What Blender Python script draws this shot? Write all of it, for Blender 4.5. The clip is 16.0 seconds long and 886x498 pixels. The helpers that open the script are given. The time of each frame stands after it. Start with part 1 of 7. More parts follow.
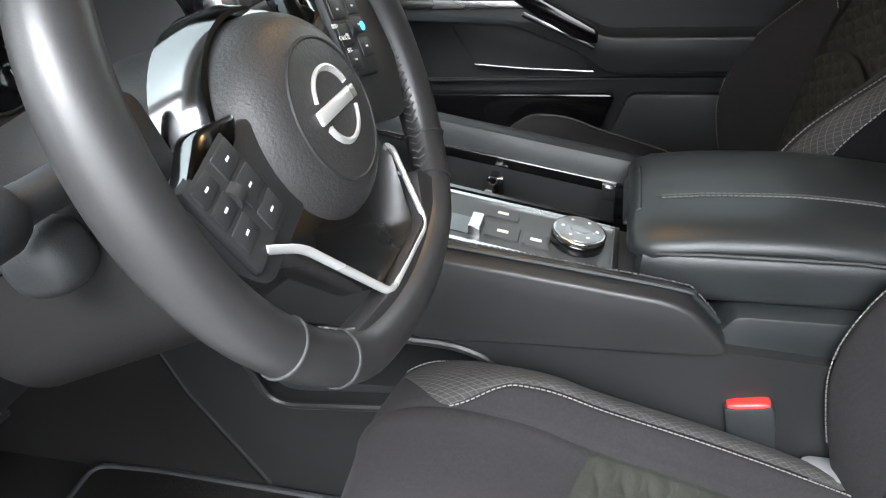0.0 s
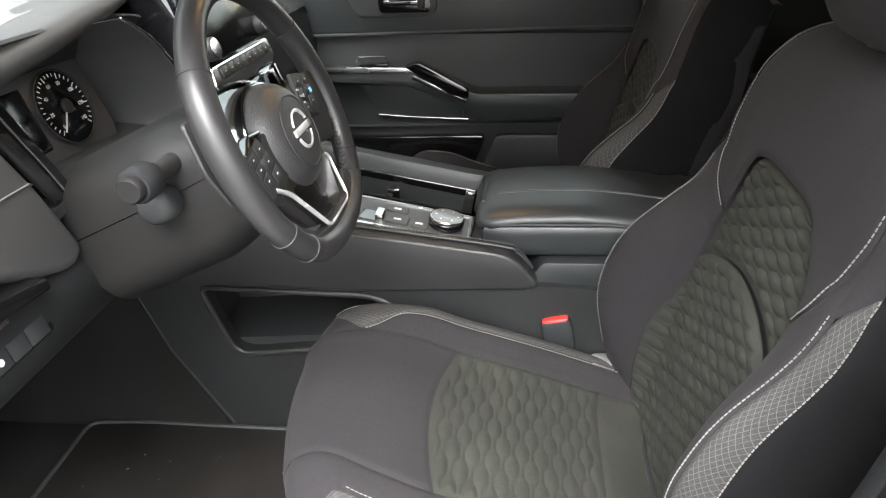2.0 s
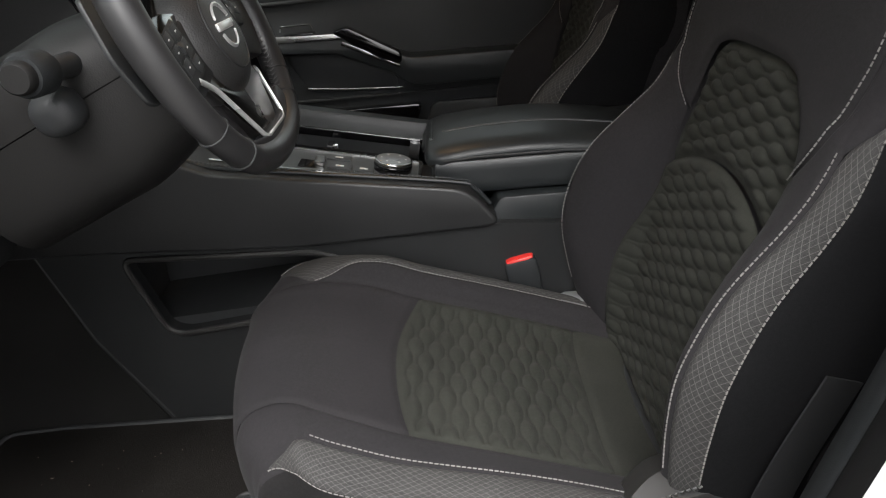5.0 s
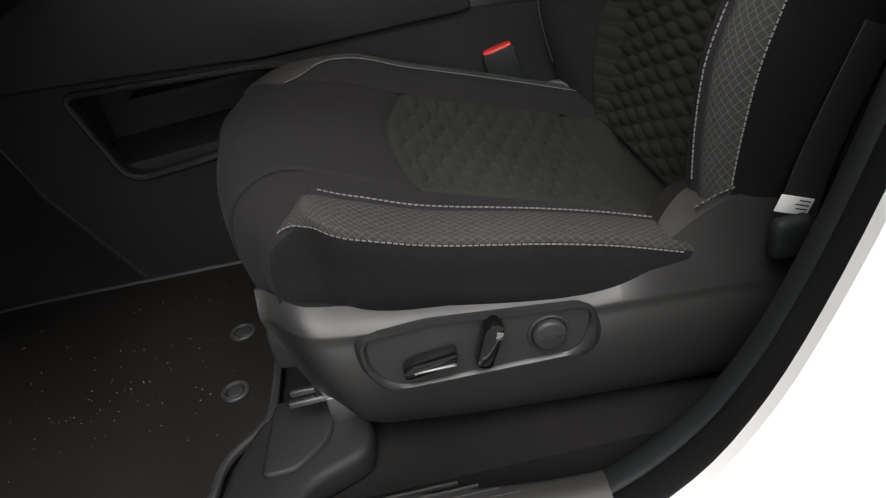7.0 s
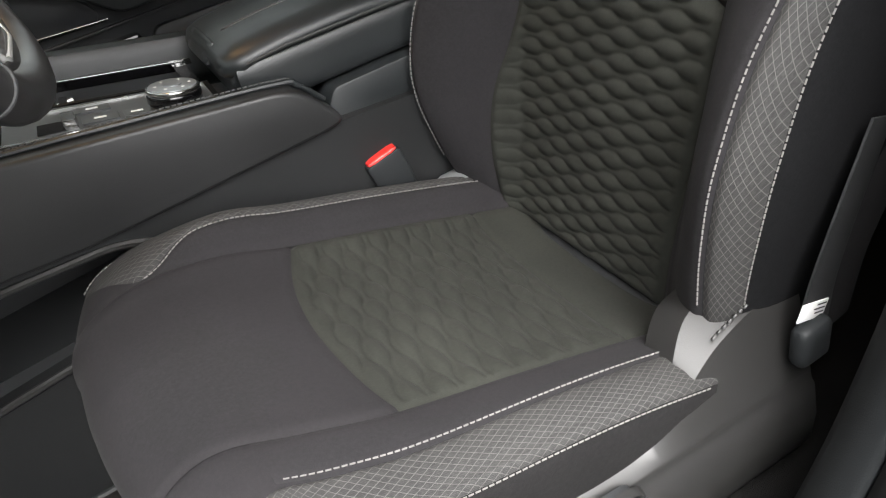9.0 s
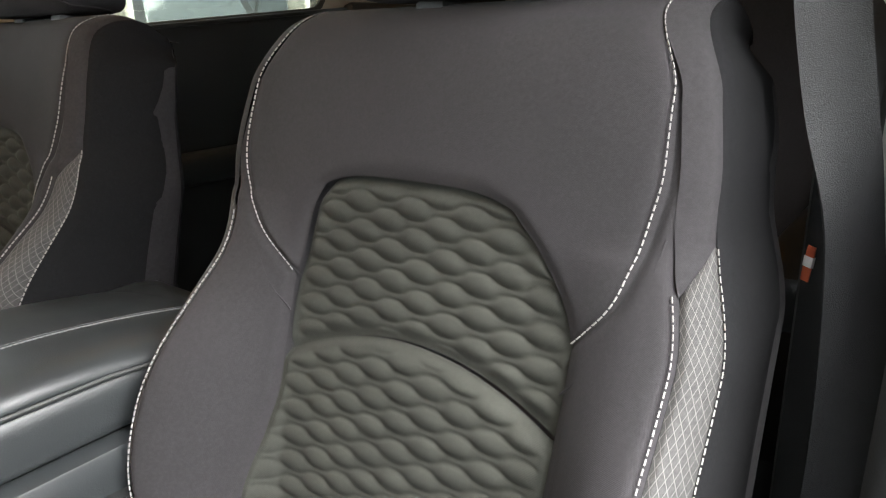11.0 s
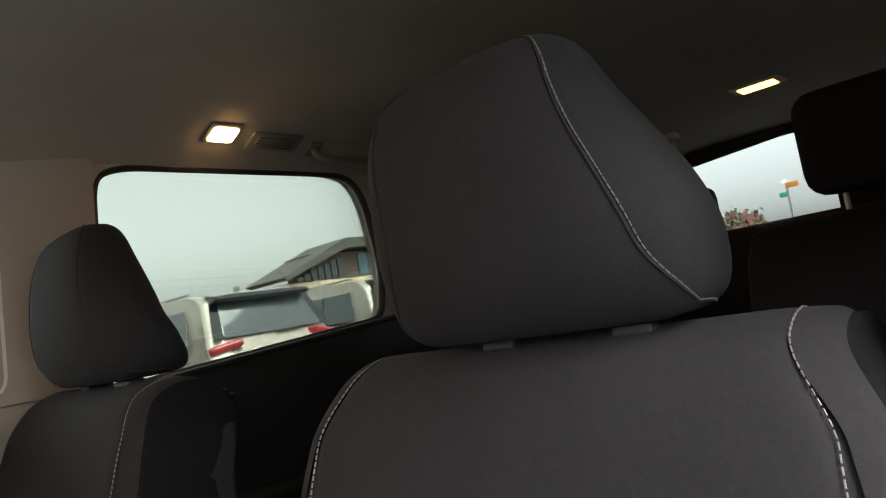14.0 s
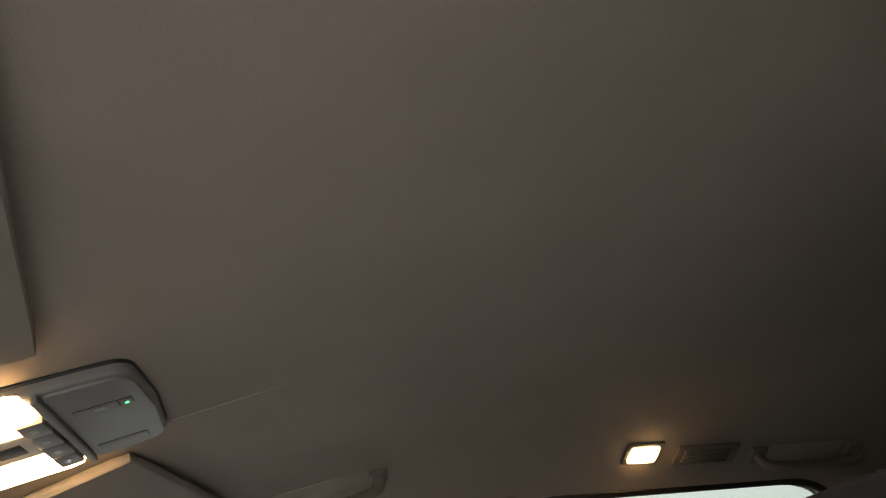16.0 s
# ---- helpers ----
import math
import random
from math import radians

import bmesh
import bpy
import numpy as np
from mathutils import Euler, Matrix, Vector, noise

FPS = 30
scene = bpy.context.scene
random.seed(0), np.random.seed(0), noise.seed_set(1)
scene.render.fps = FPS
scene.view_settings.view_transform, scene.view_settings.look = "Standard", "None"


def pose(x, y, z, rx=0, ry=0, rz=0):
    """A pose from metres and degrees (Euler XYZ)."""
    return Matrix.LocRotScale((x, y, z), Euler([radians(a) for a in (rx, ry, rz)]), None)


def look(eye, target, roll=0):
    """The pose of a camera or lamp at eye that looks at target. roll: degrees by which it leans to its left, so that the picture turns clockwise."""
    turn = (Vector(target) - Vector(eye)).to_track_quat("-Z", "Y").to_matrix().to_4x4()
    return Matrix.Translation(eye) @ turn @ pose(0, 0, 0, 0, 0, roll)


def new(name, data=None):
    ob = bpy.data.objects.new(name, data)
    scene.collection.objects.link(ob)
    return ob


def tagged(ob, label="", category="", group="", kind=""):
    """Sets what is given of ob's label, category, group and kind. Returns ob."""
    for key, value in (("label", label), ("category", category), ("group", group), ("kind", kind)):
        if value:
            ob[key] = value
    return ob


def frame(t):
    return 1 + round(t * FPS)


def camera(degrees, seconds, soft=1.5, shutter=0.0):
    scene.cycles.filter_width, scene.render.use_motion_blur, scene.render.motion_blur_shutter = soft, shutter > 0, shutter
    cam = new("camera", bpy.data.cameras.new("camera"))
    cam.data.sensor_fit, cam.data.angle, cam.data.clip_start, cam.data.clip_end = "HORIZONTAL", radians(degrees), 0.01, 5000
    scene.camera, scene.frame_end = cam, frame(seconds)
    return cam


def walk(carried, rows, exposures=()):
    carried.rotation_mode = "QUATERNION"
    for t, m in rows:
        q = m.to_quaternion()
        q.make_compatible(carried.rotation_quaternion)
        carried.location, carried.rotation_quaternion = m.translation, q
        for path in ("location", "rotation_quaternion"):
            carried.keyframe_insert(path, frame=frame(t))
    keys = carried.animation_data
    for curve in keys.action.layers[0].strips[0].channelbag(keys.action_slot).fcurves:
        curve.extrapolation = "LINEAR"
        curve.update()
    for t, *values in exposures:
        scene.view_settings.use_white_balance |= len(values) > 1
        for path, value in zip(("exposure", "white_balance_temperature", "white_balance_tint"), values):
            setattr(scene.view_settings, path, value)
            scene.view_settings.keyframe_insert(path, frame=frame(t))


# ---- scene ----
cam = camera(66.0, 16.0, soft=1.15)
PATH = [
    (0, (0.202, -0.793, 0.872), (-0.282, 0.847, -0.165), -5.4),
    (0.5, (0.176, -0.772, 0.886), (-0.115, 0.904, -0.166), -4.7),
    (1, (0.18, -0.825, 0.906), (-0.032, 0.88, -0.118), -3.6),
    (1.5, (0.242, -1.037, 0.953), (0.026, 0.697, -0.02), -3.1),
    (2, (0.312, -1.211, 0.983), (0.062, 0.547, 0.062), -3.4),
    (2.2, (0.331, -1.251, 0.984), (0.057, 0.515, 0.086), -4.1),
    (2.5, (0.344, -1.302, 0.998), (0.06, 0.472, 0.121), -4.1),
    (3, (0.348, -1.318, 0.991), (0.042, 0.462, 0.131), -4.6),
    (3.2, (0.351, -1.32, 0.991), (0.044, 0.461, 0.134), -4.8),
    (5.3, (0.248, -1.181, 0.735), (0.236, 0.618, -0.14), -6.2),
    (5.5, (0.233, -1.185, 0.673), (0.251, 0.596, -0.235), -6.7),
    (6, (0.207, -1.214, 0.599), (0.27, 0.522, -0.392), -8.0),
    (6.5, (0.187, -1.223, 0.603), (0.274, 0.487, -0.43), -9.4),
    (7, (0.165, -1.23, 0.613), (0.25, 0.466, -0.444), -10.5),
    (7.5, (0.134, -1.238, 0.625), (0.204, 0.444, -0.455), -12.1),
    (8, (0.126, -1.214, 0.655), (0.227, 0.437, -0.469), -15.5),
    (8.2, (0.121, -1.167, 0.677), (0.271, 0.461, -0.475), -16.7),
    (10.3, (0.132, -0.78, 0.745), (1.398, 0.405, -0.252), -6.6),
    (10.5, (0.151, -0.774, 0.761), (1.493, 0.404, -0.139), -5.2),
    (11, (0.18, -0.759, 0.775), (1.683, 0.411, 0.167), -1.9),
    (11.5, (0.203, -0.741, 0.797), (1.787, 0.43, 0.448), -0.1),
    (12, (0.214, -0.734, 0.808), (1.829, 0.438, 0.671), 1.0),
    (12.5, (0.214, -0.733, 0.817), (1.836, 0.438, 0.834), 1.6),
    (13, (0.216, -0.729, 0.819), (1.844, 0.429, 0.916), 1.7),
    (13.5, (0.214, -0.72, 0.821), (1.815, 0.471, 0.948), -2.0),
    (14, (0.253, -0.698, 0.838), (1.753, 0.614, 1.008), -10.0),
    (14.4, (0.341, -0.707, 1.001), (1.555, 0.855, 1.295), -22.9),
    (14.5, (0.364, -0.708, 1.02), (1.517, 0.879, 1.411), -23.2),
    (14.8, (0.395, -0.73, 1.044), (1.363, 0.905, 1.667), -22.9),
    (15, (0.445, -0.700, 1.022), (1.196, 0.897, 1.761), -19.1),
    (15.5, (0.428, -0.726, 1.008), (0.929, 0.856, 1.933), -12.3),
    (16, (0.438, -0.711, 0.985), (0.774, 0.883, 1.96), -6.5),
]
# seconds, stops, kelvin, tint
EXPOSURE = [(0, 3.05, 6150, 8.5), (0.5, 3.15, 6200, 8.8), (1.0, 3.18, 6250, 9.0), (1.5, 3.33, 6500, 10.0), (2.0, 3.0, 6507, 10.0), (2.5, 2.17, 6515, 10.1), (3.0, 1.75, 6523, 10.1), (5.3, 1.65, 6558, 10.3), (5.5, 1.56, 6561, 10.3), (6.0, 0.98, 6569, 10.3), (6.5, 0.71, 6576, 10.4), (7.5, 0.87, 6592, 10.5), (8.0, 1.49, 6591, 10.4), (8.2, 1.65, 6591, 10.4), (10.3, 3.55, 6500, 9.0), (10.5, 3.69, 6500, 9.1), (11.0, 3.85, 6500, 9.3), (11.5, 3.3, 6500, 9.5), (12.0, 2.79, 6500, 9.6), (13.5, 2.87, 6500, 9.9), (14.0, 2.87, 6500, 10.0), (14.3, 2.78, 6800, 11.8), (14.5, 2.8, 7000, 13.0), (14.7, 2.98, 7239, 13.8), (15.0, 3.37, 7600, 15.0), (15.5, 3.28, 7300, 15.0), (16.0, 2.8, 6700, 15.0)]
walk(cam, [(t, look(eye, target, roll)) for t, eye, target, roll in PATH], EXPOSURE)

# ---------------------------------------------------------------- light
world = bpy.data.worlds.new("overcast_sky")
world.use_nodes = True
scene.world = world
wn, wl = world.node_tree.nodes, world.node_tree.links
wn.clear()
sky = wn.new("ShaderNodeTexSky")
sky.sky_type, sky.sun_disc = "NISHITA", False
sky.sun_elevation, sky.sun_rotation = radians(58), radians(181)
sky.air_density, sky.dust_density = 1.0, 4.0
pale = wn.new("ShaderNodeHueSaturation")
pale.inputs["Saturation"].default_value = 0.12
back = wn.new("ShaderNodeBackground")
back.inputs["Strength"].default_value = 0.15
wout = wn.new("ShaderNodeOutputWorld")
wl.new(sky.outputs[0], pale.inputs["Color"])
wl.new(pale.outputs[0], back.inputs["Color"])
wl.new(back.outputs[0], wout.inputs["Surface"])

sun_data = bpy.data.lights.new("sun", "SUN")
sun_data.energy, sun_data.angle, sun_data.color = 1.8, radians(50), (1.0, 0.99, 0.98)
sun_ob = new("sun", sun_data)
sun_ob.matrix_world = look((0.15, -3.3, 5.6), (0.2, 0, 0.4))

# ---------------------------------------------------------------- materials


def nodes_of(name):
    m = bpy.data.materials.new(name)
    m.use_nodes = True
    return m, m.node_tree.nodes, m.node_tree.links, m.node_tree.nodes["Principled BSDF"]


def math_node(n, l, op, a, b=None):
    k = n.new("ShaderNodeMath")
    k.operation = op
    for i, v in enumerate((a, b)):
        if v is None:
            continue
        if isinstance(v, (int, float)):
            k.inputs[i].default_value = v
        else:
            l.new(v, k.inputs[i])
    return k.outputs[0]


def surface(name, color, rough=0.6, metal=0.0, grain=400.0, bump=0.15, mottle=0.15, wear=6.0, sheen=0.0, coat=0.0, spec=0.5, distance=0.001, fleck=0.0):
    """A plain procedural surface: fine relief, and colour and gloss that vary at two scales."""
    m, n, l, b = nodes_of(name)
    tc = n.new("ShaderNodeTexCoord")
    big, fine = n.new("ShaderNodeTexNoise"), n.new("ShaderNodeTexNoise")
    big.inputs["Scale"].default_value, big.inputs["Detail"].default_value = wear, 5
    fine.inputs["Scale"].default_value, fine.inputs["Detail"].default_value = grain, 3
    for k in (big, fine):
        l.new(tc.outputs["Object"], k.inputs["Vector"])
    total = math_node(n, l, "ADD", math_node(n, l, "MULTIPLY", big.outputs["Fac"], 0.6), math_node(n, l, "MULTIPLY", fine.outputs["Fac"], 0.4))
    ramp = n.new("ShaderNodeMapRange")
    ramp.inputs["From Min"].default_value, ramp.inputs["From Max"].default_value = 0.3, 0.7
    ramp.inputs["To Min"].default_value, ramp.inputs["To Max"].default_value = 1 - mottle, 1 + mottle
    l.new(total, ramp.inputs["Value"])
    tone = n.new("ShaderNodeVectorMath")
    tone.operation = "SCALE"
    tone.inputs[0].default_value = color
    l.new(ramp.outputs[0], tone.inputs["Scale"])
    shade = tone.outputs[0]
    if fleck:
        dots = n.new("ShaderNodeTexNoise")
        dots.inputs["Scale"].default_value, dots.inputs["Detail"].default_value = 260, 2
        l.new(tc.outputs["Object"], dots.inputs["Vector"])
        pick = n.new("ShaderNodeMapRange")
        pick.inputs["From Min"].default_value, pick.inputs["From Max"].default_value = 0.72, 0.78
        l.new(dots.outputs["Fac"], pick.inputs["Value"])
        mix = n.new("ShaderNodeMix")
        mix.data_type = "RGBA"
        l.new(math_node(n, l, "MULTIPLY", pick.outputs[0], fleck), mix.inputs["Factor"])
        l.new(shade, mix.inputs["A"])
        mix.inputs["B"].default_value = (0.35, 0.32, 0.27, 1)
        shade = mix.outputs["Result"]
    l.new(shade, b.inputs["Base Color"])
    rr = n.new("ShaderNodeMapRange")
    rr.inputs["From Min"].default_value, rr.inputs["From Max"].default_value = 0.3, 0.7
    rr.inputs["To Min"].default_value, rr.inputs["To Max"].default_value = max(rough - 0.08, 0.02), min(rough + 0.08, 1)
    l.new(big.outputs["Fac"], rr.inputs["Value"])
    l.new(rr.outputs[0], b.inputs["Roughness"])
    b.inputs["Metallic"].default_value = metal
    b.inputs["Specular IOR Level"].default_value = spec
    b.inputs["Sheen Weight"].default_value = sheen
    b.inputs["Sheen Roughness"].default_value = 0.4
    b.inputs["Coat Weight"].default_value = coat
    b.inputs["Coat Roughness"].default_value = 0.08
    if bump:
        bp = n.new("ShaderNodeBump")
        bp.inputs["Strength"].default_value, bp.inputs["Distance"].default_value = bump, distance
        l.new(fine.outputs["Fac"], bp.inputs["Height"])
        l.new(bp.outputs[0], b.inputs["Normal"])
    return m


def cloth(name, color, light, pitch=0.0016, sheen=0.25, rough=0.9, lattice=None, vary=0.12, spec=0.25):
    """Woven cloth: a fine weave laid along the surface, with an optional lattice of lighter thread."""
    m, n, l, b = nodes_of(name)
    uv = n.new("ShaderNodeUVMap")
    sep = n.new("ShaderNodeSeparateXYZ")
    l.new(uv.outputs[0], sep.inputs[0])
    u, v = sep.outputs["X"], sep.outputs["Y"]
    tc = n.new("ShaderNodeTexCoord")
    big, fine = n.new("ShaderNodeTexNoise"), n.new("ShaderNodeTexNoise")
    big.inputs["Scale"].default_value, big.inputs["Detail"].default_value = 7, 4
    fine.inputs["Scale"].default_value, fine.inputs["Detail"].default_value = 900, 2
    l.new(tc.outputs["Object"], big.inputs["Vector"])
    l.new(tc.outputs["Object"], fine.inputs["Vector"])
    twill = math_node(n, l, "SINE", math_node(n, l, "MULTIPLY", math_node(n, l, "ADD", u, v), 2 * math.pi / pitch))
    twill = math_node(n, l, "ADD", math_node(n, l, "MULTIPLY", twill, 0.25), 0.5)
    mid = n.new("ShaderNodeTexNoise")
    mid.inputs["Scale"].default_value, mid.inputs["Detail"].default_value = 260, 3
    l.new(tc.outputs["Object"], mid.inputs["Vector"])
    weave = math_node(n, l, "ADD", math_node(n, l, "MULTIPLY", fine.outputs["Fac"], 0.45), math_node(n, l, "MULTIPLY", twill, 0.3))
    weave = math_node(n, l, "ADD", weave, math_node(n, l, "MULTIPLY", mid.outputs["Fac"], 0.45))
    fac = math_node(n, l, "ADD", math_node(n, l, "MULTIPLY", math_node(n, l, "SUBTRACT", weave, 0.6), 1.1), math_node(n, l, "MULTIPLY", math_node(n, l, "SUBTRACT", big.outputs["Fac"], 0.5), 4 * vary))
    if lattice:
        pu, pv, width = lattice
        lines = []
        for sign in (1, -1):
            k = math_node(n, l, "ADD", math_node(n, l, "MULTIPLY", u, 1 / pu), math_node(n, l, "MULTIPLY", v, sign / pv))
            k = math_node(n, l, "ABSOLUTE", math_node(n, l, "SUBTRACT", math_node(n, l, "FRACT", k), 0.5))
            lines.append(math_node(n, l, "LESS_THAN", k, width))
        fac = math_node(n, l, "ADD", fac, math_node(n, l, "MAXIMUM", lines[0], lines[1]))
    mix = n.new("ShaderNodeMix")
    mix.data_type = "RGBA"
    mix.inputs["A"].default_value, mix.inputs["B"].default_value = (*color, 1), (*light, 1)
    l.new(math_node(n, l, "ADD", fac, 0.15), mix.inputs["Factor"])
    l.new(mix.outputs["Result"], b.inputs["Base Color"])
    b.inputs["Roughness"].default_value = rough
    b.inputs["Specular IOR Level"].default_value = spec
    b.inputs["Sheen Weight"].default_value, b.inputs["Sheen Roughness"].default_value = sheen, 0.45
    bp = n.new("ShaderNodeBump")
    bp.inputs["Strength"].default_value, bp.inputs["Distance"].default_value = 0.35, 0.0006
    l.new(fac, bp.inputs["Height"])
    l.new(bp.outputs[0], b.inputs["Normal"])
    return m


def glowing(name, color, strength):
    m, n, l, b = nodes_of(name)
    b.inputs["Base Color"].default_value = (*color, 1)
    b.inputs["Emission Color"].default_value = (*color, 1)
    b.inputs["Emission Strength"].default_value = strength
    return m


def pane_glass(name, tint):
    m, n, l, b = nodes_of(name)
    n.remove(b)
    tr, gl, mx = n.new("ShaderNodeBsdfTransparent"), n.new("ShaderNodeBsdfGlossy"), n.new("ShaderNodeMixShader")
    tr.inputs["Color"].default_value = (*tint, 1)
    gl.inputs["Roughness"].default_value = 0.02
    fr = n.new("ShaderNodeFresnel")
    fr.inputs["IOR"].default_value = 1.45
    l.new(fr.outputs[0], mx.inputs["Fac"])
    l.new(tr.outputs[0], mx.inputs[1])
    l.new(gl.outputs[0], mx.inputs[2])
    l.new(mx.outputs[0], n["Material Output"].inputs["Surface"])
    return m


CLOTH = cloth("charcoal_cloth", (0.0115, 0.0107, 0.0117), (0.0345, 0.0320, 0.0350), 0.0014, 0.015)
SIDECUSH = cloth("dark_cushion_side_cloth", (0.008, 0.0076, 0.0078), (0.026, 0.0245, 0.0245), 0.0014, 0.01, spec=0.15)
SIDECLOTH = cloth("black_side_cloth", (0.006, 0.006, 0.0065), (0.014, 0.014, 0.015), 0.0014, 0.0, spec=0.06)
GREEN = cloth("olive_suede_cloth", (0.0142, 0.0150, 0.0124), (0.042, 0.0438, 0.0362), 0.0022, 0.02, vary=0.2)
MESH = cloth("diamond_mesh_cloth", (0.019, 0.0185, 0.0185), (0.078, 0.076, 0.073), 0.002, 0.02, 0.75, (0.0066, 0.0112, 0.042), 0.08)
SEATBACK = surface("seat_back_vinyl", (0.014, 0.014, 0.015), 0.6, grain=500)
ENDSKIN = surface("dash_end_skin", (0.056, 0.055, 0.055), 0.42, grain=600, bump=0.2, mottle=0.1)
SOFTSKIN = surface("soft_black_skin", (0.017, 0.0172, 0.0178), 0.46, grain=600, bump=0.2, mottle=0.1)
LEATHER = surface("black_leather", (0.0155, 0.0178, 0.0190), 0.40, grain=650, bump=0.22, mottle=0.1, distance=0.0008)
WHEELSKIN = surface("wheel_leather", (0.025, 0.0245, 0.025), 0.38, grain=900, bump=0.10, mottle=0.1, distance=0.0006)
PLASTIC = surface("grained_black_plastic", (0.0215, 0.0228, 0.0240), 0.5, grain=700, bump=0.25, mottle=0.12)
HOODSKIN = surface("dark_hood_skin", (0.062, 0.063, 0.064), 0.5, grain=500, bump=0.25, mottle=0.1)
# dark skin made pale: the windscreen's sky glare is put into its base colour
DASHTOP_GLARE = surface("dash_top_glare_skin", (0.19, 0.193, 0.196), 0.26, grain=500, bump=0.015, mottle=0.08, spec=1.0)
PLASTIC_WARM = surface("grained_taupe_plastic", (0.0105, 0.0102, 0.0100), 0.5, grain=600, bump=0.2, mottle=0.1, spec=0.28)
SEAL = surface("black_door_rubber", (0.012, 0.012, 0.0125), 0.55, grain=500, bump=0.12, mottle=0.1, spec=0.3)
JAMB = surface("dark_jamb_plastic", (0.0155, 0.0172, 0.0185), 0.58, grain=700, bump=0.2, mottle=0.12, spec=0.3)
SHIELD = surface("satin_dark_plastic", (0.019, 0.0187, 0.0183), 0.40, grain=800, bump=0.12, mottle=0.1)
PIANO = surface("piano_black", (0.004, 0.004, 0.0045), 0.07, grain=40, bump=0.0, mottle=0.1, coat=0.6)
SILVER = surface("satin_silver", (0.62, 0.62, 0.61), 0.22, 1.0, grain=900, bump=0.03, mottle=0.05)
CHROME = surface("smoked_chrome", (0.23, 0.235, 0.24), 0.10, 1.0, grain=300, bump=0.0, mottle=0.05)
DARKLINER = surface("shadowed_grille_cloth", (0.17, 0.155, 0.135), 0.8, grain=900, bump=0.2, mottle=0.08)
PANEL = surface("silver_grey_panel", (0.30, 0.31, 0.32), 0.3, 0.6, grain=900, bump=0.03, mottle=0.06)
DECKGREY = surface("dark_satin_deck", (0.085, 0.088, 0.090), 0.34, 0.35, grain=900, bump=0.03, mottle=0.06)
TUNNEL = surface("tunnel_black_plastic", (0.0135, 0.0141, 0.0147), 0.55, grain=700, bump=0.25, mottle=0.12, spec=0.32)
RUBBER = surface("black_rubber", (0.020, 0.021, 0.022), 0.6, grain=500, bump=0.15, mottle=0.12)
CARPET = surface("black_carpet", (0.0145, 0.0141, 0.0137), 0.95, grain=1100, bump=0.9, mottle=0.35, wear=9, spec=0.1, distance=0.003, fleck=0.06)
TUNNELPILE = surface("tunnel_carpet_pile", (0.017, 0.0165, 0.016), 0.95, grain=1100, bump=0.9, mottle=0.3, wear=9, spec=0.1, distance=0.003)
MAT = surface("floor_mat_pile", (0.0165, 0.0150, 0.0138), 0.95, grain=900, bump=0.9, mottle=0.4, wear=5, spec=0.1, distance=0.003, fleck=0.025)
LINER = surface("grey_headliner_cloth", (0.37, 0.33, 0.285), 0.95, grain=620, bump=0.3, mottle=0.07, spec=0.1)
# headliner tone darkened: shade on the roof fittings is put into the colour
SHADED_TRIM = surface("shaded_handle_plastic", (0.20, 0.18, 0.155), 0.6, grain=700, bump=0.15, mottle=0.06)
CREAM = surface("pale_grey_trim", (0.62, 0.59, 0.55), 0.6, grain=800, bump=0.15, mottle=0.05)
PAINT = surface("white_car_paint", (0.80, 0.80, 0.79), 0.2, grain=30, bump=0.0, mottle=0.02, coat=0.8)
STITCH = surface("pale_thread", (0.165, 0.158, 0.152), 0.8, grain=2000, bump=0.1, mottle=0.15)
DARKTHREAD = surface("dark_thread", (0.06, 0.06, 0.06), 0.8, grain=2000, bump=0.1, mottle=0.15)
WEBBING = surface("belt_webbing", (0.013, 0.0135, 0.0145), 0.6, grain=1100, bump=0.6, mottle=0.1)
RED = surface("red_plastic", (0.62, 0.025, 0.02), 0.35, grain=500, bump=0.03, mottle=0.08)
WHITE = surface("white_print", (0.75, 0.75, 0.74), 0.5, grain=900, bump=0.0, mottle=0.04)
METAL = surface("bare_steel", (0.45, 0.45, 0.45), 0.35, 1.0, grain=300, bump=0.05, mottle=0.15)
EMBLEM = surface("bright_satin_metal", (0.78, 0.78, 0.77), 0.30, 0.55, grain=900, bump=0.0, mottle=0.04)
DARKMETAL = surface("dark_satin_metal", (0.26, 0.26, 0.262), 0.27, 1.0, grain=900, bump=0.02, mottle=0.05)
CLUSTER = surface("matt_cluster_face", (0.060, 0.060, 0.061), 0.36, grain=500, bump=0.03, mottle=0.08)
SCREEN = surface("dark_screen", (0.006, 0.007, 0.008), 0.12, grain=50, bump=0, mottle=0.05)
GLASS = pane_glass("clear_tinted_glass", (0.90, 0.94, 0.92))
DEEP = pane_glass("deep_privacy_glass", (0.42, 0.46, 0.44))
PRIVACY = pane_glass("privacy_glass", (0.42, 0.455, 0.425))
LAMP_GLOW = glowing("warm_lamp_lens", (1.0, 0.60, 0.24), 5.5)
LAMP_DIM = glowing("warm_lamp_reflector", (1.0, 0.42, 0.09), 1.3)

# ---------------------------------------------------------------- builders


def mesh_from(name, verts, faces, uvs=None, smooth=True):
    me = bpy.data.meshes.new(name)
    me.from_pydata([tuple(map(float, v)) for v in verts], [], [tuple(map(int, f)) for f in faces])
    if uvs is not None:
        layer = me.uv_layers.new(name="UVMap")
        idx = np.zeros(len(me.loops), dtype=np.int32)
        me.loops.foreach_get("vertex_index", idx)
        layer.data.foreach_set("uv", np.asarray(uvs, dtype=np.float32)[idx].ravel())
    if smooth:
        me.polygons.foreach_set("use_smooth", [True] * len(me.polygons))
    me.update()
    return me


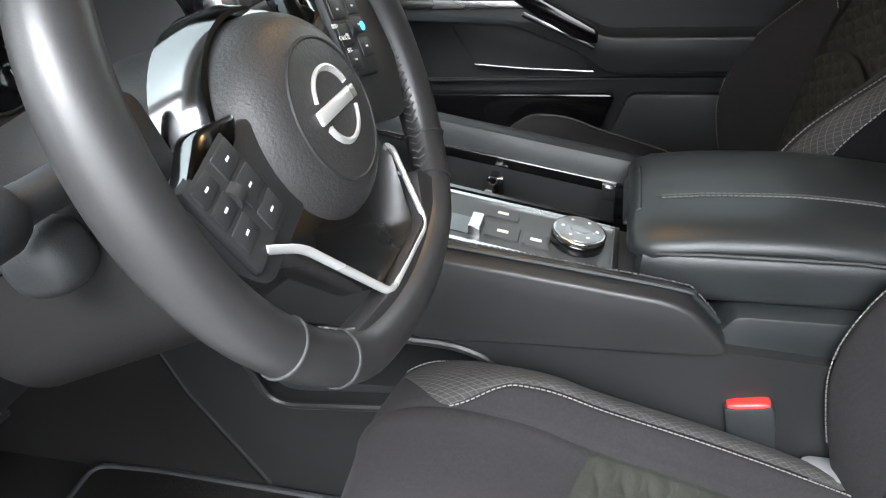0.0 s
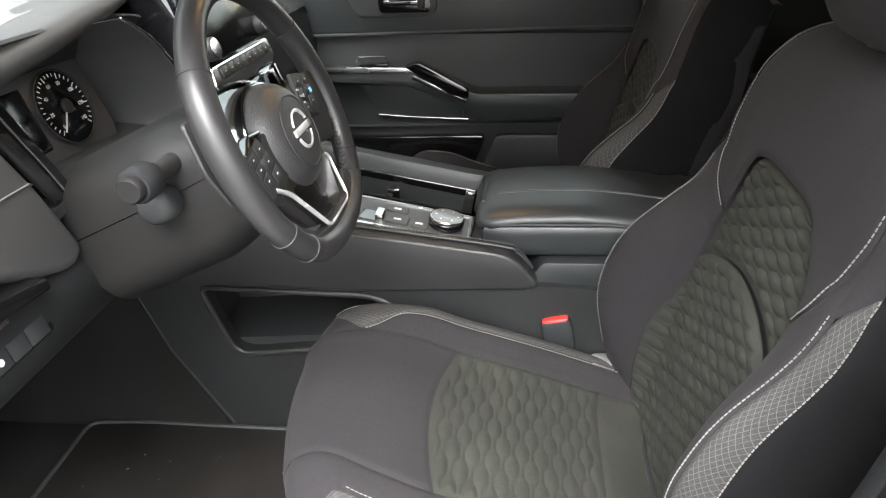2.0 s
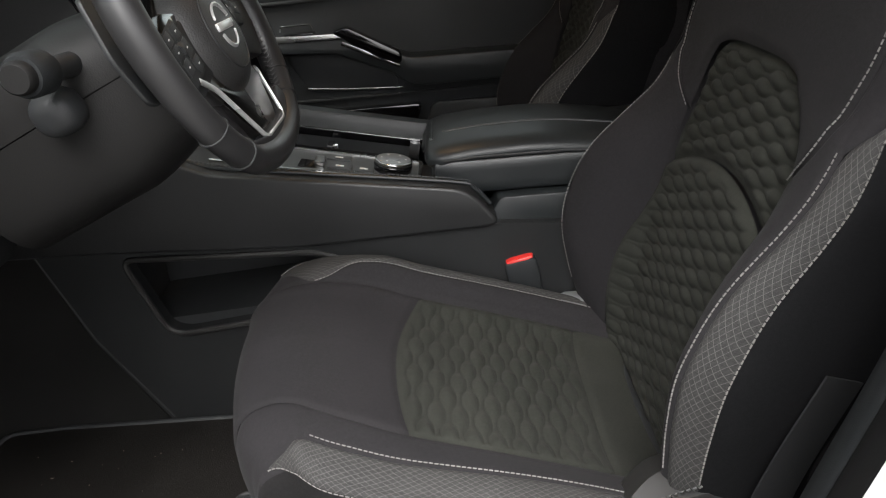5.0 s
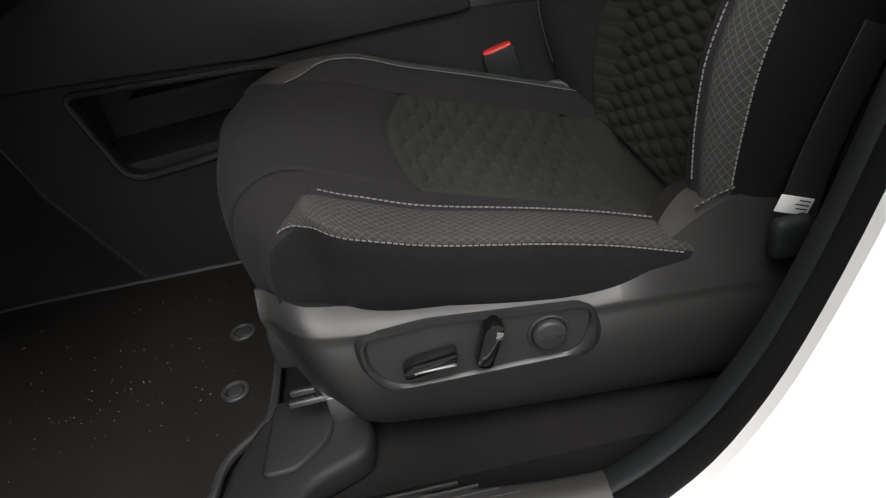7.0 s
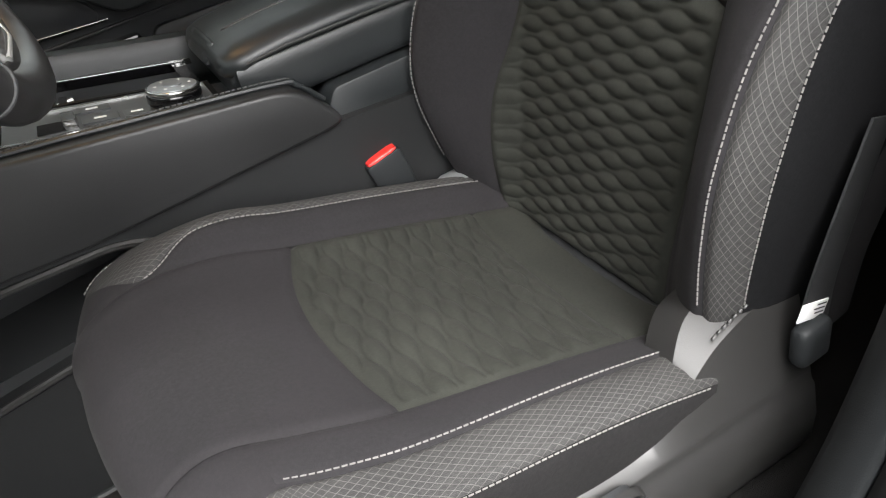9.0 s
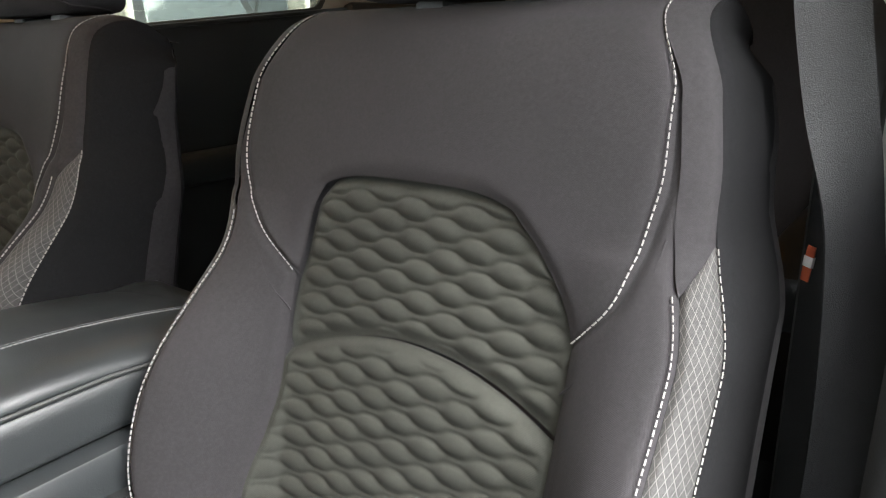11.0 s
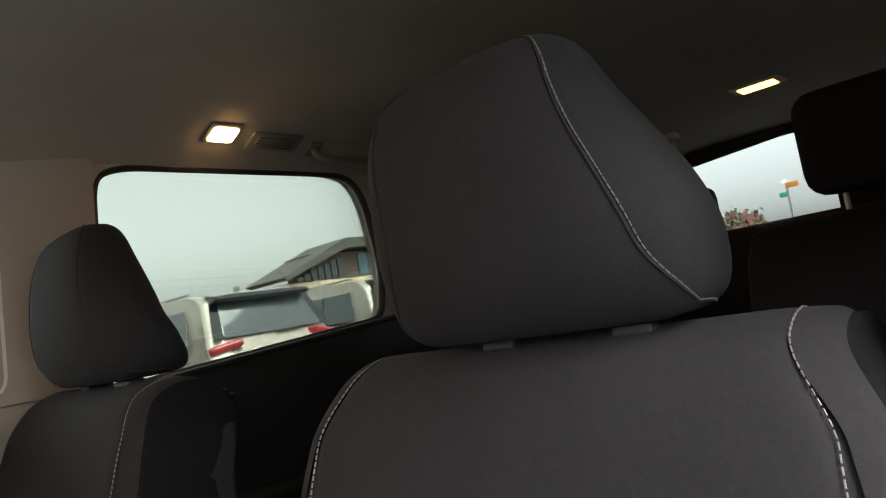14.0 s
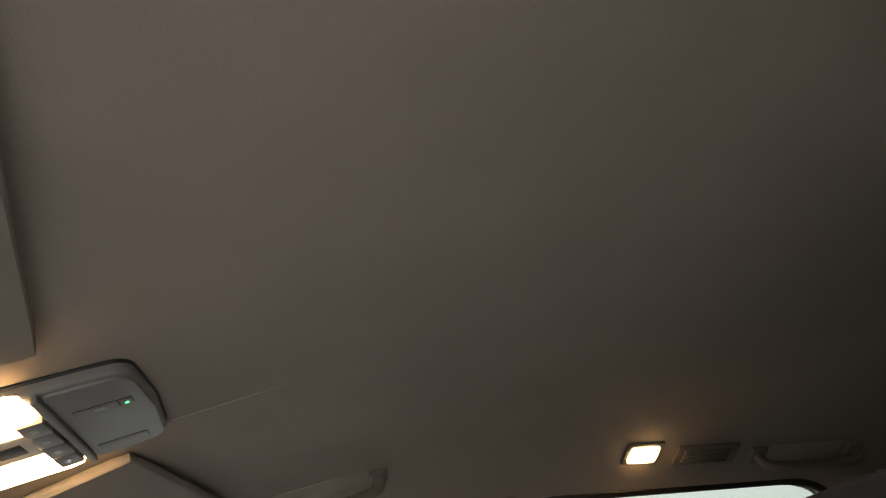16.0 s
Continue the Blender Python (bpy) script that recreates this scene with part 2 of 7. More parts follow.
def bm_mesh(name, bm, smooth=True, sharp=40):
    bmesh.ops.recalc_face_normals(bm, faces=bm.faces)
    me = bpy.data.meshes.new(name)
    bm.to_mesh(me)
    bm.free()
    if smooth:
        me.polygons.foreach_set("use_smooth", [True] * len(me.polygons))
        me.set_sharp_from_angle(angle=radians(sharp))
    return me


def part(name, data, material, parent=None, label=""):
    """Links a bmesh or a mesh as one object under a thing or a part."""
    me = data if isinstance(data, bpy.types.Mesh) else bm_mesh(name, data)
    me.materials.clear()
    me.materials.append(material)
    ob = new(name, me)
    ob.parent = parent
    return tagged(ob, label)


def thing(name, label, category, at=(0, 0, 0), group="", kind=""):
    ob = new(name)
    ob.location = at
    ob.empty_display_size = 0.05
    return tagged(ob, label, category, group, kind)


def box(lo, hi, bevel=0.004, segs=2, bm=None):
    own = bm if bm is not None else bmesh.new()
    lo, hi = Vector(lo), Vector(hi)
    r = bmesh.ops.create_cube(own, size=1)
    vs = r["verts"]
    for v in vs:
        v.co = Vector([lo[i] + (v.co[i] + 0.5) * (hi[i] - lo[i]) for i in range(3)])
    if bevel:
        es = list({e for v in vs for e in v.link_edges})
        bmesh.ops.bevel(own, geom=es, offset=bevel, segments=segs, affect="EDGES", profile=0.5)
    return own


def turned(bm, m):
    bmesh.ops.transform(bm, matrix=m, verts=bm.verts)
    return bm


def prism(points, axis, lo, hi, bevel=0.004, segs=2):
    """A flat outline, in the two other axes, drawn out along one axis."""
    bm = bmesh.new()
    i, j = [k for k in range(3) if k != axis]

    def place(p, d):
        co = [0, 0, 0]
        co[i], co[j], co[axis] = p[0], p[1], d
        return co

    a = [bm.verts.new(place(p, lo)) for p in points]
    b = [bm.verts.new(place(p, hi)) for p in points]
    bm.faces.new(a), bm.faces.new(list(reversed(b)))
    for k in range(len(points)):
        bm.faces.new((a[k], b[k], b[(k + 1) % len(points)], a[(k + 1) % len(points)]))
    bmesh.ops.recalc_face_normals(bm, faces=bm.faces)
    if bevel:
        caps = [e for e in bm.edges if abs(e.verts[0].co[axis] - e.verts[1].co[axis]) < 1e-6]
        bmesh.ops.bevel(bm, geom=caps, offset=bevel, segments=segs, affect="EDGES", profile=0.5, clamp_overlap=True)
    return bm


def smooth_curve(pts, n):
    """n + 1 points on a Catmull-Rom curve through the given ones, evenly by index."""
    p = np.asarray(pts, float)
    q = np.vstack([2 * p[0] - p[1], p, 2 * p[-1] - p[-2]])
    out = []
    for s in np.linspace(0, len(p) - 1, n + 1):
        k = min(int(s), len(p) - 2)
        f = s - k
        a, b, c, d = q[k : k + 4]
        out.append(0.5 * (2 * b + (c - a) * f + (2 * a - 5 * b + 4 * c - d) * f**2 + (3 * b - a - 3 * c + d) * f**3))
    return np.array(out)


def rounded_outline(pts, r=0.02, n=4):
    """A closed outline with its corners rounded."""
    out, k = [], len(pts)
    for i in range(k):
        p, a, b = Vector(pts[i]), Vector(pts[i - 1]), Vector(pts[(i + 1) % k])
        da, db = (a - p), (b - p)
        ra, rb = min(r, da.length * 0.45), min(r, db.length * 0.45)
        p0, p1 = p + da.normalized() * ra, p + db.normalized() * rb
        for s in range(n + 1):
            f = s / n
            out.append(tuple((1 - f) ** 2 * p0 + 2 * f * (1 - f) * p + f * f * p1))
    return out


def tube(points, radius, sides=10, closed=False, bm=None, squash=1.0):
    """A tube along points; radius is one number or one for each point."""
    own = bm if bm is not None else bmesh.new()
    pts = [Vector(p) for p in points]
    n = len(pts)
    rad = [radius] * n if isinstance(radius, (int, float)) else list(radius)
    rings, up = [], None
    for i, p in enumerate(pts):
        a = pts[(i - 1) % n] if closed or i else p
        b = pts[(i + 1) % n] if closed or i < n - 1 else p
        t = (b - a).normalized()
        if up is None:
            up = t.orthogonal().normalized()
        up = (up - up.dot(t) * t).normalized()
        side = t.cross(up)
        rings.append([own.verts.new(p + rad[i] * (math.cos(w) * up + squash * math.sin(w) * side)) for w in (2 * math.pi * k / sides for k in range(sides))])
    for i in range(n if closed else n - 1):
        a, b = rings[i], rings[(i + 1) % n]
        for k in range(sides):
            own.faces.new((a[k], a[(k + 1) % sides], b[(k + 1) % sides], b[k]))
    if not closed:
        own.faces.new(list(reversed(rings[0]))), own.faces.new(rings[-1])
    return own


def disc(center, normal, radius, depth, bevel=0.003, segs=32, bm=None):
    """A short cylinder with a bevelled rim, from center along normal."""
    own = bmesh.new()
    bmesh.ops.create_cone(own, cap_ends=True, segments=segs, radius1=radius, radius2=radius, depth=depth)
    if bevel:
        rim = [e for e in own.edges if abs(e.verts[0].co.z - e.verts[1].co.z) < 1e-6]
        bmesh.ops.bevel(own, geom=rim, offset=bevel, segments=3, affect="EDGES", profile=0.5)
    q = Vector(normal).normalized().to_track_quat("Z", "Y").to_matrix().to_4x4()
    turned(own, Matrix.Translation(Vector(center)) @ q @ Matrix.Translation((0, 0, depth / 2)))
    return own


def sheet(fn, nu, nv, name, closed_u=False):
    """A grid mesh: fn(u, v) in 0..1 gives a place."""
    verts, faces = [], []
    for i in range(nu + 1):
        for j in range(nv + 1):
            verts.append(fn(i / nu, j / nv))
    for i in range(nu):
        for j in range(nv):
            a = i * (nv + 1) + j
            faces.append((a, a + nv + 1, a + nv + 2, a + 1))
    return mesh_from(name, verts, faces)


def thick_sheet(fn, nu, nv, depth, name):
    """A grid with thickness: depth is the way from its face to its back."""
    me = sheet(fn, nu, nv, name)
    bm = bmesh.new()
    bm.from_mesh(me)
    bpy.data.meshes.remove(me)
    r = bmesh.ops.extrude_face_region(bm, geom=bm.faces[:])
    bmesh.ops.translate(bm, verts=[g for g in r["geom"] if isinstance(g, bmesh.types.BMVert)], vec=Vector(depth))
    return bm_mesh(name, bm, sharp=50)


def lettering(text, size, m, material, parent, name="lettering", depth=0.0004):
    cu = bpy.data.curves.new(name, "FONT")
    cu.body, cu.size, cu.align_x, cu.align_y, cu.extrude = text, size, "CENTER", "CENTER", depth
    cu.resolution_u = 2
    tmp = bpy.data.objects.new(name, cu)
    scene.collection.objects.link(tmp)
    bpy.context.view_layer.update()
    me = bpy.data.meshes.new_from_object(tmp.evaluated_get(bpy.context.evaluated_depsgraph_get()))
    bpy.data.objects.remove(tmp)
    me.transform(m)
    return part(name, me, material, parent)


def plane_frame(origin, right, up):
    """A matrix whose x runs right and y up on a plane."""
    r = Vector(right).normalized()
    u = (Vector(up) - Vector(up).dot(r) * r).normalized()
    m = Matrix((r, u, r.cross(u))).transposed().to_4x4()
    m.translation = Vector(origin)
    return m

# ---------------------------------------------------------------- seats


class Skin:
    """A padded surface: a profile in x and z, and across it a section in offset and height."""

    def __init__(self, profile, section, flip=1.0, spine=None, inner=1, bow=0.045, shift=0.0):
        self.spine, self.inner, self.bow, self.shift = spine, inner, bow, shift
        c = smooth_curve(profile, 400)
        step = np.r_[0, np.cumsum(np.hypot(*np.diff(c, axis=0).T))]
        self.length = step[-1]
        self.s, self.c = step, c
        t = np.gradient(c, step, axis=0)
        t /= np.linalg.norm(t, axis=1)[:, None]
        self.n = np.stack([-t[:, 1], t[:, 0]], 1) * flip
        self.section = section

    def place(self, s, q, lift=0.0):
        s, q = np.asarray(s, float), np.asarray(q, float)
        x, z = np.interp(s, self.s, self.c[:, 0]), np.interp(s, self.s, self.c[:, 1])
        nx, nz = np.interp(s, self.s, self.n[:, 0]), np.interp(s, self.s, self.n[:, 1])
        res = self.section(np.abs(q), x, z, s, q * self.inner)
        off, up = res[0], res[1]
        if self.spine:
            side = np.sign(q) * self.inner * off
            x = x + (0.021 - 0.13 * side - self.bow * (1 - np.clip(off / 0.22, 0, 1) ** 2)) * (1 - smoothstep(-0.02, 0.12, x))
        up = up + lift
        px, pz = x + nx * up, z + nz * up
        if self.spine:
            deep = np.clip((-up - 0.014) / 0.121, 0, 1)
            keep = np.maximum(up, -0.014)
            bx, bz = x + nx * keep, z + nz * keep
            sx, sz = np.maximum(x, self.spine[0]), np.minimum(z - 0.13, self.spine[1] + 0 * z)
            px, pz = bx + deep * (sx - bx), bz + deep * (sz - bz)
        if len(res) > 2:
            turn = float(np.interp(0.66, self.c[:200, 1], self.s[:200]))
            tz = np.where(s < turn, z, 0.66 + 0.10 * np.tanh((s - turn) * 0.90 / 0.10))
            tx = 0.805 - 0.02 * np.log1p(np.exp((0.655 - x) / 0.02))
            px, pz = px + res[2] / 0.15 * (tx - x), pz + res[2] / 0.15 * (tz - z)
        return np.stack([px, np.sign(q) * off + self.shift * smoothstep(0.55, 0.66, z), pz], -1)


def smoothstep(a, b, v):
    t = np.clip((np.asarray(v, float) - a) / (b - a), 0, 1)
    return t * t * (3 - 2 * t)


def curve_of(xs, ys, n=600):
    """A smooth function through points with rising xs."""
    c = smooth_curve(np.stack([xs, ys], 1), n)
    return lambda v: np.interp(v, c[:, 0], c[:, 1])


def patch(name, skin, way, na, nb, material, parent, lift=None, dip=0.0035, soft=0.005, label="", edges="abcd", sink=0.0, fade=None):
    """One cut piece of cover: way(a, b) gives the place on the skin. Its edges dip into the seams."""
    A, B = np.meshgrid(np.linspace(0, 1, na + 1), np.linspace(0, 1, nb + 1), indexing="ij")
    s, q = way(A, B)
    flat = skin.place(s, q)
    sunk = np.zeros_like(s) - sink
    for key, ref in (("a", flat[:1]), ("b", flat[-1:]), ("c", flat[:, :1]), ("d", flat[:, -1:])):
        if key in edges:
            d = np.linalg.norm(flat - ref, axis=-1)
            keep = fade(A) if fade and key == "d" else 1.0
            sunk -= dip * keep * np.exp(-((d / soft) ** 2))
    if lift is not None:
        inner = 1.0
        for ref in (flat[:1], flat[-1:], flat[:, :1], flat[:, -1:]):
            inner = inner * smoothstep(0.002, 0.02, np.linalg.norm(flat - ref, axis=-1))
        sunk = sunk + lift(s, q) * inner
    v = skin.place(s, q, sunk).reshape(-1, 3)
    idx = np.arange((na + 1) * (nb + 1)).reshape(na + 1, nb + 1)
    f = np.stack([idx[:-1, :-1], idx[1:, :-1], idx[1:, 1:], idx[:-1, 1:]], -1).reshape(-1, 4)
    return part(name, mesh_from(name, v, f, np.stack([q.ravel(), s.ravel()], 1)), material, parent, label)


def seam_thread(name, skin, s, q, parent, material=None, pitch=0.0062, long=0.0044, wide=0.0011, lift=0.0004, label="pale grey seam stitching", tall=0.0007):
    """A row of short stitches along a line on the skin, or a run of places."""
    p = skin.place(s, q, lift) if skin else np.asarray(s, float)
    step = np.r_[0, np.cumsum(np.linalg.norm(np.diff(p, axis=0), axis=1))]
    verts, faces = [], []
    mid = p.mean(0)
    for d in np.arange(pitch, step[-1] - long, pitch):
        a = np.array([np.interp(d, step, p[:, k]) for k in range(3)])
        b = np.array([np.interp(d + long, step, p[:, k]) for k in range(3)])
        t = (b - a) / np.linalg.norm(b - a)
        out = a - mid
        out[0] -= 0.05
        out[2] += 0.12
        side = np.cross(t, out)
        side /= np.linalg.norm(side)
        up = np.cross(side, t)
        k = len(verts)
        for e in (a, b):
            for u, w in ((-1, -1), (1, -1), (0.6, 1), (-0.6, 1)):
                verts.append(e + side * wide * 0.5 * u + up * tall * w)
        faces += [(k, k + 1, k + 2, k + 3), (k + 7, k + 6, k + 5, k + 4)]
        faces += [(k + i, k + 4 + i, k + 4 + (i + 1) % 4, k + (i + 1) % 4) for i in range(4)]
    return part(name, mesh_from(name, verts, faces, smooth=False), material or STITCH, parent, label)


def quilt(height, wave, pitch, swing):
    """Padded lens-shaped cells between wavy quilting lines that swing against each other."""

    def sway(q):
        c = np.cos(2 * math.pi * q / wave)
        return 1.02 * c / np.sqrt(c * c * 0.55 + 0.5)

    def line(k, q):
        return k * pitch + np.where(np.mod(k, 2) == 0, 1, -1) * swing * sway(q)

    def lift(s, q):
        k = np.floor(s / pitch)
        k = np.where(s < line(k, q), k - 1, k)
        k = np.where(s >= line(k + 1, q), k + 1, k)
        lo, hi = line(k, q), line(k + 1, q)
        gap = hi - lo
        u = np.clip((s - lo) / gap, 0, 1)
        near = np.minimum(s - lo, hi - s)
        full = np.clip(gap / (pitch + 2 * swing), 0, 1)
        puff = full**1.8 * (4 * u * (1 - u)) ** 0.95
        return height * (puff - 0.35) - height * (0.02 + 0.22 * (1 - full)) * np.exp(-((near / 0.0012) ** 2))

    return lift


def cushion_section(q, x, z, s, signed):
    taper = np.where(signed > 0, 0.875 + 0.125 * smoothstep(-0.04, 0.40, x), 0.885 + 0.12 * smoothstep(-0.03, 0.15, x))
    off = CUSH_OFF(q) * taper * np.where(signed > 0, 1.0, 1.0 + 0.075 * smoothstep(0.02, 0.14, q) - 0.020 * smoothstep(0.26, 0.30, q) - 0.060 * smoothstep(0.30, 0.37, q))
    rear = smoothstep(0.06, 0.40, x)
    up = np.where(signed > 0, CUSH_UP_IN(q), CUSH_UP_OUT(q) * (1 - rear) + CUSH_UP_REAR(q) * rear)
    swell = smoothstep(-0.03, 0.16, x)
    return off, np.where(up > 0, up * swell, up)


def full_section(q, x, z, s, signed):
    """Both side bolsters full, as on the passenger seat."""
    return cushion_section(q, x, z, s, np.abs(signed))


CUSH_OFF = curve_of([0, 0.10, 0.15, 0.175, 0.195, 0.215, 0.235, 0.255, 0.30, 0.37], [0, 0.10, 0.15, 0.175, 0.194, 0.212, 0.228, 0.239, 0.244, 0.243])
CUSH_UP_IN = curve_of([0, 0.10, 0.15, 0.175, 0.195, 0.215, 0.235, 0.255, 0.30, 0.37], [-0.008, -0.005, 0.010, 0.033, 0.041, 0.036, 0.022, -0.002, -0.058, -0.135])
CUSH_Q = [0, 0.10, 0.15, 0.175, 0.195, 0.215, 0.235, 0.255, 0.30, 0.37]
CUSH_UP_OUT = curve_of(CUSH_Q, [-0.008, -0.007, -0.004, -0.004, -0.007, -0.012, -0.019, -0.028, -0.075, -0.135])
CUSH_UP_REAR = curve_of(CUSH_Q, [-0.008, -0.006, 0.002, 0.010, 0.016, 0.018, 0.014, 0.003, -0.062, -0.135])
BACK_Q = [0, 0.12, 0.15, 0.18, 0.205, 0.225, 0.245, 0.27, 0.295, 0.325, 0.38, 0.42]
BACK_OFF = curve_of(BACK_Q, [0, 0.12, 0.149, 0.172, 0.193, 0.212, 0.231, 0.249, 0.260, 0.265, 0.267, 0.262])
BACK_FWD = curve_of(BACK_Q, [0, 0.0, 0.10, 0.42, 0.72, 0.90, 1.0, 0.90, 0.66, 0.36, 0.05, 0.0])
BACK_SET = curve_of(BACK_Q, [0, 0, 0, 0, 0, 0, -0.002, -0.008, -0.02, -0.045, -0.11, -0.15])
BACK_PUFF = curve_of([0.10, 0.15, 0.19, 0.27, 0.34, 0.41, 0.46, 0.51, 0.56, 0.61, 0.66, 0.9], [0.02, 0.03, 0.05, 0.095, 0.118, 0.115, 0.098, 0.065, 0.032, 0.012, 0.002, 0.0])

BACK_PUFF_OUT = curve_of([0.10, 0.15, 0.19, 0.25, 0.30, 0.36, 0.41, 0.46, 0.52, 0.56, 0.61, 0.66, 0.9], [0.018, 0.028, 0.040, 0.059, 0.073, 0.083, 0.079, 0.067, 0.041, 0.027, 0.011, 0.002, 0.0])


def back_section(q, x, z, s, signed):
    z = np.interp(s, BACK_LINE.s, np.maximum.accumulate(BACK_LINE.c[:, 1]))
    wide = 1 - 0.05 * smoothstep(0.66, 0.76, z) - 0.13 * (1 - 0.35 * smoothstep(0.24, 0.29, q)) * smoothstep(0.73, 0.797, z) - 0.06 * (1 - smoothstep(0.2, 0.4, z))
    b = np.where(signed > 0, BACK_PUFF(z), BACK_PUFF_OUT(z))
    return BACK_OFF(q) * wide, BACK_FWD(q) * b, -BACK_SET(q)


def back_section_full(q, x, z, s, signed):
    return back_section(q, x, z, s, np.abs(signed))


BACK_PROFILE = [(0.500, 0.14), (0.515, 0.22), (0.535, 0.30), (0.556, 0.39), (0.577, 0.477), (0.600, 0.56), (0.622, 0.645), (0.648, 0.73), (0.674, 0.775), (0.702, 0.793), (0.735, 0.799), (0.765, 0.789), (0.785, 0.765)]
CUSH_PROFILE = [(-0.025, 0.12), (-0.043, 0.19), (-0.049, 0.25), (-0.036, 0.298), (0.0, 0.326), (0.05, 0.333), (0.12, 0.312), (0.187, 0.281), (0.30, 0.240), (0.429, 0.193), (0.52, 0.160), (0.58, 0.14)]
BACK_LINE = Skin(BACK_PROFILE, None)


SHIELD_A = curve_of([-0.02, 0.025, 0.122, 0.193, 0.264, 0.325, 0.368, 0.388, 0.408, 0.436, 0.485, 0.58], [0.220, 0.216, 0.197, 0.187, 0.180, 0.174, 0.170, 0.176, 0.194, 0.222, 0.244, 0.252])
SHIELD_B = curve_of([-0.02, 0.02, 0.122, 0.25, 0.33, 0.374, 0.406, 0.438, 0.482, 0.515, 0.58], [0.221, 0.216, 0.1985, 0.180, 0.173, 0.178, 0.198, 0.217, 0.239, 0.248, 0.252])
SHIELD_C = curve_of([-0.02, 0.02, 0.105, 0.177, 0.25, 0.32, 0.39, 0.54, 0.60], [0.217, 0.213, 0.1985, 0.187, 0.179, 0.1735, 0.170, 0.161, 0.157])
SHIELD_D = curve_of([-0.02, 0.04, 0.185, 0.33, 0.477, 0.60], [0.075, 0.055, 0.031, 0.018, 0.008, 0.0])
SHIELD_LINES = {"inner": SHIELD_A, "crest": SHIELD_B, "fold": SHIELD_C, "face": SHIELD_C, "foot": SHIELD_D}
# share of the height, distance from the seat's middle, rise over the line, line
SHIELD_ROWS = [(0.0, -0.205, -0.015, "inner"), (0.0, -0.236, -0.003, "inner"), (0.0, -0.244, 0.0, "inner"), (0.02, -0.2565, -0.0075, "crest"), (0.04, -0.2700, -0.0165, "fold"), (0.05, -0.2712, -0.0190, "fold"), (0.07, -0.2716, -0.0225, "fold"), (0.12, -0.2735, -0.032, "fold"), (0.2, -0.2775, 0.76, "face"), (0.45, -0.2835, 0.5, "face"), (0.7, -0.281, 0.25, "face"), (0.85, -0.273, 0.09, "face"), (0.95, -0.262, 0.01, "face"), (1.0, -0.250, 0.0, "foot"), (1.0, -0.20, 0.008, "foot")]


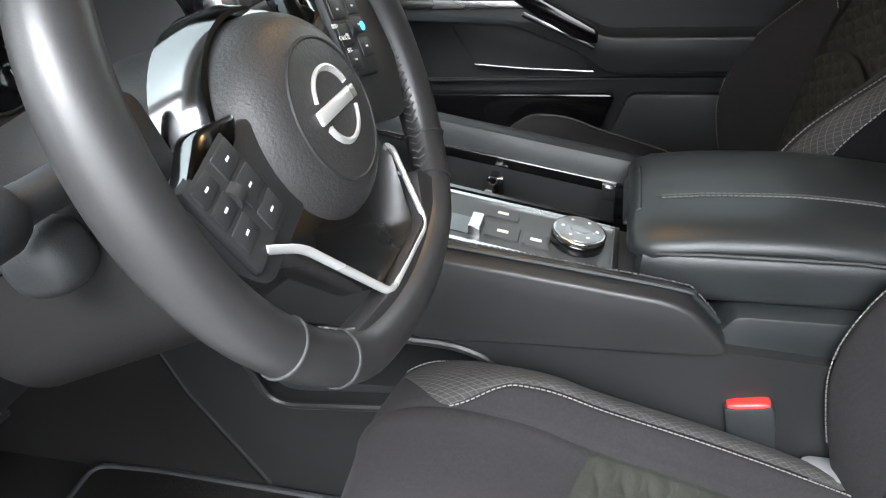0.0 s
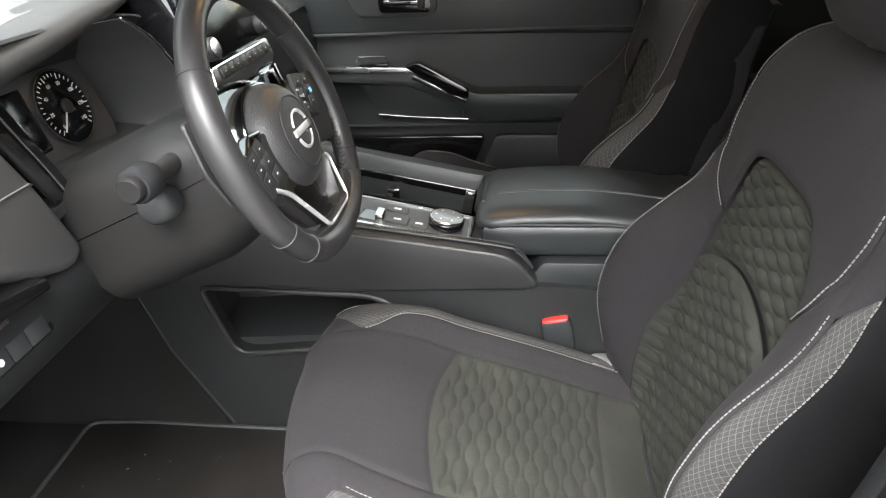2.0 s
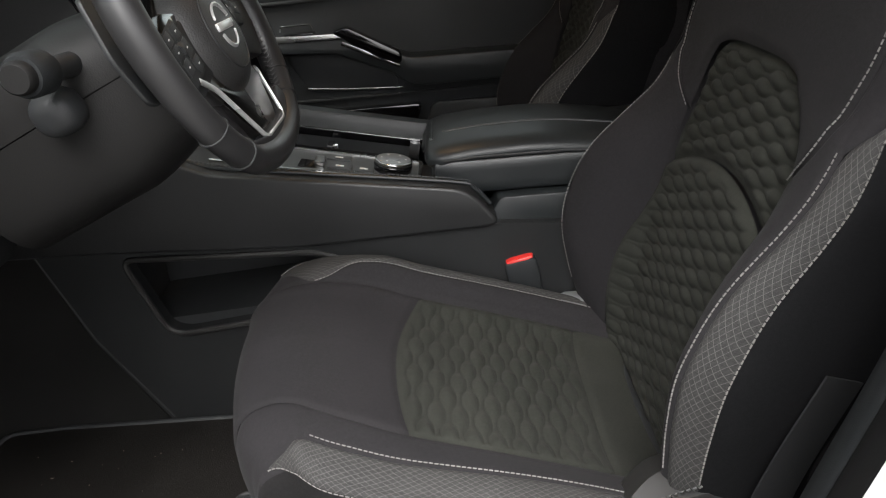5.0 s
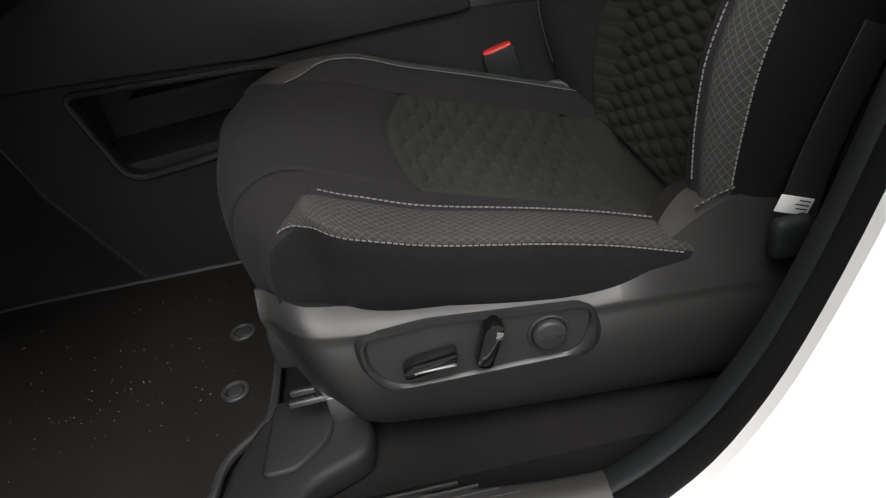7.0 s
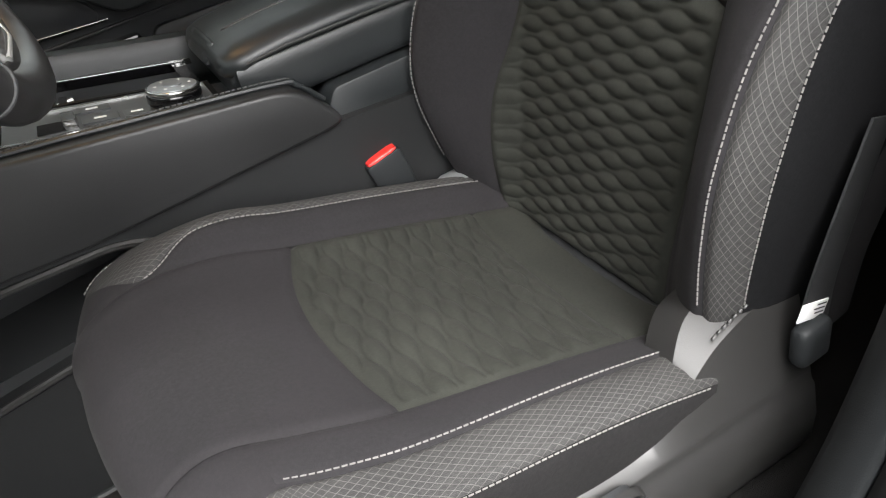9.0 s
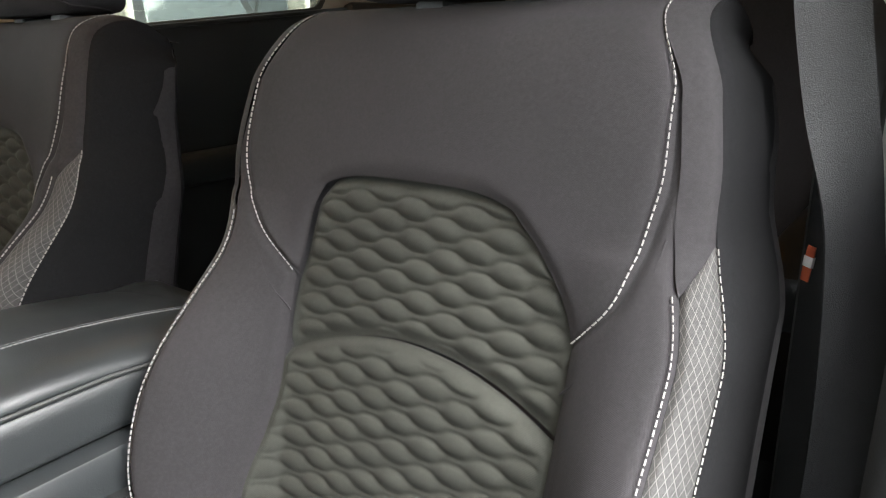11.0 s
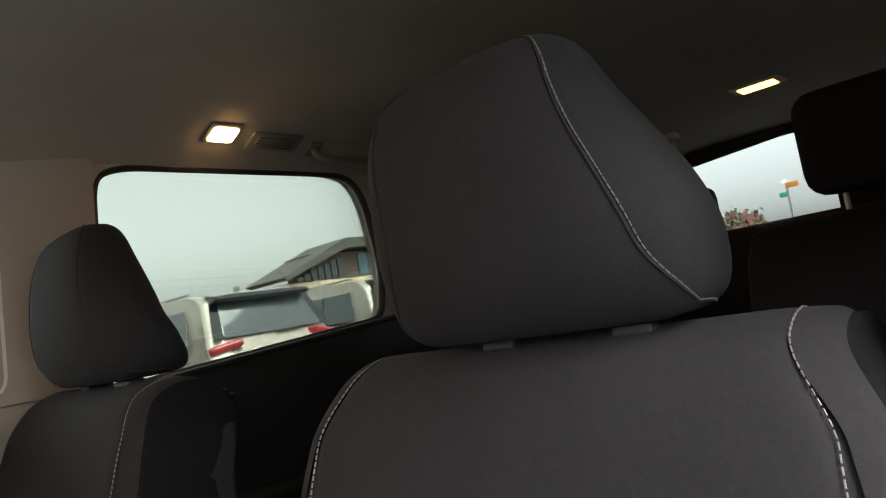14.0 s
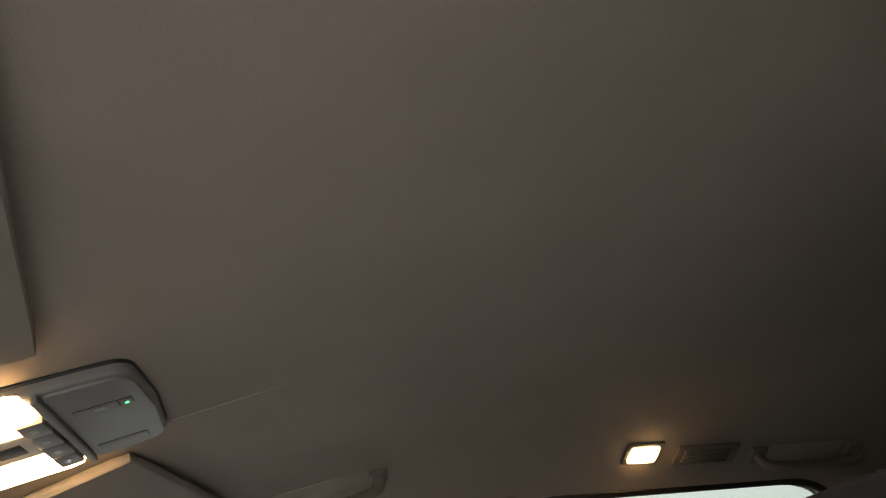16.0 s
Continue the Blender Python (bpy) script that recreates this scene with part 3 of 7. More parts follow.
def car_seat(label, at, group, power, inner):
    """A front bucket seat with quilted centre panels."""
    inner_side = inner
    seat = thing("front_seat", label, "car seat", at, group)
    sk = Skin(CUSH_PROFILE, cushion_section if power else full_section, spine=(0.018, 0.15), inner=inner)
    nose = int(np.argmin(sk.c[:, 0]))
    X = lambda x: np.interp(x, sk.c[nose:, 0], sk.s[nose:])  # noqa: E731
    xf = lambda q: 0.168 + 0.022 * (q / 0.15) ** 2  # noqa: E731
    patch("front_panel", sk, lambda a, b: (a * X(xf((2 * b - 1) * 0.15)), (2 * b - 1) * 0.15), 90, 60, CLOTH, seat)
    patch("centre_panel", sk, lambda a, b: (X(xf((2 * b - 1) * 0.15) * (1 - a) + 0.432 * a), (2 * b - 1) * 0.15), 190, 130, GREEN, seat, quilt(0.0050, 0.068, 0.0152, 0.0036), label="olive quilted cloth centre panel")
    patch("rear_strip", sk, lambda a, b: (X(0.432 * (1 - a) + 0.56 * a), (2 * b - 1) * 0.15), 24, 40, GREEN, seat)
    for side in (-1, 1):
        inboard = side * inner_side > 0
        first = 0.045 if inboard else 0.066

        def lo(x):
            if inboard:
                return 0.188 - 0.036 * (1 - smoothstep(0.04, 0.10, x))
            return 0.206 - 0.007 * smoothstep(0.0, 0.12, x)

        patch("bolster", sk, lambda a, b: (X(first + (0.545 - first) * a) + 0 * b, side * (0.15 + b * (lo(first + (0.545 - first) * a) - 0.15))), 90, 14, CLOTH, seat, edges="bcd")

        def strip(a, b):
            x = first - (first + 0.030) * b**0.75
            x = x + (0.475 - x) * a
            hi = 0.252 - 0.012 * (1 - smoothstep(-0.03, 0.03, x))
            return X(x), side * (lo(x) + b * (hi - lo(x)))

        patch("mesh_strip", sk, strip, 100, 20, MESH, seat, label="grey diamond-mesh bolster strip", edges="abcd", dip=0.0022)
        patch("side_panel", sk, lambda a, b: (sk.length * 0.98 * a + 0 * b, side * (0.252 + 0.115 * b)), 100, 14, SIDECUSH, seat, dip=0.002, label="dark cloth cushion side")
        patch("front_corner", sk, lambda a, b: (a * X(0.10) + 0 * b, side * (0.15 + b * 0.103)), 60, 24, CLOTH, seat, edges="c", dip=0.002, sink=0.0022)
        xs = np.linspace(first, 0.475, 150)
        seam_thread("stitching", sk, X(xs), side * (lo(xs) - 0.005), seat, wide=0.0011)
        xs = np.linspace(-0.028, 0.445, 170)
        seam_thread("stitching", sk, X(xs), side * (0.2555 - 0.012 * (1 - smoothstep(-0.03, 0.03, xs))), seat, wide=0.0011)
    patch("under_cover", sk, lambda a, b: (a * sk.length * 0.98 + 0 * b, (2 * b - 1) * 0.24), 90, 70, CLOTH, seat, dip=0.0, lift=None, sink=0.011)
    part("cushion_pan", box((-0.02, -0.20, 0.10), (0.52, 0.20, 0.16), 0.01), PLASTIC, seat)

    # backrest
    bk = Skin(BACK_PROFILE, back_section if power else back_section_full, inner=inner, shift=0.024)
    Z = lambda z: np.interp(z, bk.c[:300, 1], bk.s[:300])  # noqa: E731
    top = bk.length
    zn = lambda q: 0.477 + 0.038 * (1 - np.clip(q / 0.147, -1, 1) ** 2)  # noqa: E731
    hw = curve_of([0.14, 0.30, 0.42, 0.477, 0.55, 0.59, 0.622, 0.637, 0.70], [0.138, 0.141, 0.147, 0.151, 0.153, 0.146, 0.126, 0.106, 0.04])

    wider = curve_of([0.10, 0.14, 0.25, 0.33, 0.40, 0.477, 0.70], [1.34, 1.34, 1.30, 1.21, 1.08, 1.0, 1.0])

    def lower(a, b):
        q = (2 * b - 1) * hw(0.14 + 0.337 * a)
        q = np.where(q * inner_side > 0, q * wider(0.14 + 0.337 * a), q)
        return Z(0.16 * (1 - a) + zn(q) * a), q

    def upper(a, b):
        q = (2 * b - 1) * hw(0.477 + 0.160 * a)
        return Z(zn(q) * (1 - a) + (0.652 - 0.012 * (q / 0.105) ** 4) * a), q

    patch("lower_panel", bk, lower, 220, 130, GREEN, seat, quilt(0.0042, 0.063, 0.0134, 0.0034), label="olive quilted cloth backrest panel", dip=0.008, soft=0.007, sink=-0.003)
    patch("upper_panel", bk, upper, 120, 130, GREEN, seat, quilt(0.0046, 0.063, 0.0134, 0.0034), label="olive quilted cloth backrest panel", dip=0.004, soft=0.009, sink=0.007)
    side_a = np.linspace(0.0, 1.0, 60)
    ls, lq = upper(side_a, 0.0 * side_a)
    ts, tq = upper(1.0 + 0.0 * side_a, side_a)
    keep = ls >= Z(0.549)
    rim_s, rim_q = np.r_[ls[keep], ts[1:-1], ls[keep][::-1]], np.r_[lq[keep], tq[1:-1], -lq[keep][::-1]]
    outer = [(Z(0.549), 0.153), (Z(0.600), 0.213), (Z(0.69), 0.243), (top, 0.236), (top, 0.0)]
    both = lambda pts: np.array([(s, -q) for s, q in pts] + [(s, q) for s, q in reversed(pts[:-1])])  # noqa: E731
    co = smooth_curve(both(outer), 140)
    way_ = np.linspace(0, len(rim_s) - 1, 141)
    ci = np.stack([np.interp(way_, np.arange(len(rim_s)), rim_s), np.interp(way_, np.arange(len(rim_s)), rim_q)], 1)

    def yoke(a, b):
        k = a * 140
        g = lambda c, j: np.interp(k, np.arange(141), c[:, j])  # noqa: E731
        return g(ci, 0) * (1 - b) + g(co, 0) * b, g(ci, 1) * (1 - b) + g(co, 1) * b

    patch("yoke_panel", bk, yoke, 140, 40, CLOTH, seat, dip=0.0042, soft=0.007, edges="cd")
    half = co[: 140 * 3 // 8 + 1]

    def edge_q(s, side_=1):
        z = np.interp(s, bk.s, bk.c[:, 1])
        low = hw(z) * np.where(side_ * inner_side > 0, wider(z), 1.0)
        high = np.interp(s, half[:, 0], -half[:, 1])
        return np.where(s < Z(0.55), low, high)

    for side in (-1, 1):
        patch("bolster", bk, lambda a, b: (Z(0.15) * (1 - a) + top * a + 0 * b, side * (edge_q(Z(0.15) * (1 - a) + top * a, side) * (1 - b) + 0.250 * b)), 130, 28, CLOTH, seat, dip=0.0042, soft=0.006, edges="acd", fade=lambda a: 1 - smoothstep(Z(0.59) / top, Z(0.66) / top, a))
        patch("mesh_strip", bk, lambda a, b: (Z(0.19) * (1 - a) + Z(0.60 + 0.035 * b) * a, side * (0.250 + 0.038 * b)), 90, 14, MESH, seat, label="grey diamond-mesh bolster strip")
        patch("shoulder_panel", bk, lambda a, b: (Z(0.60 + 0.035 * b) * (1 - a) + top * a, side * (0.250 + 0.038 * b)), 50, 12, CLOTH, seat, edges="ad")
        patch("side_panel", bk, lambda a, b: (Z(0.15) * (1 - a) + top * a + 0 * b, side * (0.288 + 0.132 * b)), 80, 16, SIDECLOTH, seat, label="black cloth side panel")
        seam_thread("stitching", bk, np.linspace(Z(0.235), Z(0.605), 160), np.full(160, side * 0.2465), seat)
        seam_thread("stitching", bk, np.linspace(Z(0.235), Z(0.635), 160), np.full(160, side * 0.291), seat)
        line = np.interp(np.linspace(0, (len(half) - 1) * 0.93, 160), np.arange(len(half)), half[:, 0])
        seam_thread("stitching", bk, line, side * (np.interp(line, half[:, 0], -half[:, 1]) - 0.004), seat)
        # second seam that runs from the shoulder to the centre panel
        run = np.array([(Z(0.515), 0.150), (Z(0.545), 0.185), (Z(0.60), 0.226), (Z(0.635), 0.243)])
        c = smooth_curve(run, 60)
        part("seam", tube(bk.place(c[:, 0], side * c[:, 1], -0.0012), 0.0011, 6), CLOTH, seat)

    patch("under_cover", bk, lambda a, b: (Z(0.15) * (1 - a) + top * a + 0 * b, (2 * b - 1) * 0.40), 90, 70, CLOTH, seat, dip=0.0, sink=0.016)

    def rear(u, v):
        s = Z(0.15) * (1 - u) + top * u
        p = bk.place(s, 0.42)
        mid = 0.024 * float(smoothstep(0.55, 0.66, p[2]))
        return (p[0] + 0.03 * math.sin(math.pi * v), (2 * v - 1) * (p[1] - mid) + mid, p[2])

    def closure(u, v):
        a, b = bk.place(top, (2 * v - 1) * 0.42), rear(1.0, v)
        return tuple(a[k] * (1 - u) + b[k] * u + (0.012 * math.sin(math.pi * u) if k == 0 else 0) for k in range(3))

    part("top_closure", sheet(closure, 8, 40, "top_closure"), CLOTH, seat)
    part("back_panel", sheet(rear, 30, 16, "back_panel"), SEATBACK, seat)

    # headrest on two posts
    # height, half width, depth in front of and behind the posts
    rest = np.array([(0.803, 0.102, 0.004, 0.092), (0.808, 0.122, 0.020, 0.104), (0.822, 0.135, 0.037, 0.104), (0.85, 0.143, 0.053, 0.094), (0.89, 0.146, 0.061, 0.086), (0.94, 0.141, 0.060, 0.074), (0.985, 0.131, 0.054, 0.060), (1.02, 0.116, 0.044, 0.046), (1.038, 0.092, 0.030, 0.030), (1.046, 0.045, 0.014, 0.014)])
    rc = smooth_curve(rest, 48)

    def head(ang, k):
        z, w, df, db = rc[k]
        c, s_ = math.cos(ang), math.sin(ang)
        e = 2 / 3.9 if c > 0 else 2 / (3.6 - 1.7 * float(smoothstep(0.82, 0.90, z)))
        w = w * (1 - 0.16 * float(smoothstep(0.86, 1.0, z)) * (s_ < 0))
        y = w * math.copysign(abs(s_) ** e, s_)
        x = -(df if c > 0 else db) * math.copysign(abs(c) ** e, c)
        return (0.722 + 0.10 * (z - 0.82) + x - 0.012 * math.cos(math.pi * y / 0.30), y * 1.03 + 0.018 + 0.028 * smoothstep(0.86, 1.04, z), z)

    n = 72
    verts = [head(2 * math.pi * i / n, k) for k in range(len(rc)) for i in range(n)]
    faces = [(k * n + i, k * n + (i + 1) % n, (k + 1) * n + (i + 1) % n, (k + 1) * n + i) for k in range(len(rc) - 1) for i in range(n)]
    faces += [tuple(reversed(range(n))), tuple(range((len(rc) - 1) * n, len(rc) * n))]
    uvs = [(math.atan2(v[1], 0.4 - v[0]), v[2]) for v in verts]
    cushion = part("headrest", mesh_from("headrest", verts, faces, uvs), CLOTH, seat, "charcoal cloth headrest with a pale side seam")
    seam_angle = curve_of([0, 0.11, 0.22, 0.33, 0.44, 0.56, 0.67, 0.78, 1], [2.3, 1.9, 1.20, 0.76, 0.62, 0.62, 0.70, 0.78, 0.86])
    for side in (-1, 1):
        line, welt = [], []
        for k in range(1, len(rc)):
            f = k / (len(rc) - 1)
            ang = side * float(seam_angle(f))
            line.append(np.array(head(ang, k)) + (-0.0008, side * 0.0006, 0))
            welt.append(np.array(head(ang - side * 0.035, k)))
        if side != inner_side:
            seam_thread("stitching", None, line, None, cushion, pitch=0.0058)
        part("welt", tube(welt, 0.0016, 6), CLOTH, cushion)
        part("post", tube([(0.728, side * 0.062, 0.76), (0.728, side * 0.062, 0.83)], 0.0065, 12), METAL if side > 0 else PLASTIC, seat, "headrest post")
        part("post_guide", box((0.711, side * 0.062 - 0.017, 0.788), (0.745, side * 0.062 + 0.017, 0.803), 0.004), PLASTIC, seat)

    # plastic side shield with its switches, on the door side
    for side in ((-1, 1) if not power else (-1,)):
        nx = 72

        def shield_row(u):
            e = 0.045 * (1 - smoothstep(0, 0.13, u)) ** 2
            rows = []
            for f, y, dz, line in SHIELD_ROWS:
                x0 = -0.012 + 0.052 * f
                x = x0 + (0.565 - x0) * u
                top, low = SHIELD_LINES[line](x), SHIELD_D(x)
                z = top + dz if line != "face" else low + (SHIELD_C(x) - low) * dz
                back = (0.034 if line == "inner" else 0.010 if line == "crest" else 0.0) * smoothstep(0.39, 0.47, x)
                rows.append((x, side * -(y + e + back), float(z)))
            return rows

        grid = [shield_row(u) for u in np.linspace(0, 1, nx + 1)]
        m_ = len(SHIELD_ROWS)
        verts = [p for r_ in grid for p in r_]
        faces = [(i * m_ + k, i * m_ + k + 1, (i + 1) * m_ + k + 1, (i + 1) * m_ + k) for i in range(nx) for k in range(m_ - 1)]
        faces += [tuple(range(m_)), tuple(reversed(range(nx * m_, nx * m_ + m_)))]
        me = mesh_from("side_shield", verts, faces)
        me.set_sharp_from_angle(angle=radians(34))
        shield = part("side_shield", me, SHIELD, seat, "satin dark plastic side shield")
        if power:
            for k in range(7):
                x = 0.462 + 0.0065 * k
                z = float(SHIELD_LINES["inner"](x) + SHIELD_LINES["crest"](x)) / 2
                part("embossed_bar", turned(box((-0.0022, -0.001, -0.004), (0.0022, 0.001, 0.004), 0.0005), Matrix.Translation((x, -0.244, z)) @ pose(0, 0, 0, 35, -28, 0)), SHIELD, shield)
    if power:
        y = -0.2855
        slot = rounded_outline([(0.096, 0.186), (0.16, 0.190), (0.332, 0.170), (0.325, 0.134), (0.312, 0.115), (0.120, 0.119), (0.098, 0.146)], 0.016, 4)
        wide = rounded_outline([(0.0845, 0.190), (0.16, 0.1915), (0.336, 0.1715), (0.345, 0.128), (0.335, 0.101), (0.109, 0.106), (0.086, 0.143)], 0.018, 4)
        bm = bmesh.new()
        loops = [[bm.verts.new((p[0] * (1 - g) + w_[0] * g, yy, p[1] * (1 - g) + w_[1] * g)) for p, w_ in zip(slot, wide)] for g, yy in ((0.0, y + 0.002), (0.02, y - 0.0005), (0.25, y - 0.0035), (0.55, y - 0.0035), (1.0, y + 0.005))]
        for a, b in zip(loops, loops[1:]):
            for k in range(len(a)):
                bm.faces.new((a[k], a[(k + 1) % len(a)], b[(k + 1) % len(a)], b[k]))
        part("switch_bezel", bm, SHIELD, shield)
        part("switch_plate", prism(slot, 1, y + 0.0005, y + 0.012, 0.0), PLASTIC, shield)
        seatsw = prism(rounded_outline([(0.140, 0.135), (0.195, 0.143), (0.198, 0.158), (0.150, 0.153), (0.138, 0.147)], 0.006), 1, y - 0.020, y, 0.004)
        part("slide_switch", turned(seatsw, Matrix.Translation((-0.010, 0, 0.003))), PIANO, shield, "gloss black seat switch")
        part("switch_edge", box((0.140, y - 0.0215, 0.146), (0.184, y - 0.018, 0.1482), 0.001), SILVER, shield)
        leanm = pose(0.219, 0, 0.158, 0, 16, 0)
        part("recline_switch", turned(prism(rounded_outline([(-0.010, -0.026), (0.008, -0.028), (0.014, 0.026), (0.002, 0.032), (-0.008, 0.022)], 0.006), 1, y - 0.020, y, 0.004), leanm), PIANO, shield, "gloss black recline switch")
        part("switch_edge", turned(box((0.004, y - 0.0215, 0.012), (0.012, y - 0.018, 0.022), 0.001), leanm), SILVER, shield)
        knob = part("lumbar_knob", disc((0.285, y + 0.002, 0.147), (0, -1, 0), 0.0185, 0.012, 0.004), PLASTIC, shield, "round black lumbar switch")
        part("knob_ring", tube([(0.285 + 0.021 * math.cos(w), y - 0.001, 0.147 + 0.021 * math.sin(w)) for w in np.linspace(0, 2 * math.pi, 36)[:-1]], 0.0022, 8, closed=True), PLASTIC, knob)
        for dx in (-0.009, 0.009):
            part("dimple", disc((0.285 + dx, y - 0.0095, 0.147), (0, -1, 0), 0.003, 0.0012, 0.0005, 12), SHIELD, knob)
        # floor rail and its cover
        part("seat_rail", box((0.03, -0.235, 0.035), (0.50, -0.195, 0.075), 0.004), METAL, seat)
        cov = prism(rounded_outline([(-0.055, -0.20), (0.078, -0.235), (0.072, -0.290), (0.005, -0.318), (-0.012, -0.362), (-0.106, -0.362), (-0.086, -0.27)], 0.018, 3), 2, -0.002, 0.040, 0.010, 3)
        foot = part("rail_cover", cov, TUNNEL, seat, "black plastic rail end cover")
        part("cover_ridge", prism(rounded_outline([(-0.040, -0.185), (0.034, -0.20), (0.030, -0.262), (-0.010, -0.300), (-0.050, -0.300)], 0.012, 3), 2, 0.036, 0.046, 0.006, 3), TUNNEL, foot)
        for k in range(2):
            part("rail_tooth", box((-0.012, -0.232 + 0.018 * k, 0.070), (0.040, -0.224 + 0.018 * k, 0.078), 0.002), METAL, seat, "bare steel rail tooth")
        part("rail_cover", prism(rounded_outline([(-0.06, 0.025), (-0.06, 0.05), (-0.01, 0.068), (0.09, 0.062), (0.10, 0.025)], 0.01), 1, 0.17, 0.24, 0.006), PLASTIC, seat)
    part("seat_base", box((0.06, -0.18, -0.012), (0.50, 0.18, 0.12), 0.01), PLASTIC, seat)
    return seat


driver_seat = car_seat("charcoal and olive cloth driver's seat with pale stitching", (0, -0.40, 0), "front seats", True, 1)
passenger_seat = car_seat("charcoal and olive cloth passenger seat beside the console", (-0.045, 0.375, 0.012), "front seats", False, -1)

# ---------------------------------------------------------------- body shell


def structure(name, data, material, label="", category=""):
    ob = part(name, data, material)
    return tagged(ob, label, category, kind="structure")


CONCRETE = surface("pale_concrete", (0.13, 0.128, 0.122), 0.9, grain=60, bump=0.4, mottle=0.3, wear=0.5)
structure("ground", box((-60, -60, -0.50), (120, 200, -0.38), 0), CONCRETE, "worn grey car park surface", "ground")
structure("floor", box((-0.95, -0.72, -0.06), (3.25, 0.74, 0.0), 0), CARPET, "black carpeted car floor", "floor")


def roof_z(x, y):
    return 1.35 - 0.10 * abs(y / 0.70) ** 5 - 0.115 * (max(0.0, 0.9 - x) / 0.7) ** 1.8 - 0.03 * max(0.0, x - 2.2) ** 2


structure("ceiling", thick_sheet(lambda u, v: (-0.16 + 3.41 * u, -0.70 + 1.40 * v, roof_z(-0.16 + 3.41 * u, -0.70 + 1.40 * v)), 70, 56, (0, 0, 0.02), "ceiling"), LINER, "warm grey cloth headliner", "ceiling")
structure("roof", thick_sheet(lambda u, v: (-0.22 + 3.52 * u, -0.78 + 1.56 * v, roof_z(-0.22 + 3.52 * u, (-0.78 + 1.56 * v) * 0.88) + 0.045), 20, 16, (0, 0, 0.01), "roof"), PAINT, "white painted car roof", "roof")


structure("headliner_crease", tube([(x, 0.108 - 0.10 * (x - 0.262), roof_z(x, 0.1) - 0.0005) for x in np.linspace(0.262, 0.40, 20)], [0.0022 - 0.0018 * k / 19 for k in range(20)], 8), LINER, "moulded crease in the headliner", "trim")


def side_wall(name, y, outline, holes, material, label):
    """A body side in the plane y, with thickness and window openings cut through."""
    sgn = 1 if y > 0 else -1
    bm = bmesh.new()
    loops = [outline] + holes
    for loop in loops:
        vs = [bm.verts.new((p[0], y, p[1])) for p in loop]
        for i in range(len(vs)):
            bm.edges.new((vs[i], vs[(i + 1) % len(vs)]))
    bmesh.ops.triangle_fill(bm, use_beauty=True, use_dissolve=False, edges=bm.edges[:], normal=(0, 1, 0))
    r = bmesh.ops.extrude_face_region(bm, geom=bm.faces[:])
    bmesh.ops.translate(bm, verts=[g for g in r["geom"] if isinstance(g, bmesh.types.BMVert)], vec=(0, sgn * 0.05, 0))
    return structure(name, bm, material, label, "wall")


FRONT_WIN = [(-0.55, 0.86), (-0.18, 1.10), (0.05, 1.215), (0.30, 1.245), (0.54, 1.250), (0.59, 1.238), (0.615, 1.195), (0.60, 0.835), (-0.40, 0.83)]
REAR_WIN = [(0.80, 0.786), (0.825, 1.20), (0.845, 1.235), (0.90, 1.250), (1.46, 1.252), (1.53, 1.235), (1.565, 1.17), (1.59, 0.98), (1.56, 0.838)]
QUARTER = [(1.78, 0.90), (1.78, 1.20), (2.28, 1.18), (2.36, 1.05), (2.36, 0.92)]
OUT = [(-0.95, -0.06), (-0.95, 0.80), (-0.55, 0.92), (-0.20, 1.13), (0.05, 1.25), (0.35, 1.30), (3.25, 1.30), (3.25, -0.06)]
R = lambda pts, r: rounded_outline(pts, r, 4)  # noqa: E731
side_wall("wall_east", 0.70, OUT, [R(FRONT_WIN, 0.03), R(REAR_WIN, 0.045), R(QUARTER, 0.05)], LINER, "pale grey upper body trim of the passenger side")
# driver side: only behind the open door
side_wall("wall_west", -0.70, [(0.86, -0.06), (0.86, 0.82), (0.92, 1.28), (3.25, 1.30), (3.25, -0.06)], [R([(0.95, 0.815), (0.98, 1.235), (1.53, 1.235), (1.59, 0.98), (1.56, 0.815)], 0.045), R(QUARTER, 0.05)], CREAM, "pale grey upper body trim of the driver side")


def window_pane(name, pts, y, material, label):
    w = thing(name, label, "window", kind="structure")
    ob = part("pane", prism(pts, 1, y, y + 0.004, 0), material, w)
    ob.visible_shadow = False
    rim = tube([(p[0], y - (0.02 if y > 0 else -0.02), p[1]) for p in pts], 0.011, 8, closed=True)
    part("window_seal", rim, RUBBER, w)
    return w


front_window = window_pane("window_1", R(FRONT_WIN, 0.03), 0.73, GLASS, "front passenger window, lightly tinted")
part("trim_lip", tube([(0.05 + (p[0] - 0.05) * 1.055, 0.699, 1.03 + (p[1] - 1.03) * 1.07) for p in R(FRONT_WIN, 0.03)], 0.012, 8, closed=True), CREAM, front_window, "pale grey lip round the window")
window_pane("window_2", R(REAR_WIN, 0.045), 0.73, PRIVACY, "rear passenger window of dark privacy glass")
window_pane("window_3", R(QUARTER, 0.05), 0.73, PRIVACY, "rear quarter window of dark privacy glass")
window_pane("window_4", R([(0.95, 0.815), (0.98, 1.235), (1.53, 1.235), (1.59, 0.98), (1.56, 0.815)], 0.045), -0.735, DEEP, "rear door window of dark privacy glass")
window_pane("window_5", R(QUARTER, 0.05), -0.735, DEEP, "rear quarter window of dark privacy glass")

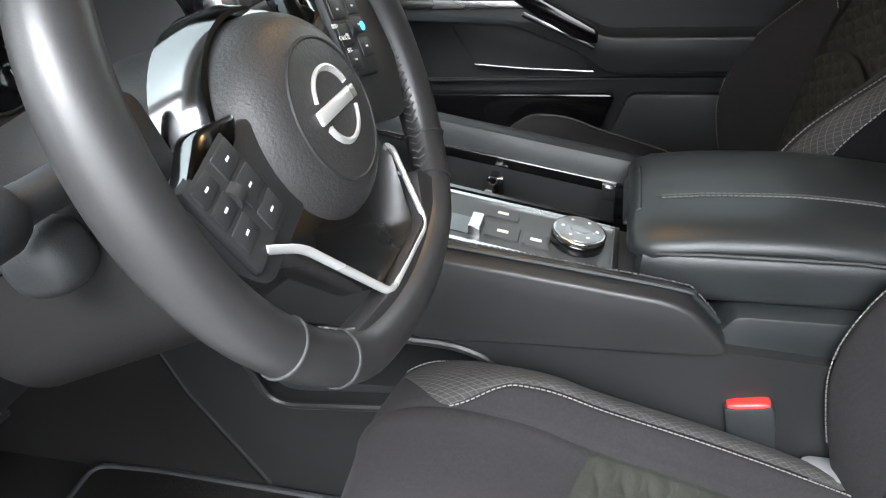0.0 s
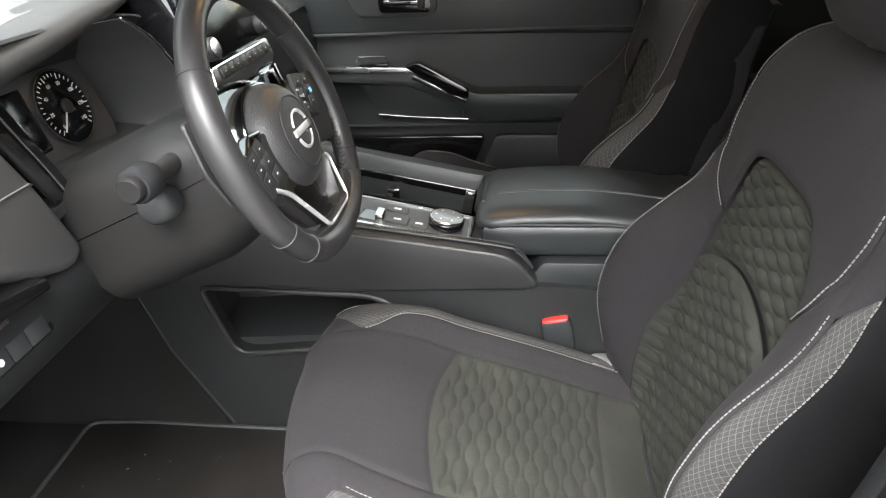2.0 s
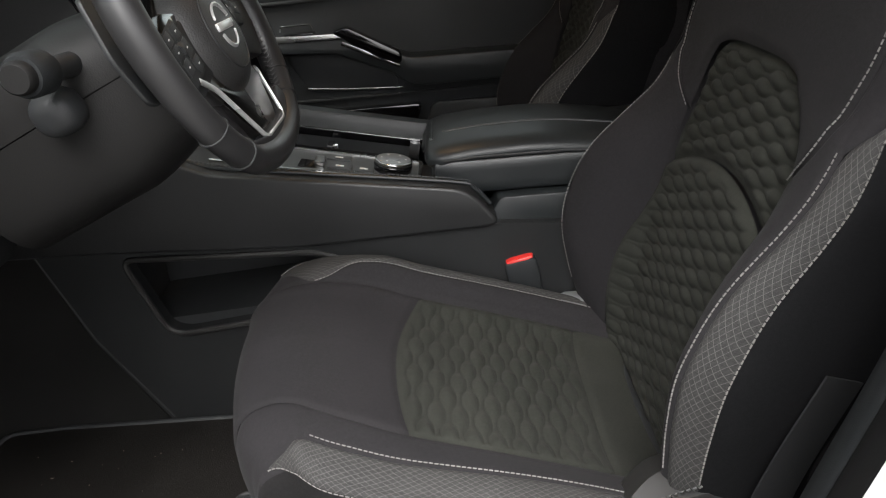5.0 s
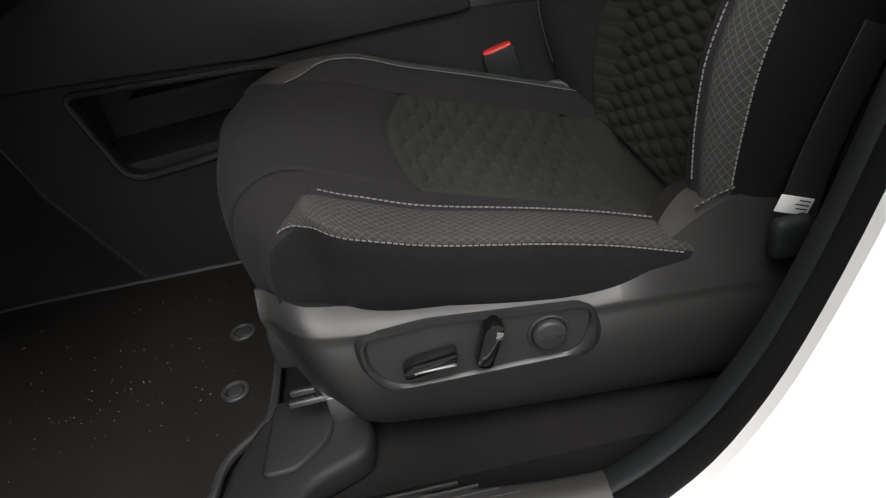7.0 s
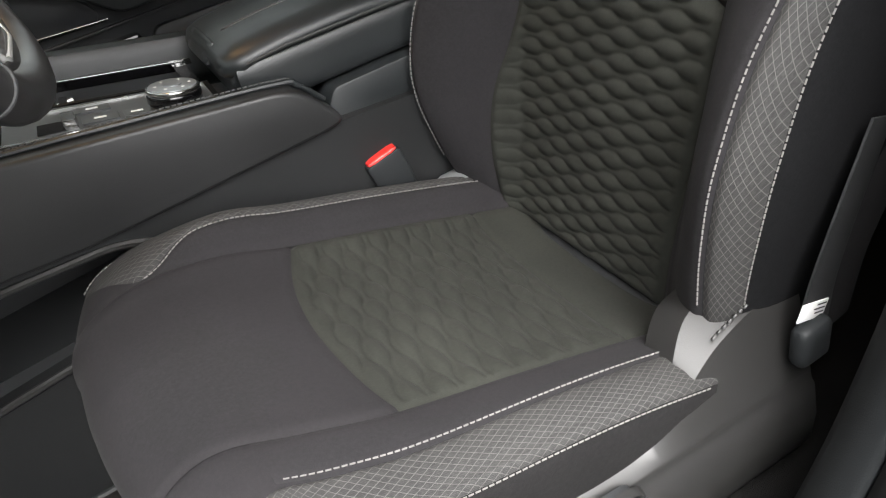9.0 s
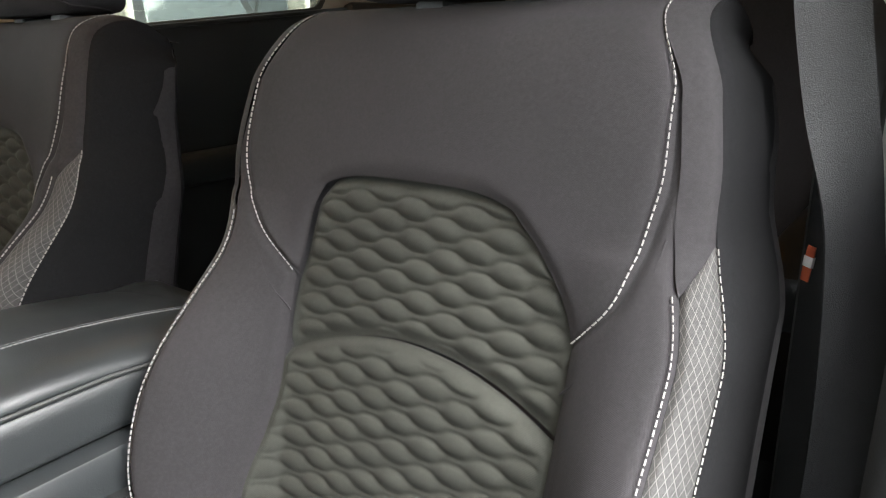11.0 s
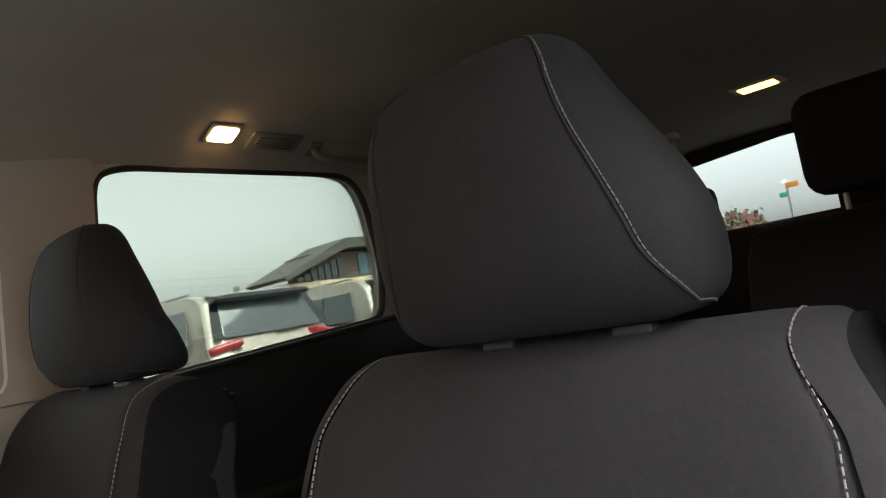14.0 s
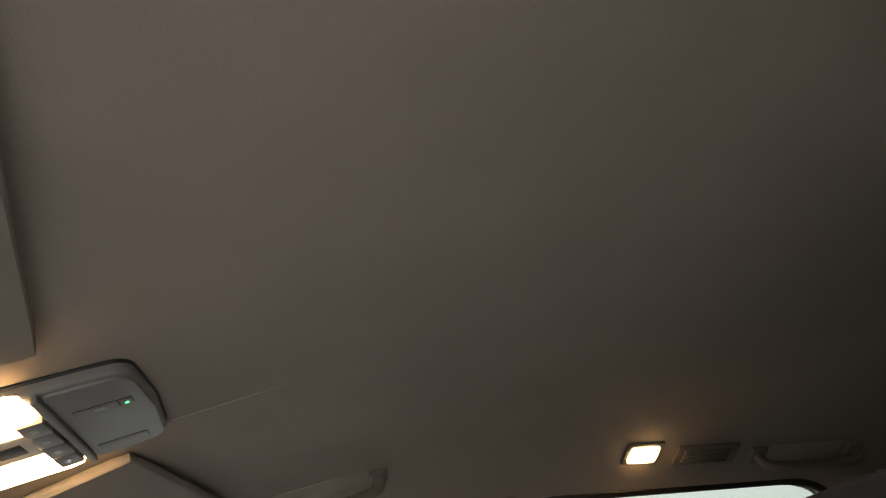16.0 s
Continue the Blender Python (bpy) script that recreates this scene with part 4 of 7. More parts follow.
# rear end: black hatch trim with its window
bm = bmesh.new()
hole = R([(-0.62, 0.94), (-0.56, 1.25), (0.0, 1.295), (0.56, 1.25), (0.62, 0.94)], 0.05)
for loop in ([(-0.75, -0.06), (-0.75, 1.30), (0.0, 1.34), (0.75, 1.30), (0.75, -0.06)], hole):
    vs = [bm.verts.new((3.22, p[0], p[1])) for p in loop]
    for i in range(len(vs)):
        bm.edges.new((vs[i], vs[(i + 1) % len(vs)]))
bmesh.ops.triangle_fill(bm, use_beauty=True, edges=bm.edges[:], normal=(1, 0, 0))
r = bmesh.ops.extrude_face_region(bm, geom=bm.faces[:])
bmesh.ops.translate(bm, verts=[g for g in r["geom"] if isinstance(g, bmesh.types.BMVert)], vec=(0.06, 0, 0))
structure("wall_south", bm, PLASTIC, "black trimmed tailgate", "wall")
w6 = thing("window_6", "rear window of dark privacy glass in the tailgate", "window", kind="structure")
part("pane", prism(hole, 0, 3.245, 3.249, 0), pane_glass("rear_glass", (0.50, 0.53, 0.52)), w6).visible_shadow = False
part("window_seal", tube([(3.215, p[0], p[1]) for p in hole], 0.014, 8, closed=True), RUBBER, w6)

structure("kick_panel", box((-1.02, -0.80, -0.10), (-0.64, -0.70, 0.80), 0.01), PLASTIC, "black footwell side trim", "trim")
# front: firewall, windshield, cowl, pillars
structure("wall_north", box((-1.02, -0.80, -0.10), (-0.95, 0.80, 0.80), 0), CARPET, "black firewall", "wall")
ws = thing("window_7", "front windshield, clear glass", "window", kind="structure")
part("pane", thick_sheet(lambda u, v: (-1.02 + 0.86 * u - 0.10 * (1 - (2 * v - 1) ** 2) * (1 - u), (-0.72 + 1.44 * v) * (1 - 0.08 * u), 0.84 + 0.345 * u), 8, 16, (0, 0, 0.005), "pane"), pane_glass("windshield_glass", (0.86, 0.90, 0.88)), ws).visible_shadow = False
for sgn, nm in ((-1, "pillar_1"), (1, "pillar_2")):
    structure(nm, tube(smooth_curve([(-1.0, sgn * 0.735, 0.80), (-0.62, sgn * 0.72, 0.97), (-0.20, sgn * 0.70, 1.155), (0.02, sgn * 0.685, 1.235)], 16), 0.034, 10), CREAM, "pale grey windscreen pillar", "pillar")
structure("roof_header", tube(smooth_curve([(-0.17, -0.68, 1.165), (-0.185, 0, 1.175), (-0.17, 0.68, 1.165)], 16), 0.022, 8), LINER, "headliner edge over the windshield", "trim")

# driver door opening: seal band from the sill up the middle pillar to the roof
OPENING = smooth_curve([(-0.62, 0.015), (-0.2, 0.012), (0.16, 0.012), (0.28, 0.030), (0.37, 0.085), (0.43, 0.165), (0.475, 0.27), (0.515, 0.40), (0.555, 0.54), (0.59, 0.70), (0.625, 0.88), (0.655, 1.06), (0.665, 1.17), (0.62, 1.245), (0.50, 1.262), (0.25, 1.245), (0.02, 1.20)], 120)


def out_y(z):
    return 0.075 * float(smoothstep(0.62, 0.86, z))


def band(y0, y1, grow0, grow1, name, material, label, thick=0.02, bulge=0.008, flare=1.0):
    """A strip along the door opening between two planes; grow pushes it outwards from the opening."""
    c = OPENING
    t = np.gradient(c, axis=0)
    t /= np.linalg.norm(t, axis=1)[:, None]
    out = np.stack([t[:, 1], -t[:, 0]], 1)
    verts, faces = [], []
    rows = 6
    for i in range(len(c)):
        for j in range(rows + 1):
            f = j / rows
            g = grow0 + (grow1 - grow0) * f - bulge * math.sin(math.pi * f)
            p = c[i] + out[i] * g
            verts.append((p[0], y0 + (y1 - y0) * f - flare * out_y(p[1]), p[1]))
        for j in (rows, 0):
            g = (grow0 if j == 0 else grow1) + thick
            p = c[i] + out[i] * g
            verts.append((p[0], (y0 if j == 0 else y1) - flare * out_y(p[1]), p[1]))
    m = rows + 3
    for i in range(len(c) - 1):
        for j in range(m):
            a, b = i * m + j, i * m + (j + 1) % m
            faces.append((a, b, b + m, a + m))
    return structure(name, mesh_from(name, verts, faces), material, label, "trim")


band(-0.742, -0.797, 0.055, 0.022, "door_jamb_trim", JAMB, "black grained plastic trim of the door opening", bulge=0.010)
band(-0.800, -0.856, 0.020, -0.008, "door_seal", SEAL, "black rubber door seal", 0.03, bulge=0.004, flare=0.0)

# white outer skin behind and below the opening
t_ = np.gradient(OPENING, axis=0)
t_ /= np.linalg.norm(t_, axis=1)[:, None]
edge = OPENING + np.stack([t_[:, 1], -t_[:, 0]], 1) * -0.012
edge = [tuple(p) for p in edge[: 96 : 2]]
skin = [(-0.95, -0.02)] + edge + [(0.70, 1.28), (3.3, 1.30), (3.3, -0.34), (-0.95, -0.34)]
structure("body_side", prism(skin, 1, -0.870, -0.858, 0.0), PAINT, "white painted outer body side and rocker", "car body")

# sill: plastic scuff plate with ribs, carpet edge


def sill_place(u, v):
    x = -0.62 + 0.925 * u
    inner = -0.728 - 0.042 * float(smoothstep(0.0, 0.30, x))
    y = inner + (-0.815 - inner) * v
    z = 0.004 + 0.030 * float(smoothstep(0.0, 0.30, v)) + 0.006 * math.sin(math.pi * v)
    return (x, y, z)


sill = structure("sill_plate", thick_sheet(sill_place, 30, 14, (0, 0, -0.03), "sill_plate"), SHIELD, "dark plastic sill scuff plate", "sill")
for k in range(4):
    part("rib", box((0.00, -0.788 + 0.009 * k, 0.036), (0.22 - 0.02 * k, -0.785 + 0.009 * k, 0.0412), 0.0012), SHIELD, sill)
structure("pillar_foot", prism(rounded_outline([(0.41, 0.0), (0.455, 0.04), (0.527, 0.10), (0.578, 0.25), (0.622, 0.42), (0.658, 0.60), (0.682, 0.70), (0.70, 0.785), (0.80, 0.785), (0.80, 0.0)], 0.02), 1, -0.765, -0.744, 0.008), JAMB, "black lower middle pillar trim", "pillar")
lean = Matrix(((1, 0, 0, 0), (0, 1, 0.235, -0.247), (0, 0, 1, 0), (0, 0, 0, 1)))
structure("pillar_3", turned(prism(rounded_outline([(0.70, 0.77), (0.70, 0.90), (0.70, 1.16), (0.72, 1.29), (0.92, 1.30), (0.90, 0.77)], 0.02), 1, -0.80, -0.640, 0.02), lean), CREAM, "pale grey upper middle pillar trim", "pillar")
structure("pillar_4", prism(rounded_outline([(0.60, 0.80), (0.625, 1.26), (0.83, 1.27), (0.80, 0.80)], 0.02), 1, 0.688, 0.715, 0.008), LINER, "pale grey middle pillar trim of the passenger side", "pillar")

# driver door, swung wide open on its front hinges
# never in view; added to block low front-left light from the seat
ddoor = thing("driver_door", "open white driver door with black padded trim", "door", (-0.64, -0.84, 0.0))
dm = Matrix.Rotation(radians(-70), 4, "Z")
part("trim_panel", turned(prism(rounded_outline([(0.02, 0.06), (0.0, 0.80), (1.06, 0.84), (1.10, 0.30), (0.98, 0.06)], 0.05), 1, 0.0, 0.05, 0.01, 3), dm), SOFTSKIN, ddoor, "black padded trim panel")
part("outer_skin", turned(prism(rounded_outline([(0.0, -0.06), (-0.02, 0.82), (1.10, 0.86), (1.16, 0.30), (1.02, -0.06)], 0.06), 1, -0.06, -0.004, 0.012, 3), dm), PAINT, ddoor, "white painted outer skin")
part("armrest", turned(prism(rounded_outline([(0.15, 0.50), (0.20, 0.60), (0.60, 0.56), (0.98, 0.52), (0.98, 0.46), (0.50, 0.45)], 0.03), 1, 0.048, 0.11, 0.015, 3), dm), SOFTSKIN, ddoor)
rim_ = rounded_outline([(0.0, 0.84), (0.36, 1.12), (0.70, 1.24), (1.08, 1.26), (1.12, 0.85)], 0.05)
part("window_frame", turned(tube([(p[0], -0.02, p[1]) for p in rim_], 0.022, 8, closed=True), dm), SEAL, ddoor)
glass_ = part("pane", turned(prism(rim_, 1, -0.022, -0.018, 0), dm), GLASS, ddoor)
glass_.visible_shadow = False

# floor mat with grommets and a bound edge
mat_pts = rounded_outline([(-0.112, -0.705), (-0.108, -0.640), (-0.052, -0.585), (-0.050, -0.48), (-0.06, -0.178), (-0.50, -0.172), (-0.62, -0.18), (-0.61, -0.40), (-0.54, -0.66), (-0.30, -0.70)], 0.03)
mat = tagged(part("floor_mat", prism(mat_pts, 2, 0.0, 0.018, 0.004), MAT), "worn dark brown carpet floor mat with crumbs", "mat")
part("mat_binding", tube([(p[0], p[1], 0.016) for p in mat_pts], 0.006, 8, closed=True), RUBBER, mat)
for gx, gy in ((-0.104, -0.521), (-0.107, -0.392)):
    g = part("grommet", tube([(gx + 0.016 * math.cos(w), gy + 0.016 * math.sin(w), 0.021) for w in np.linspace(0, 2 * math.pi, 25)[:-1]], 0.004, 8, closed=True), RUBBER, mat)
    part("grommet_cap", disc((gx, gy, 0.014), (0, 0, 1), 0.011, 0.009, 0.002, 20), RUBBER, g)
rng = random.Random(4)
bm = bmesh.new()
for k in range(120):
    x, y = rng.uniform(-0.55, -0.10), rng.uniform(-0.62, -0.24)
    if rng.random() < 0.5:
        x, y = rng.gauss(-0.27, 0.05), rng.gauss(-0.48, 0.06)
    s = rng.uniform(0.0004, 0.0011)
    m = pose(x, y, 0.0185 + s * 0.3, rng.uniform(0, 90), rng.uniform(0, 90), rng.uniform(0, 180)) @ Matrix.Diagonal((s * rng.uniform(0.7, 3), s, s * 0.6, 1))
    bmesh.ops.create_cube(bm, size=1, matrix=m)
tagged(part("crumbs", bm, surface("dry_crumbs", (0.36, 0.31, 0.24), 0.9, grain=300, bump=0.2, mottle=0.3)), "tiny pale crumbs and grit on the mat", "crumbs", kind="stuff")

# ---------------------------------------------------------------- centre console


def top_z(x):
    return 0.472 - 0.215 * x


def along(pts_yz, x0, x1, n=12, bevel=0.0):
    """A section in y and height over the console's slope, drawn along x."""
    bm = bmesh.new()
    rings = []
    for i in range(n + 1):
        x = x0 + (x1 - x0) * i / n
        rings.append([bm.verts.new((x, p[0], top_z(x) + p[1])) for p in pts_yz])
    for a, b in zip(rings, rings[1:]):
        for k in range(len(a)):
            bm.faces.new((a[k], a[(k + 1) % len(a)], b[(k + 1) % len(a)], b[k]))
    bm.faces.new(rings[0]), bm.faces.new(list(reversed(rings[-1])))
    bmesh.ops.recalc_face_normals(bm, faces=bm.faces)
    if bevel:
        ends = [e for e in bm.edges if all(v in rings[0] or v in rings[-1] for v in e.verts) and (e.verts[0] in rings[0]) == (e.verts[1] in rings[0])]
        bmesh.ops.bevel(bm, geom=ends, offset=bevel, segments=2, affect="EDGES", profile=0.5)
    return bm


console = thing("centre_console", "black centre console with silver-edged switch panel and cup holders", "console", (0, 0, 0))
# lower tunnel with an open cubby in the driver's side
bm = bmesh.new()
tun = [(-0.95, 0.0), (-0.95, 0.43), (-0.45, 0.40), (-0.30, 0.375), (0.0, 0.348), (0.33, 0.362), (0.46, 0.352), (0.62, 0.34), (0.62, 0.0)]
cub = rounded_outline([(-0.305, 0.352), (-0.262, 0.212), (-0.235, 0.200), (0.06, 0.232), (0.07, 0.318), (0.02, 0.338)], 0.022, 4)
for loop in (tun, cub):
    vs = [bm.verts.new((p[0], -0.165, p[1])) for p in loop]
    for i in range(len(vs)):
        bm.edges.new((vs[i], vs[(i + 1) % len(vs)]))
bmesh.ops.triangle_fill(bm, use_beauty=True, edges=bm.edges[:], normal=(0, 1, 0))
r = bmesh.ops.extrude_face_region(bm, geom=bm.faces[:])
bmesh.ops.translate(bm, verts=[g for g in r["geom"] if isinstance(g, bmesh.types.BMVert)], vec=(0, 0.03, 0))
part("tunnel_side", bm, TUNNEL, console)
part("tunnel_carpet", prism([(-0.94, 0.0), (-0.94, 0.42), (-0.455, 0.395), (-0.40, 0.20), (-0.308, 0.02), (-0.305, 0.0)], 1, -0.169, -0.164, 0.0), TUNNELPILE, console, "black carpeted tunnel side")
part("tunnel_side", prism(tun, 1, 0.135, 0.165, 0.0), TUNNEL, console)
part("cubby_tray", prism([(-0.32, 0.19), (0.09, 0.22), (0.09, 0.24), (-0.32, 0.214)], 1, -0.137, 0.134, 0.0), PLASTIC, console)
part("cubby_back", box((-0.35, 0.02, 0.20), (0.09, 0.03, 0.37), 0), PLASTIC, console)
part("cubby_end", box((-0.345, -0.137, 0.19), (-0.325, 0.03, 0.37), 0), PLASTIC, console)
part("cubby_shelf", prism([(-0.255, 0.285), (0.09, 0.302), (0.09, 0.312), (-0.25, 0.30)], 1, -0.06, 0.019, 0.002), PLASTIC, console)
part("cubby_lip", tube([(p[0], -0.167, p[1]) for p in cub], 0.0055, 8, closed=True), SHIELD, console)
part("panel_gap", tube([(-0.45, -0.1655, 0.375), (-0.395, -0.1655, 0.20), (-0.30, -0.1655, 0.02)], 0.0015, 6), RUBBER, console)
# upper driver-side cover: padded panel, dark, with a stitched top edge
cover = rounded_outline([(-0.62, 0.375), (-0.31, 0.368), (0.0, 0.352), (0.318, 0.362), (0.330, 0.372), (0.292, 0.418), (0.265, 0.432), (-0.12, 0.490), (-0.185, 0.52), (-0.24, 0.58), (-0.62, 0.60)], 0.018, 4)
part("side_cover", prism(cover, 1, -0.178, -0.13, 0.006, 3), SOFTSKIN, console, "black padded side cover")
part("side_cover", prism(cover, 1, 0.13, 0.172, 0.006, 3), LEATHER, console)
edge_line = smooth_curve([(-0.185, -0.152, 0.523), (-0.12, -0.152, 0.4935), (0.06, -0.152, 0.466), (0.262, -0.152, 0.435), (0.292, -0.152, 0.422), (0.318, -0.152, 0.392)], 80)
part("edge_welt", tube(edge_line, 0.0035, 8), LEATHER, console)
seam_thread("stitching", None, edge_line + (0, 0.010, 0.002), None, console, DARKTHREAD, 0.007, 0.005, 0.0018)
# deck
part("deck", along([(-0.15, -0.03), (-0.15, -0.004), (-0.012, -0.006), (-0.012, -0.03)], -0.30, 0.235, 10), PLASTIC, console)
panel = part("switch_panel", along([(-0.128, -0.010), (-0.128, 0.0), (-0.024, 0.0), (-0.024, -0.010)], -0.12, 0.203, 10), DECKGREY, console, "dark grey satin switch panel")
for y0, y1 in ((-0.133, -0.126), (-0.026, -0.019)):
    part("silver_edge", along([(y0, -0.008), (y0, 0.0022), (y1, 0.0022), (y1, -0.008)], -0.13, 0.208, 8), SILVER, panel)
part("silver_edge", along([(-0.126, -0.008), (-0.126, 0.0022), (-0.026, 0.0022), (-0.026, -0.008)], 0.201, 0.208, 2), SILVER, panel)
slope = math.degrees(math.atan(0.215))
kx, ky = 0.158, -0.076
up = Vector((math.sin(radians(slope)), 0, math.cos(radians(slope))))
kb = Vector((kx, ky, top_z(kx)))
dial = part("drive_mode_dial", disc(kb, up, 0.033, 0.014, 0.003, 40), PIANO, panel, "black drive mode dial with a silver top")
part("dial_ring", disc(kb + up * 0.0135, up, 0.0325, 0.006, 0.002, 40), SILVER, dial)
part("dial_top", disc(kb + up * 0.0190, up, 0.029, 0.0015, 0.0006, 40), PANEL, dial)
part("dial_centre", disc(kb + up * 0.0202, up, 0.0115, 0.0015, 0.0006, 28), PANEL, dial)
for k in range(6):
    w = k * math.pi / 3
    pf = kb + up * 0.0208 + Vector((math.cos(w) * 0.020, math.sin(w) * 0.020, -0.215 * math.cos(w) * 0.020))
    part("dial_mark", disc(pf, up, 0.0022, 0.0004, 0, 10), WHITE, dial)


def key(x0, x1, y0, y1, name="button", material=None, h=0.004):
    return part(name, along([(y0, -0.002), (y0, h), (y1, h), (y1, -0.002)], x0, x1, 2, 0.001), material or DECKGREY, panel)


key(0.046, 0.086, -0.062, -0.040, h=0.003)
key(0.052, 0.092, -0.108, -0.078, h=0.003)
key(0.097, 0.128, -0.108, -0.082, h=0.003)
key(0.005, 0.036, -0.112, -0.074, "shift_slot", PIANO, 0.001)
key(0.034, 0.048, -0.112, -0.078, "shift_lever", SILVER, 0.012)
for x, y in ((0.066, -0.051), (0.072, -0.093), (0.112, -0.095)):
    key(x - 0.007, x + 0.007, y - 0.003, y + 0.003, "button_mark", WHITE, 0.0034)
key(-0.085, -0.03, -0.118, -0.035, "shift_plate", PIANO, 0.001)
# cup holders
part("holder_rim", along([(-0.012, -0.010), (-0.012, 0.002), (-0.004, 0.002), (-0.004, -0.010)], -0.10, 0.20, 6), PIANO, console)
part("holder_rim", along([(0.098, -0.010), (0.098, 0.004), (0.108, 0.004), (0.108, -0.010)], -0.10, 0.20, 6), PIANO, console)
part("holder_rim", along([(-0.012, -0.03), (-0.012, 0.002), (0.106, 0.002), (0.106, -0.03)], 0.182, 0.20, 2), PIANO, console)
part("holder_chrome", along([(0.088, -0.02), (0.088, 0.0045), (0.096, 0.0045), (0.096, -0.02)], 0.186, 0.198, 2, 0.001), SILVER, console)
for y0, y1 in ((-0.012, -0.006), (0.100, 0.106)):
    part("holder_wall", along([(y0, -0.085), (y0, -0.005), (y1, -0.005), (y1, -0.085)], -0.10, 0.20, 6), PLASTIC, console)
part("holder_floor", along([(-0.012, -0.090), (-0.012, -0.083), (0.106, -0.083), (0.106, -0.090)], -0.10, 0.20, 4), RUBBER, console)
part("holder_end", along([(-0.012, -0.09), (-0.012, -0.004), (0.106, -0.004), (0.106, -0.09)], 0.194, 0.20, 1), PLASTIC, console)
for cx in (-0.03, 0.095):
    ring = [(cx + 0.042 * math.cos(w), 0.047 + 0.042 * math.sin(w), top_z(cx) - 0.070) for w in np.linspace(0, 2 * math.pi, 31)[:-1]]
    part("cup_ring", tube(ring, 0.004, 8, closed=True), RUBBER, console)
part("divider", prism([(0.020, 0.37), (0.040, 0.37), (0.036, 0.448), (0.026, 0.450)], 1, -0.004, 0.098, 0.002), PIANO, console)
part("tab", box((0.02, 0.075, 0.42), (0.045, 0.085, 0.448), 0.003), SILVER, console)
# padded far rail
rail = [(0.104, -0.02), (0.104, 0.022), (0.112, 0.036), (0.128, 0.040), (0.146, 0.034), (0.154, 0.015), (0.155, -0.03)]
part("padded_rail", along(rail, -0.20, 0.235, 12, 0.004), LEATHER, console, "black padded grip rail")
part("rail_trim", along([(0.100, -0.002), (0.100, 0.006), (0.1035, 0.006), (0.1035, -0.002)], -0.20, 0.21, 8), SILVER, console)


# armrest: padded lid over a box
def pillow(lo, hi, r=0.03, n=10, power=5.0, squash=None):
    """A padded block with full, soft edges, as a fine mesh."""
    lo, hi = np.array(lo, float), np.array(hi, float)
    bm = bmesh.new()
    bmesh.ops.create_cube(bm, size=2)
    bmesh.ops.subdivide_edges(bm, edges=bm.edges[:], cuts=n, use_grid_fill=True)
    c, h = (lo + hi) / 2, (hi - lo) / 2
    rr = np.minimum(r, h * 0.98)
    for v in bm.verts:
        p = np.array(v.co)
        q = p * h
        core = np.clip(q, -(h - rr), h - rr)
        d = q - core
        k = d / rr
        m = np.linalg.norm(k)
        if m > 1e-9:
            d = k / m * rr * np.max(np.abs(k))
        q = core + d
        if squash:
            q = squash(q, h)
        v.co = Vector(c + q)
    return bm


THREADGREY = surface("grey_thread", (0.13, 0.13, 0.13), 0.8, grain=2000, bump=0.1, mottle=0.15)
arm = thing("armrest", "black leather armrest lid with stitched seams on the console", "armrest", (0.42, -0.005, 0.40))
AO = Vector((-0.42, 0.005, -0.40))


def crown(q, h):
    q = q.copy()
    q[2] += 0.010 * (1 - (q[1] / h[1]) ** 2) * (1 if q[2] > 0 else 0) + 0.006 * (1 - ((q[0]) / h[0]) ** 2) - 0.012 * max(0, -q[0] / h[0] - 0.6) - 0.024 * max(0, q[0] / h[0] + 0.2) ** 1.5
    return q


part("lid", turned(pillow((0.216, -0.130, 0.446), (0.64, 0.118, 0.480), 0.030, 14, squash=crown), Matrix.Translation(AO)), LEATHER, arm, "black grained leather lid")
part("lower_pad", turned(pillow((0.226, -0.134, 0.398), (0.64, 0.114, 0.469), 0.022, 10), Matrix.Translation(AO)), LEATHER, arm)
part("base", turned(prism(rounded_outline([(0.305, 0.352), (0.335, 0.400), (0.64, 0.400), (0.64, 0.340), (0.42, 0.345)], 0.01), 1, -0.150, 0.14, 0.004), Matrix.Translation(AO)), LEATHER, arm)
ln = np.array([(x, -0.044, 0.4957 - 0.012 * max(0, -(x - 0.428) / 0.212 - 0.6) - 0.006 * ((x - 0.428) / 0.212) ** 2 - 0.024 * max(0, (x - 0.428) / 0.212 + 0.2) ** 1.5) for x in np.linspace(0.248, 0.615, 60)])
for off in (-0.003, 0.003):
    seam_thread("stitching", None, ln + np.array(AO) + (0, off, 0), None, arm, THREADGREY, 0.006, 0.0042, 0.0012)
part("seam", tube(ln + np.array(AO), 0.0012, 6), LEATHER, arm)
part("seam", tube(np.array([(0.222, 0.06, 0.452), (0.221, -0.06, 0.453), (0.228, -0.112, 0.456), (0.250, -0.130, 0.462), (0.30, -0.1345, 0.467), (0.45, -0.1345, 0.466), (0.62, -0.134, 0.448)]) + np.array(AO), 0.0022, 6), RUBBER, arm)
plate = part("name_plate", turned(pillow((-0.060, -0.016, -0.004), (0.060, 0.016, 0.004), 0.006, 4), plane_frame(Vector((0.2215, -0.005, 0.4710)) + AO, (0, 1, 0), (0.62, 0, 0.78))), LEATHER, arm, "embossed leather plate")
for k in range(10):
    part("embossed_bar", turned(box((-0.050 + 0.0105 * k, -0.006, 0.003), (-0.0435 + 0.0105 * k, 0.006, 0.0052), 0.001), plane_frame(Vector((0.2215, -0.005, 0.4710)) + AO, (0, 1, 0), (0.62, 0, 0.78))), RUBBER, plate)

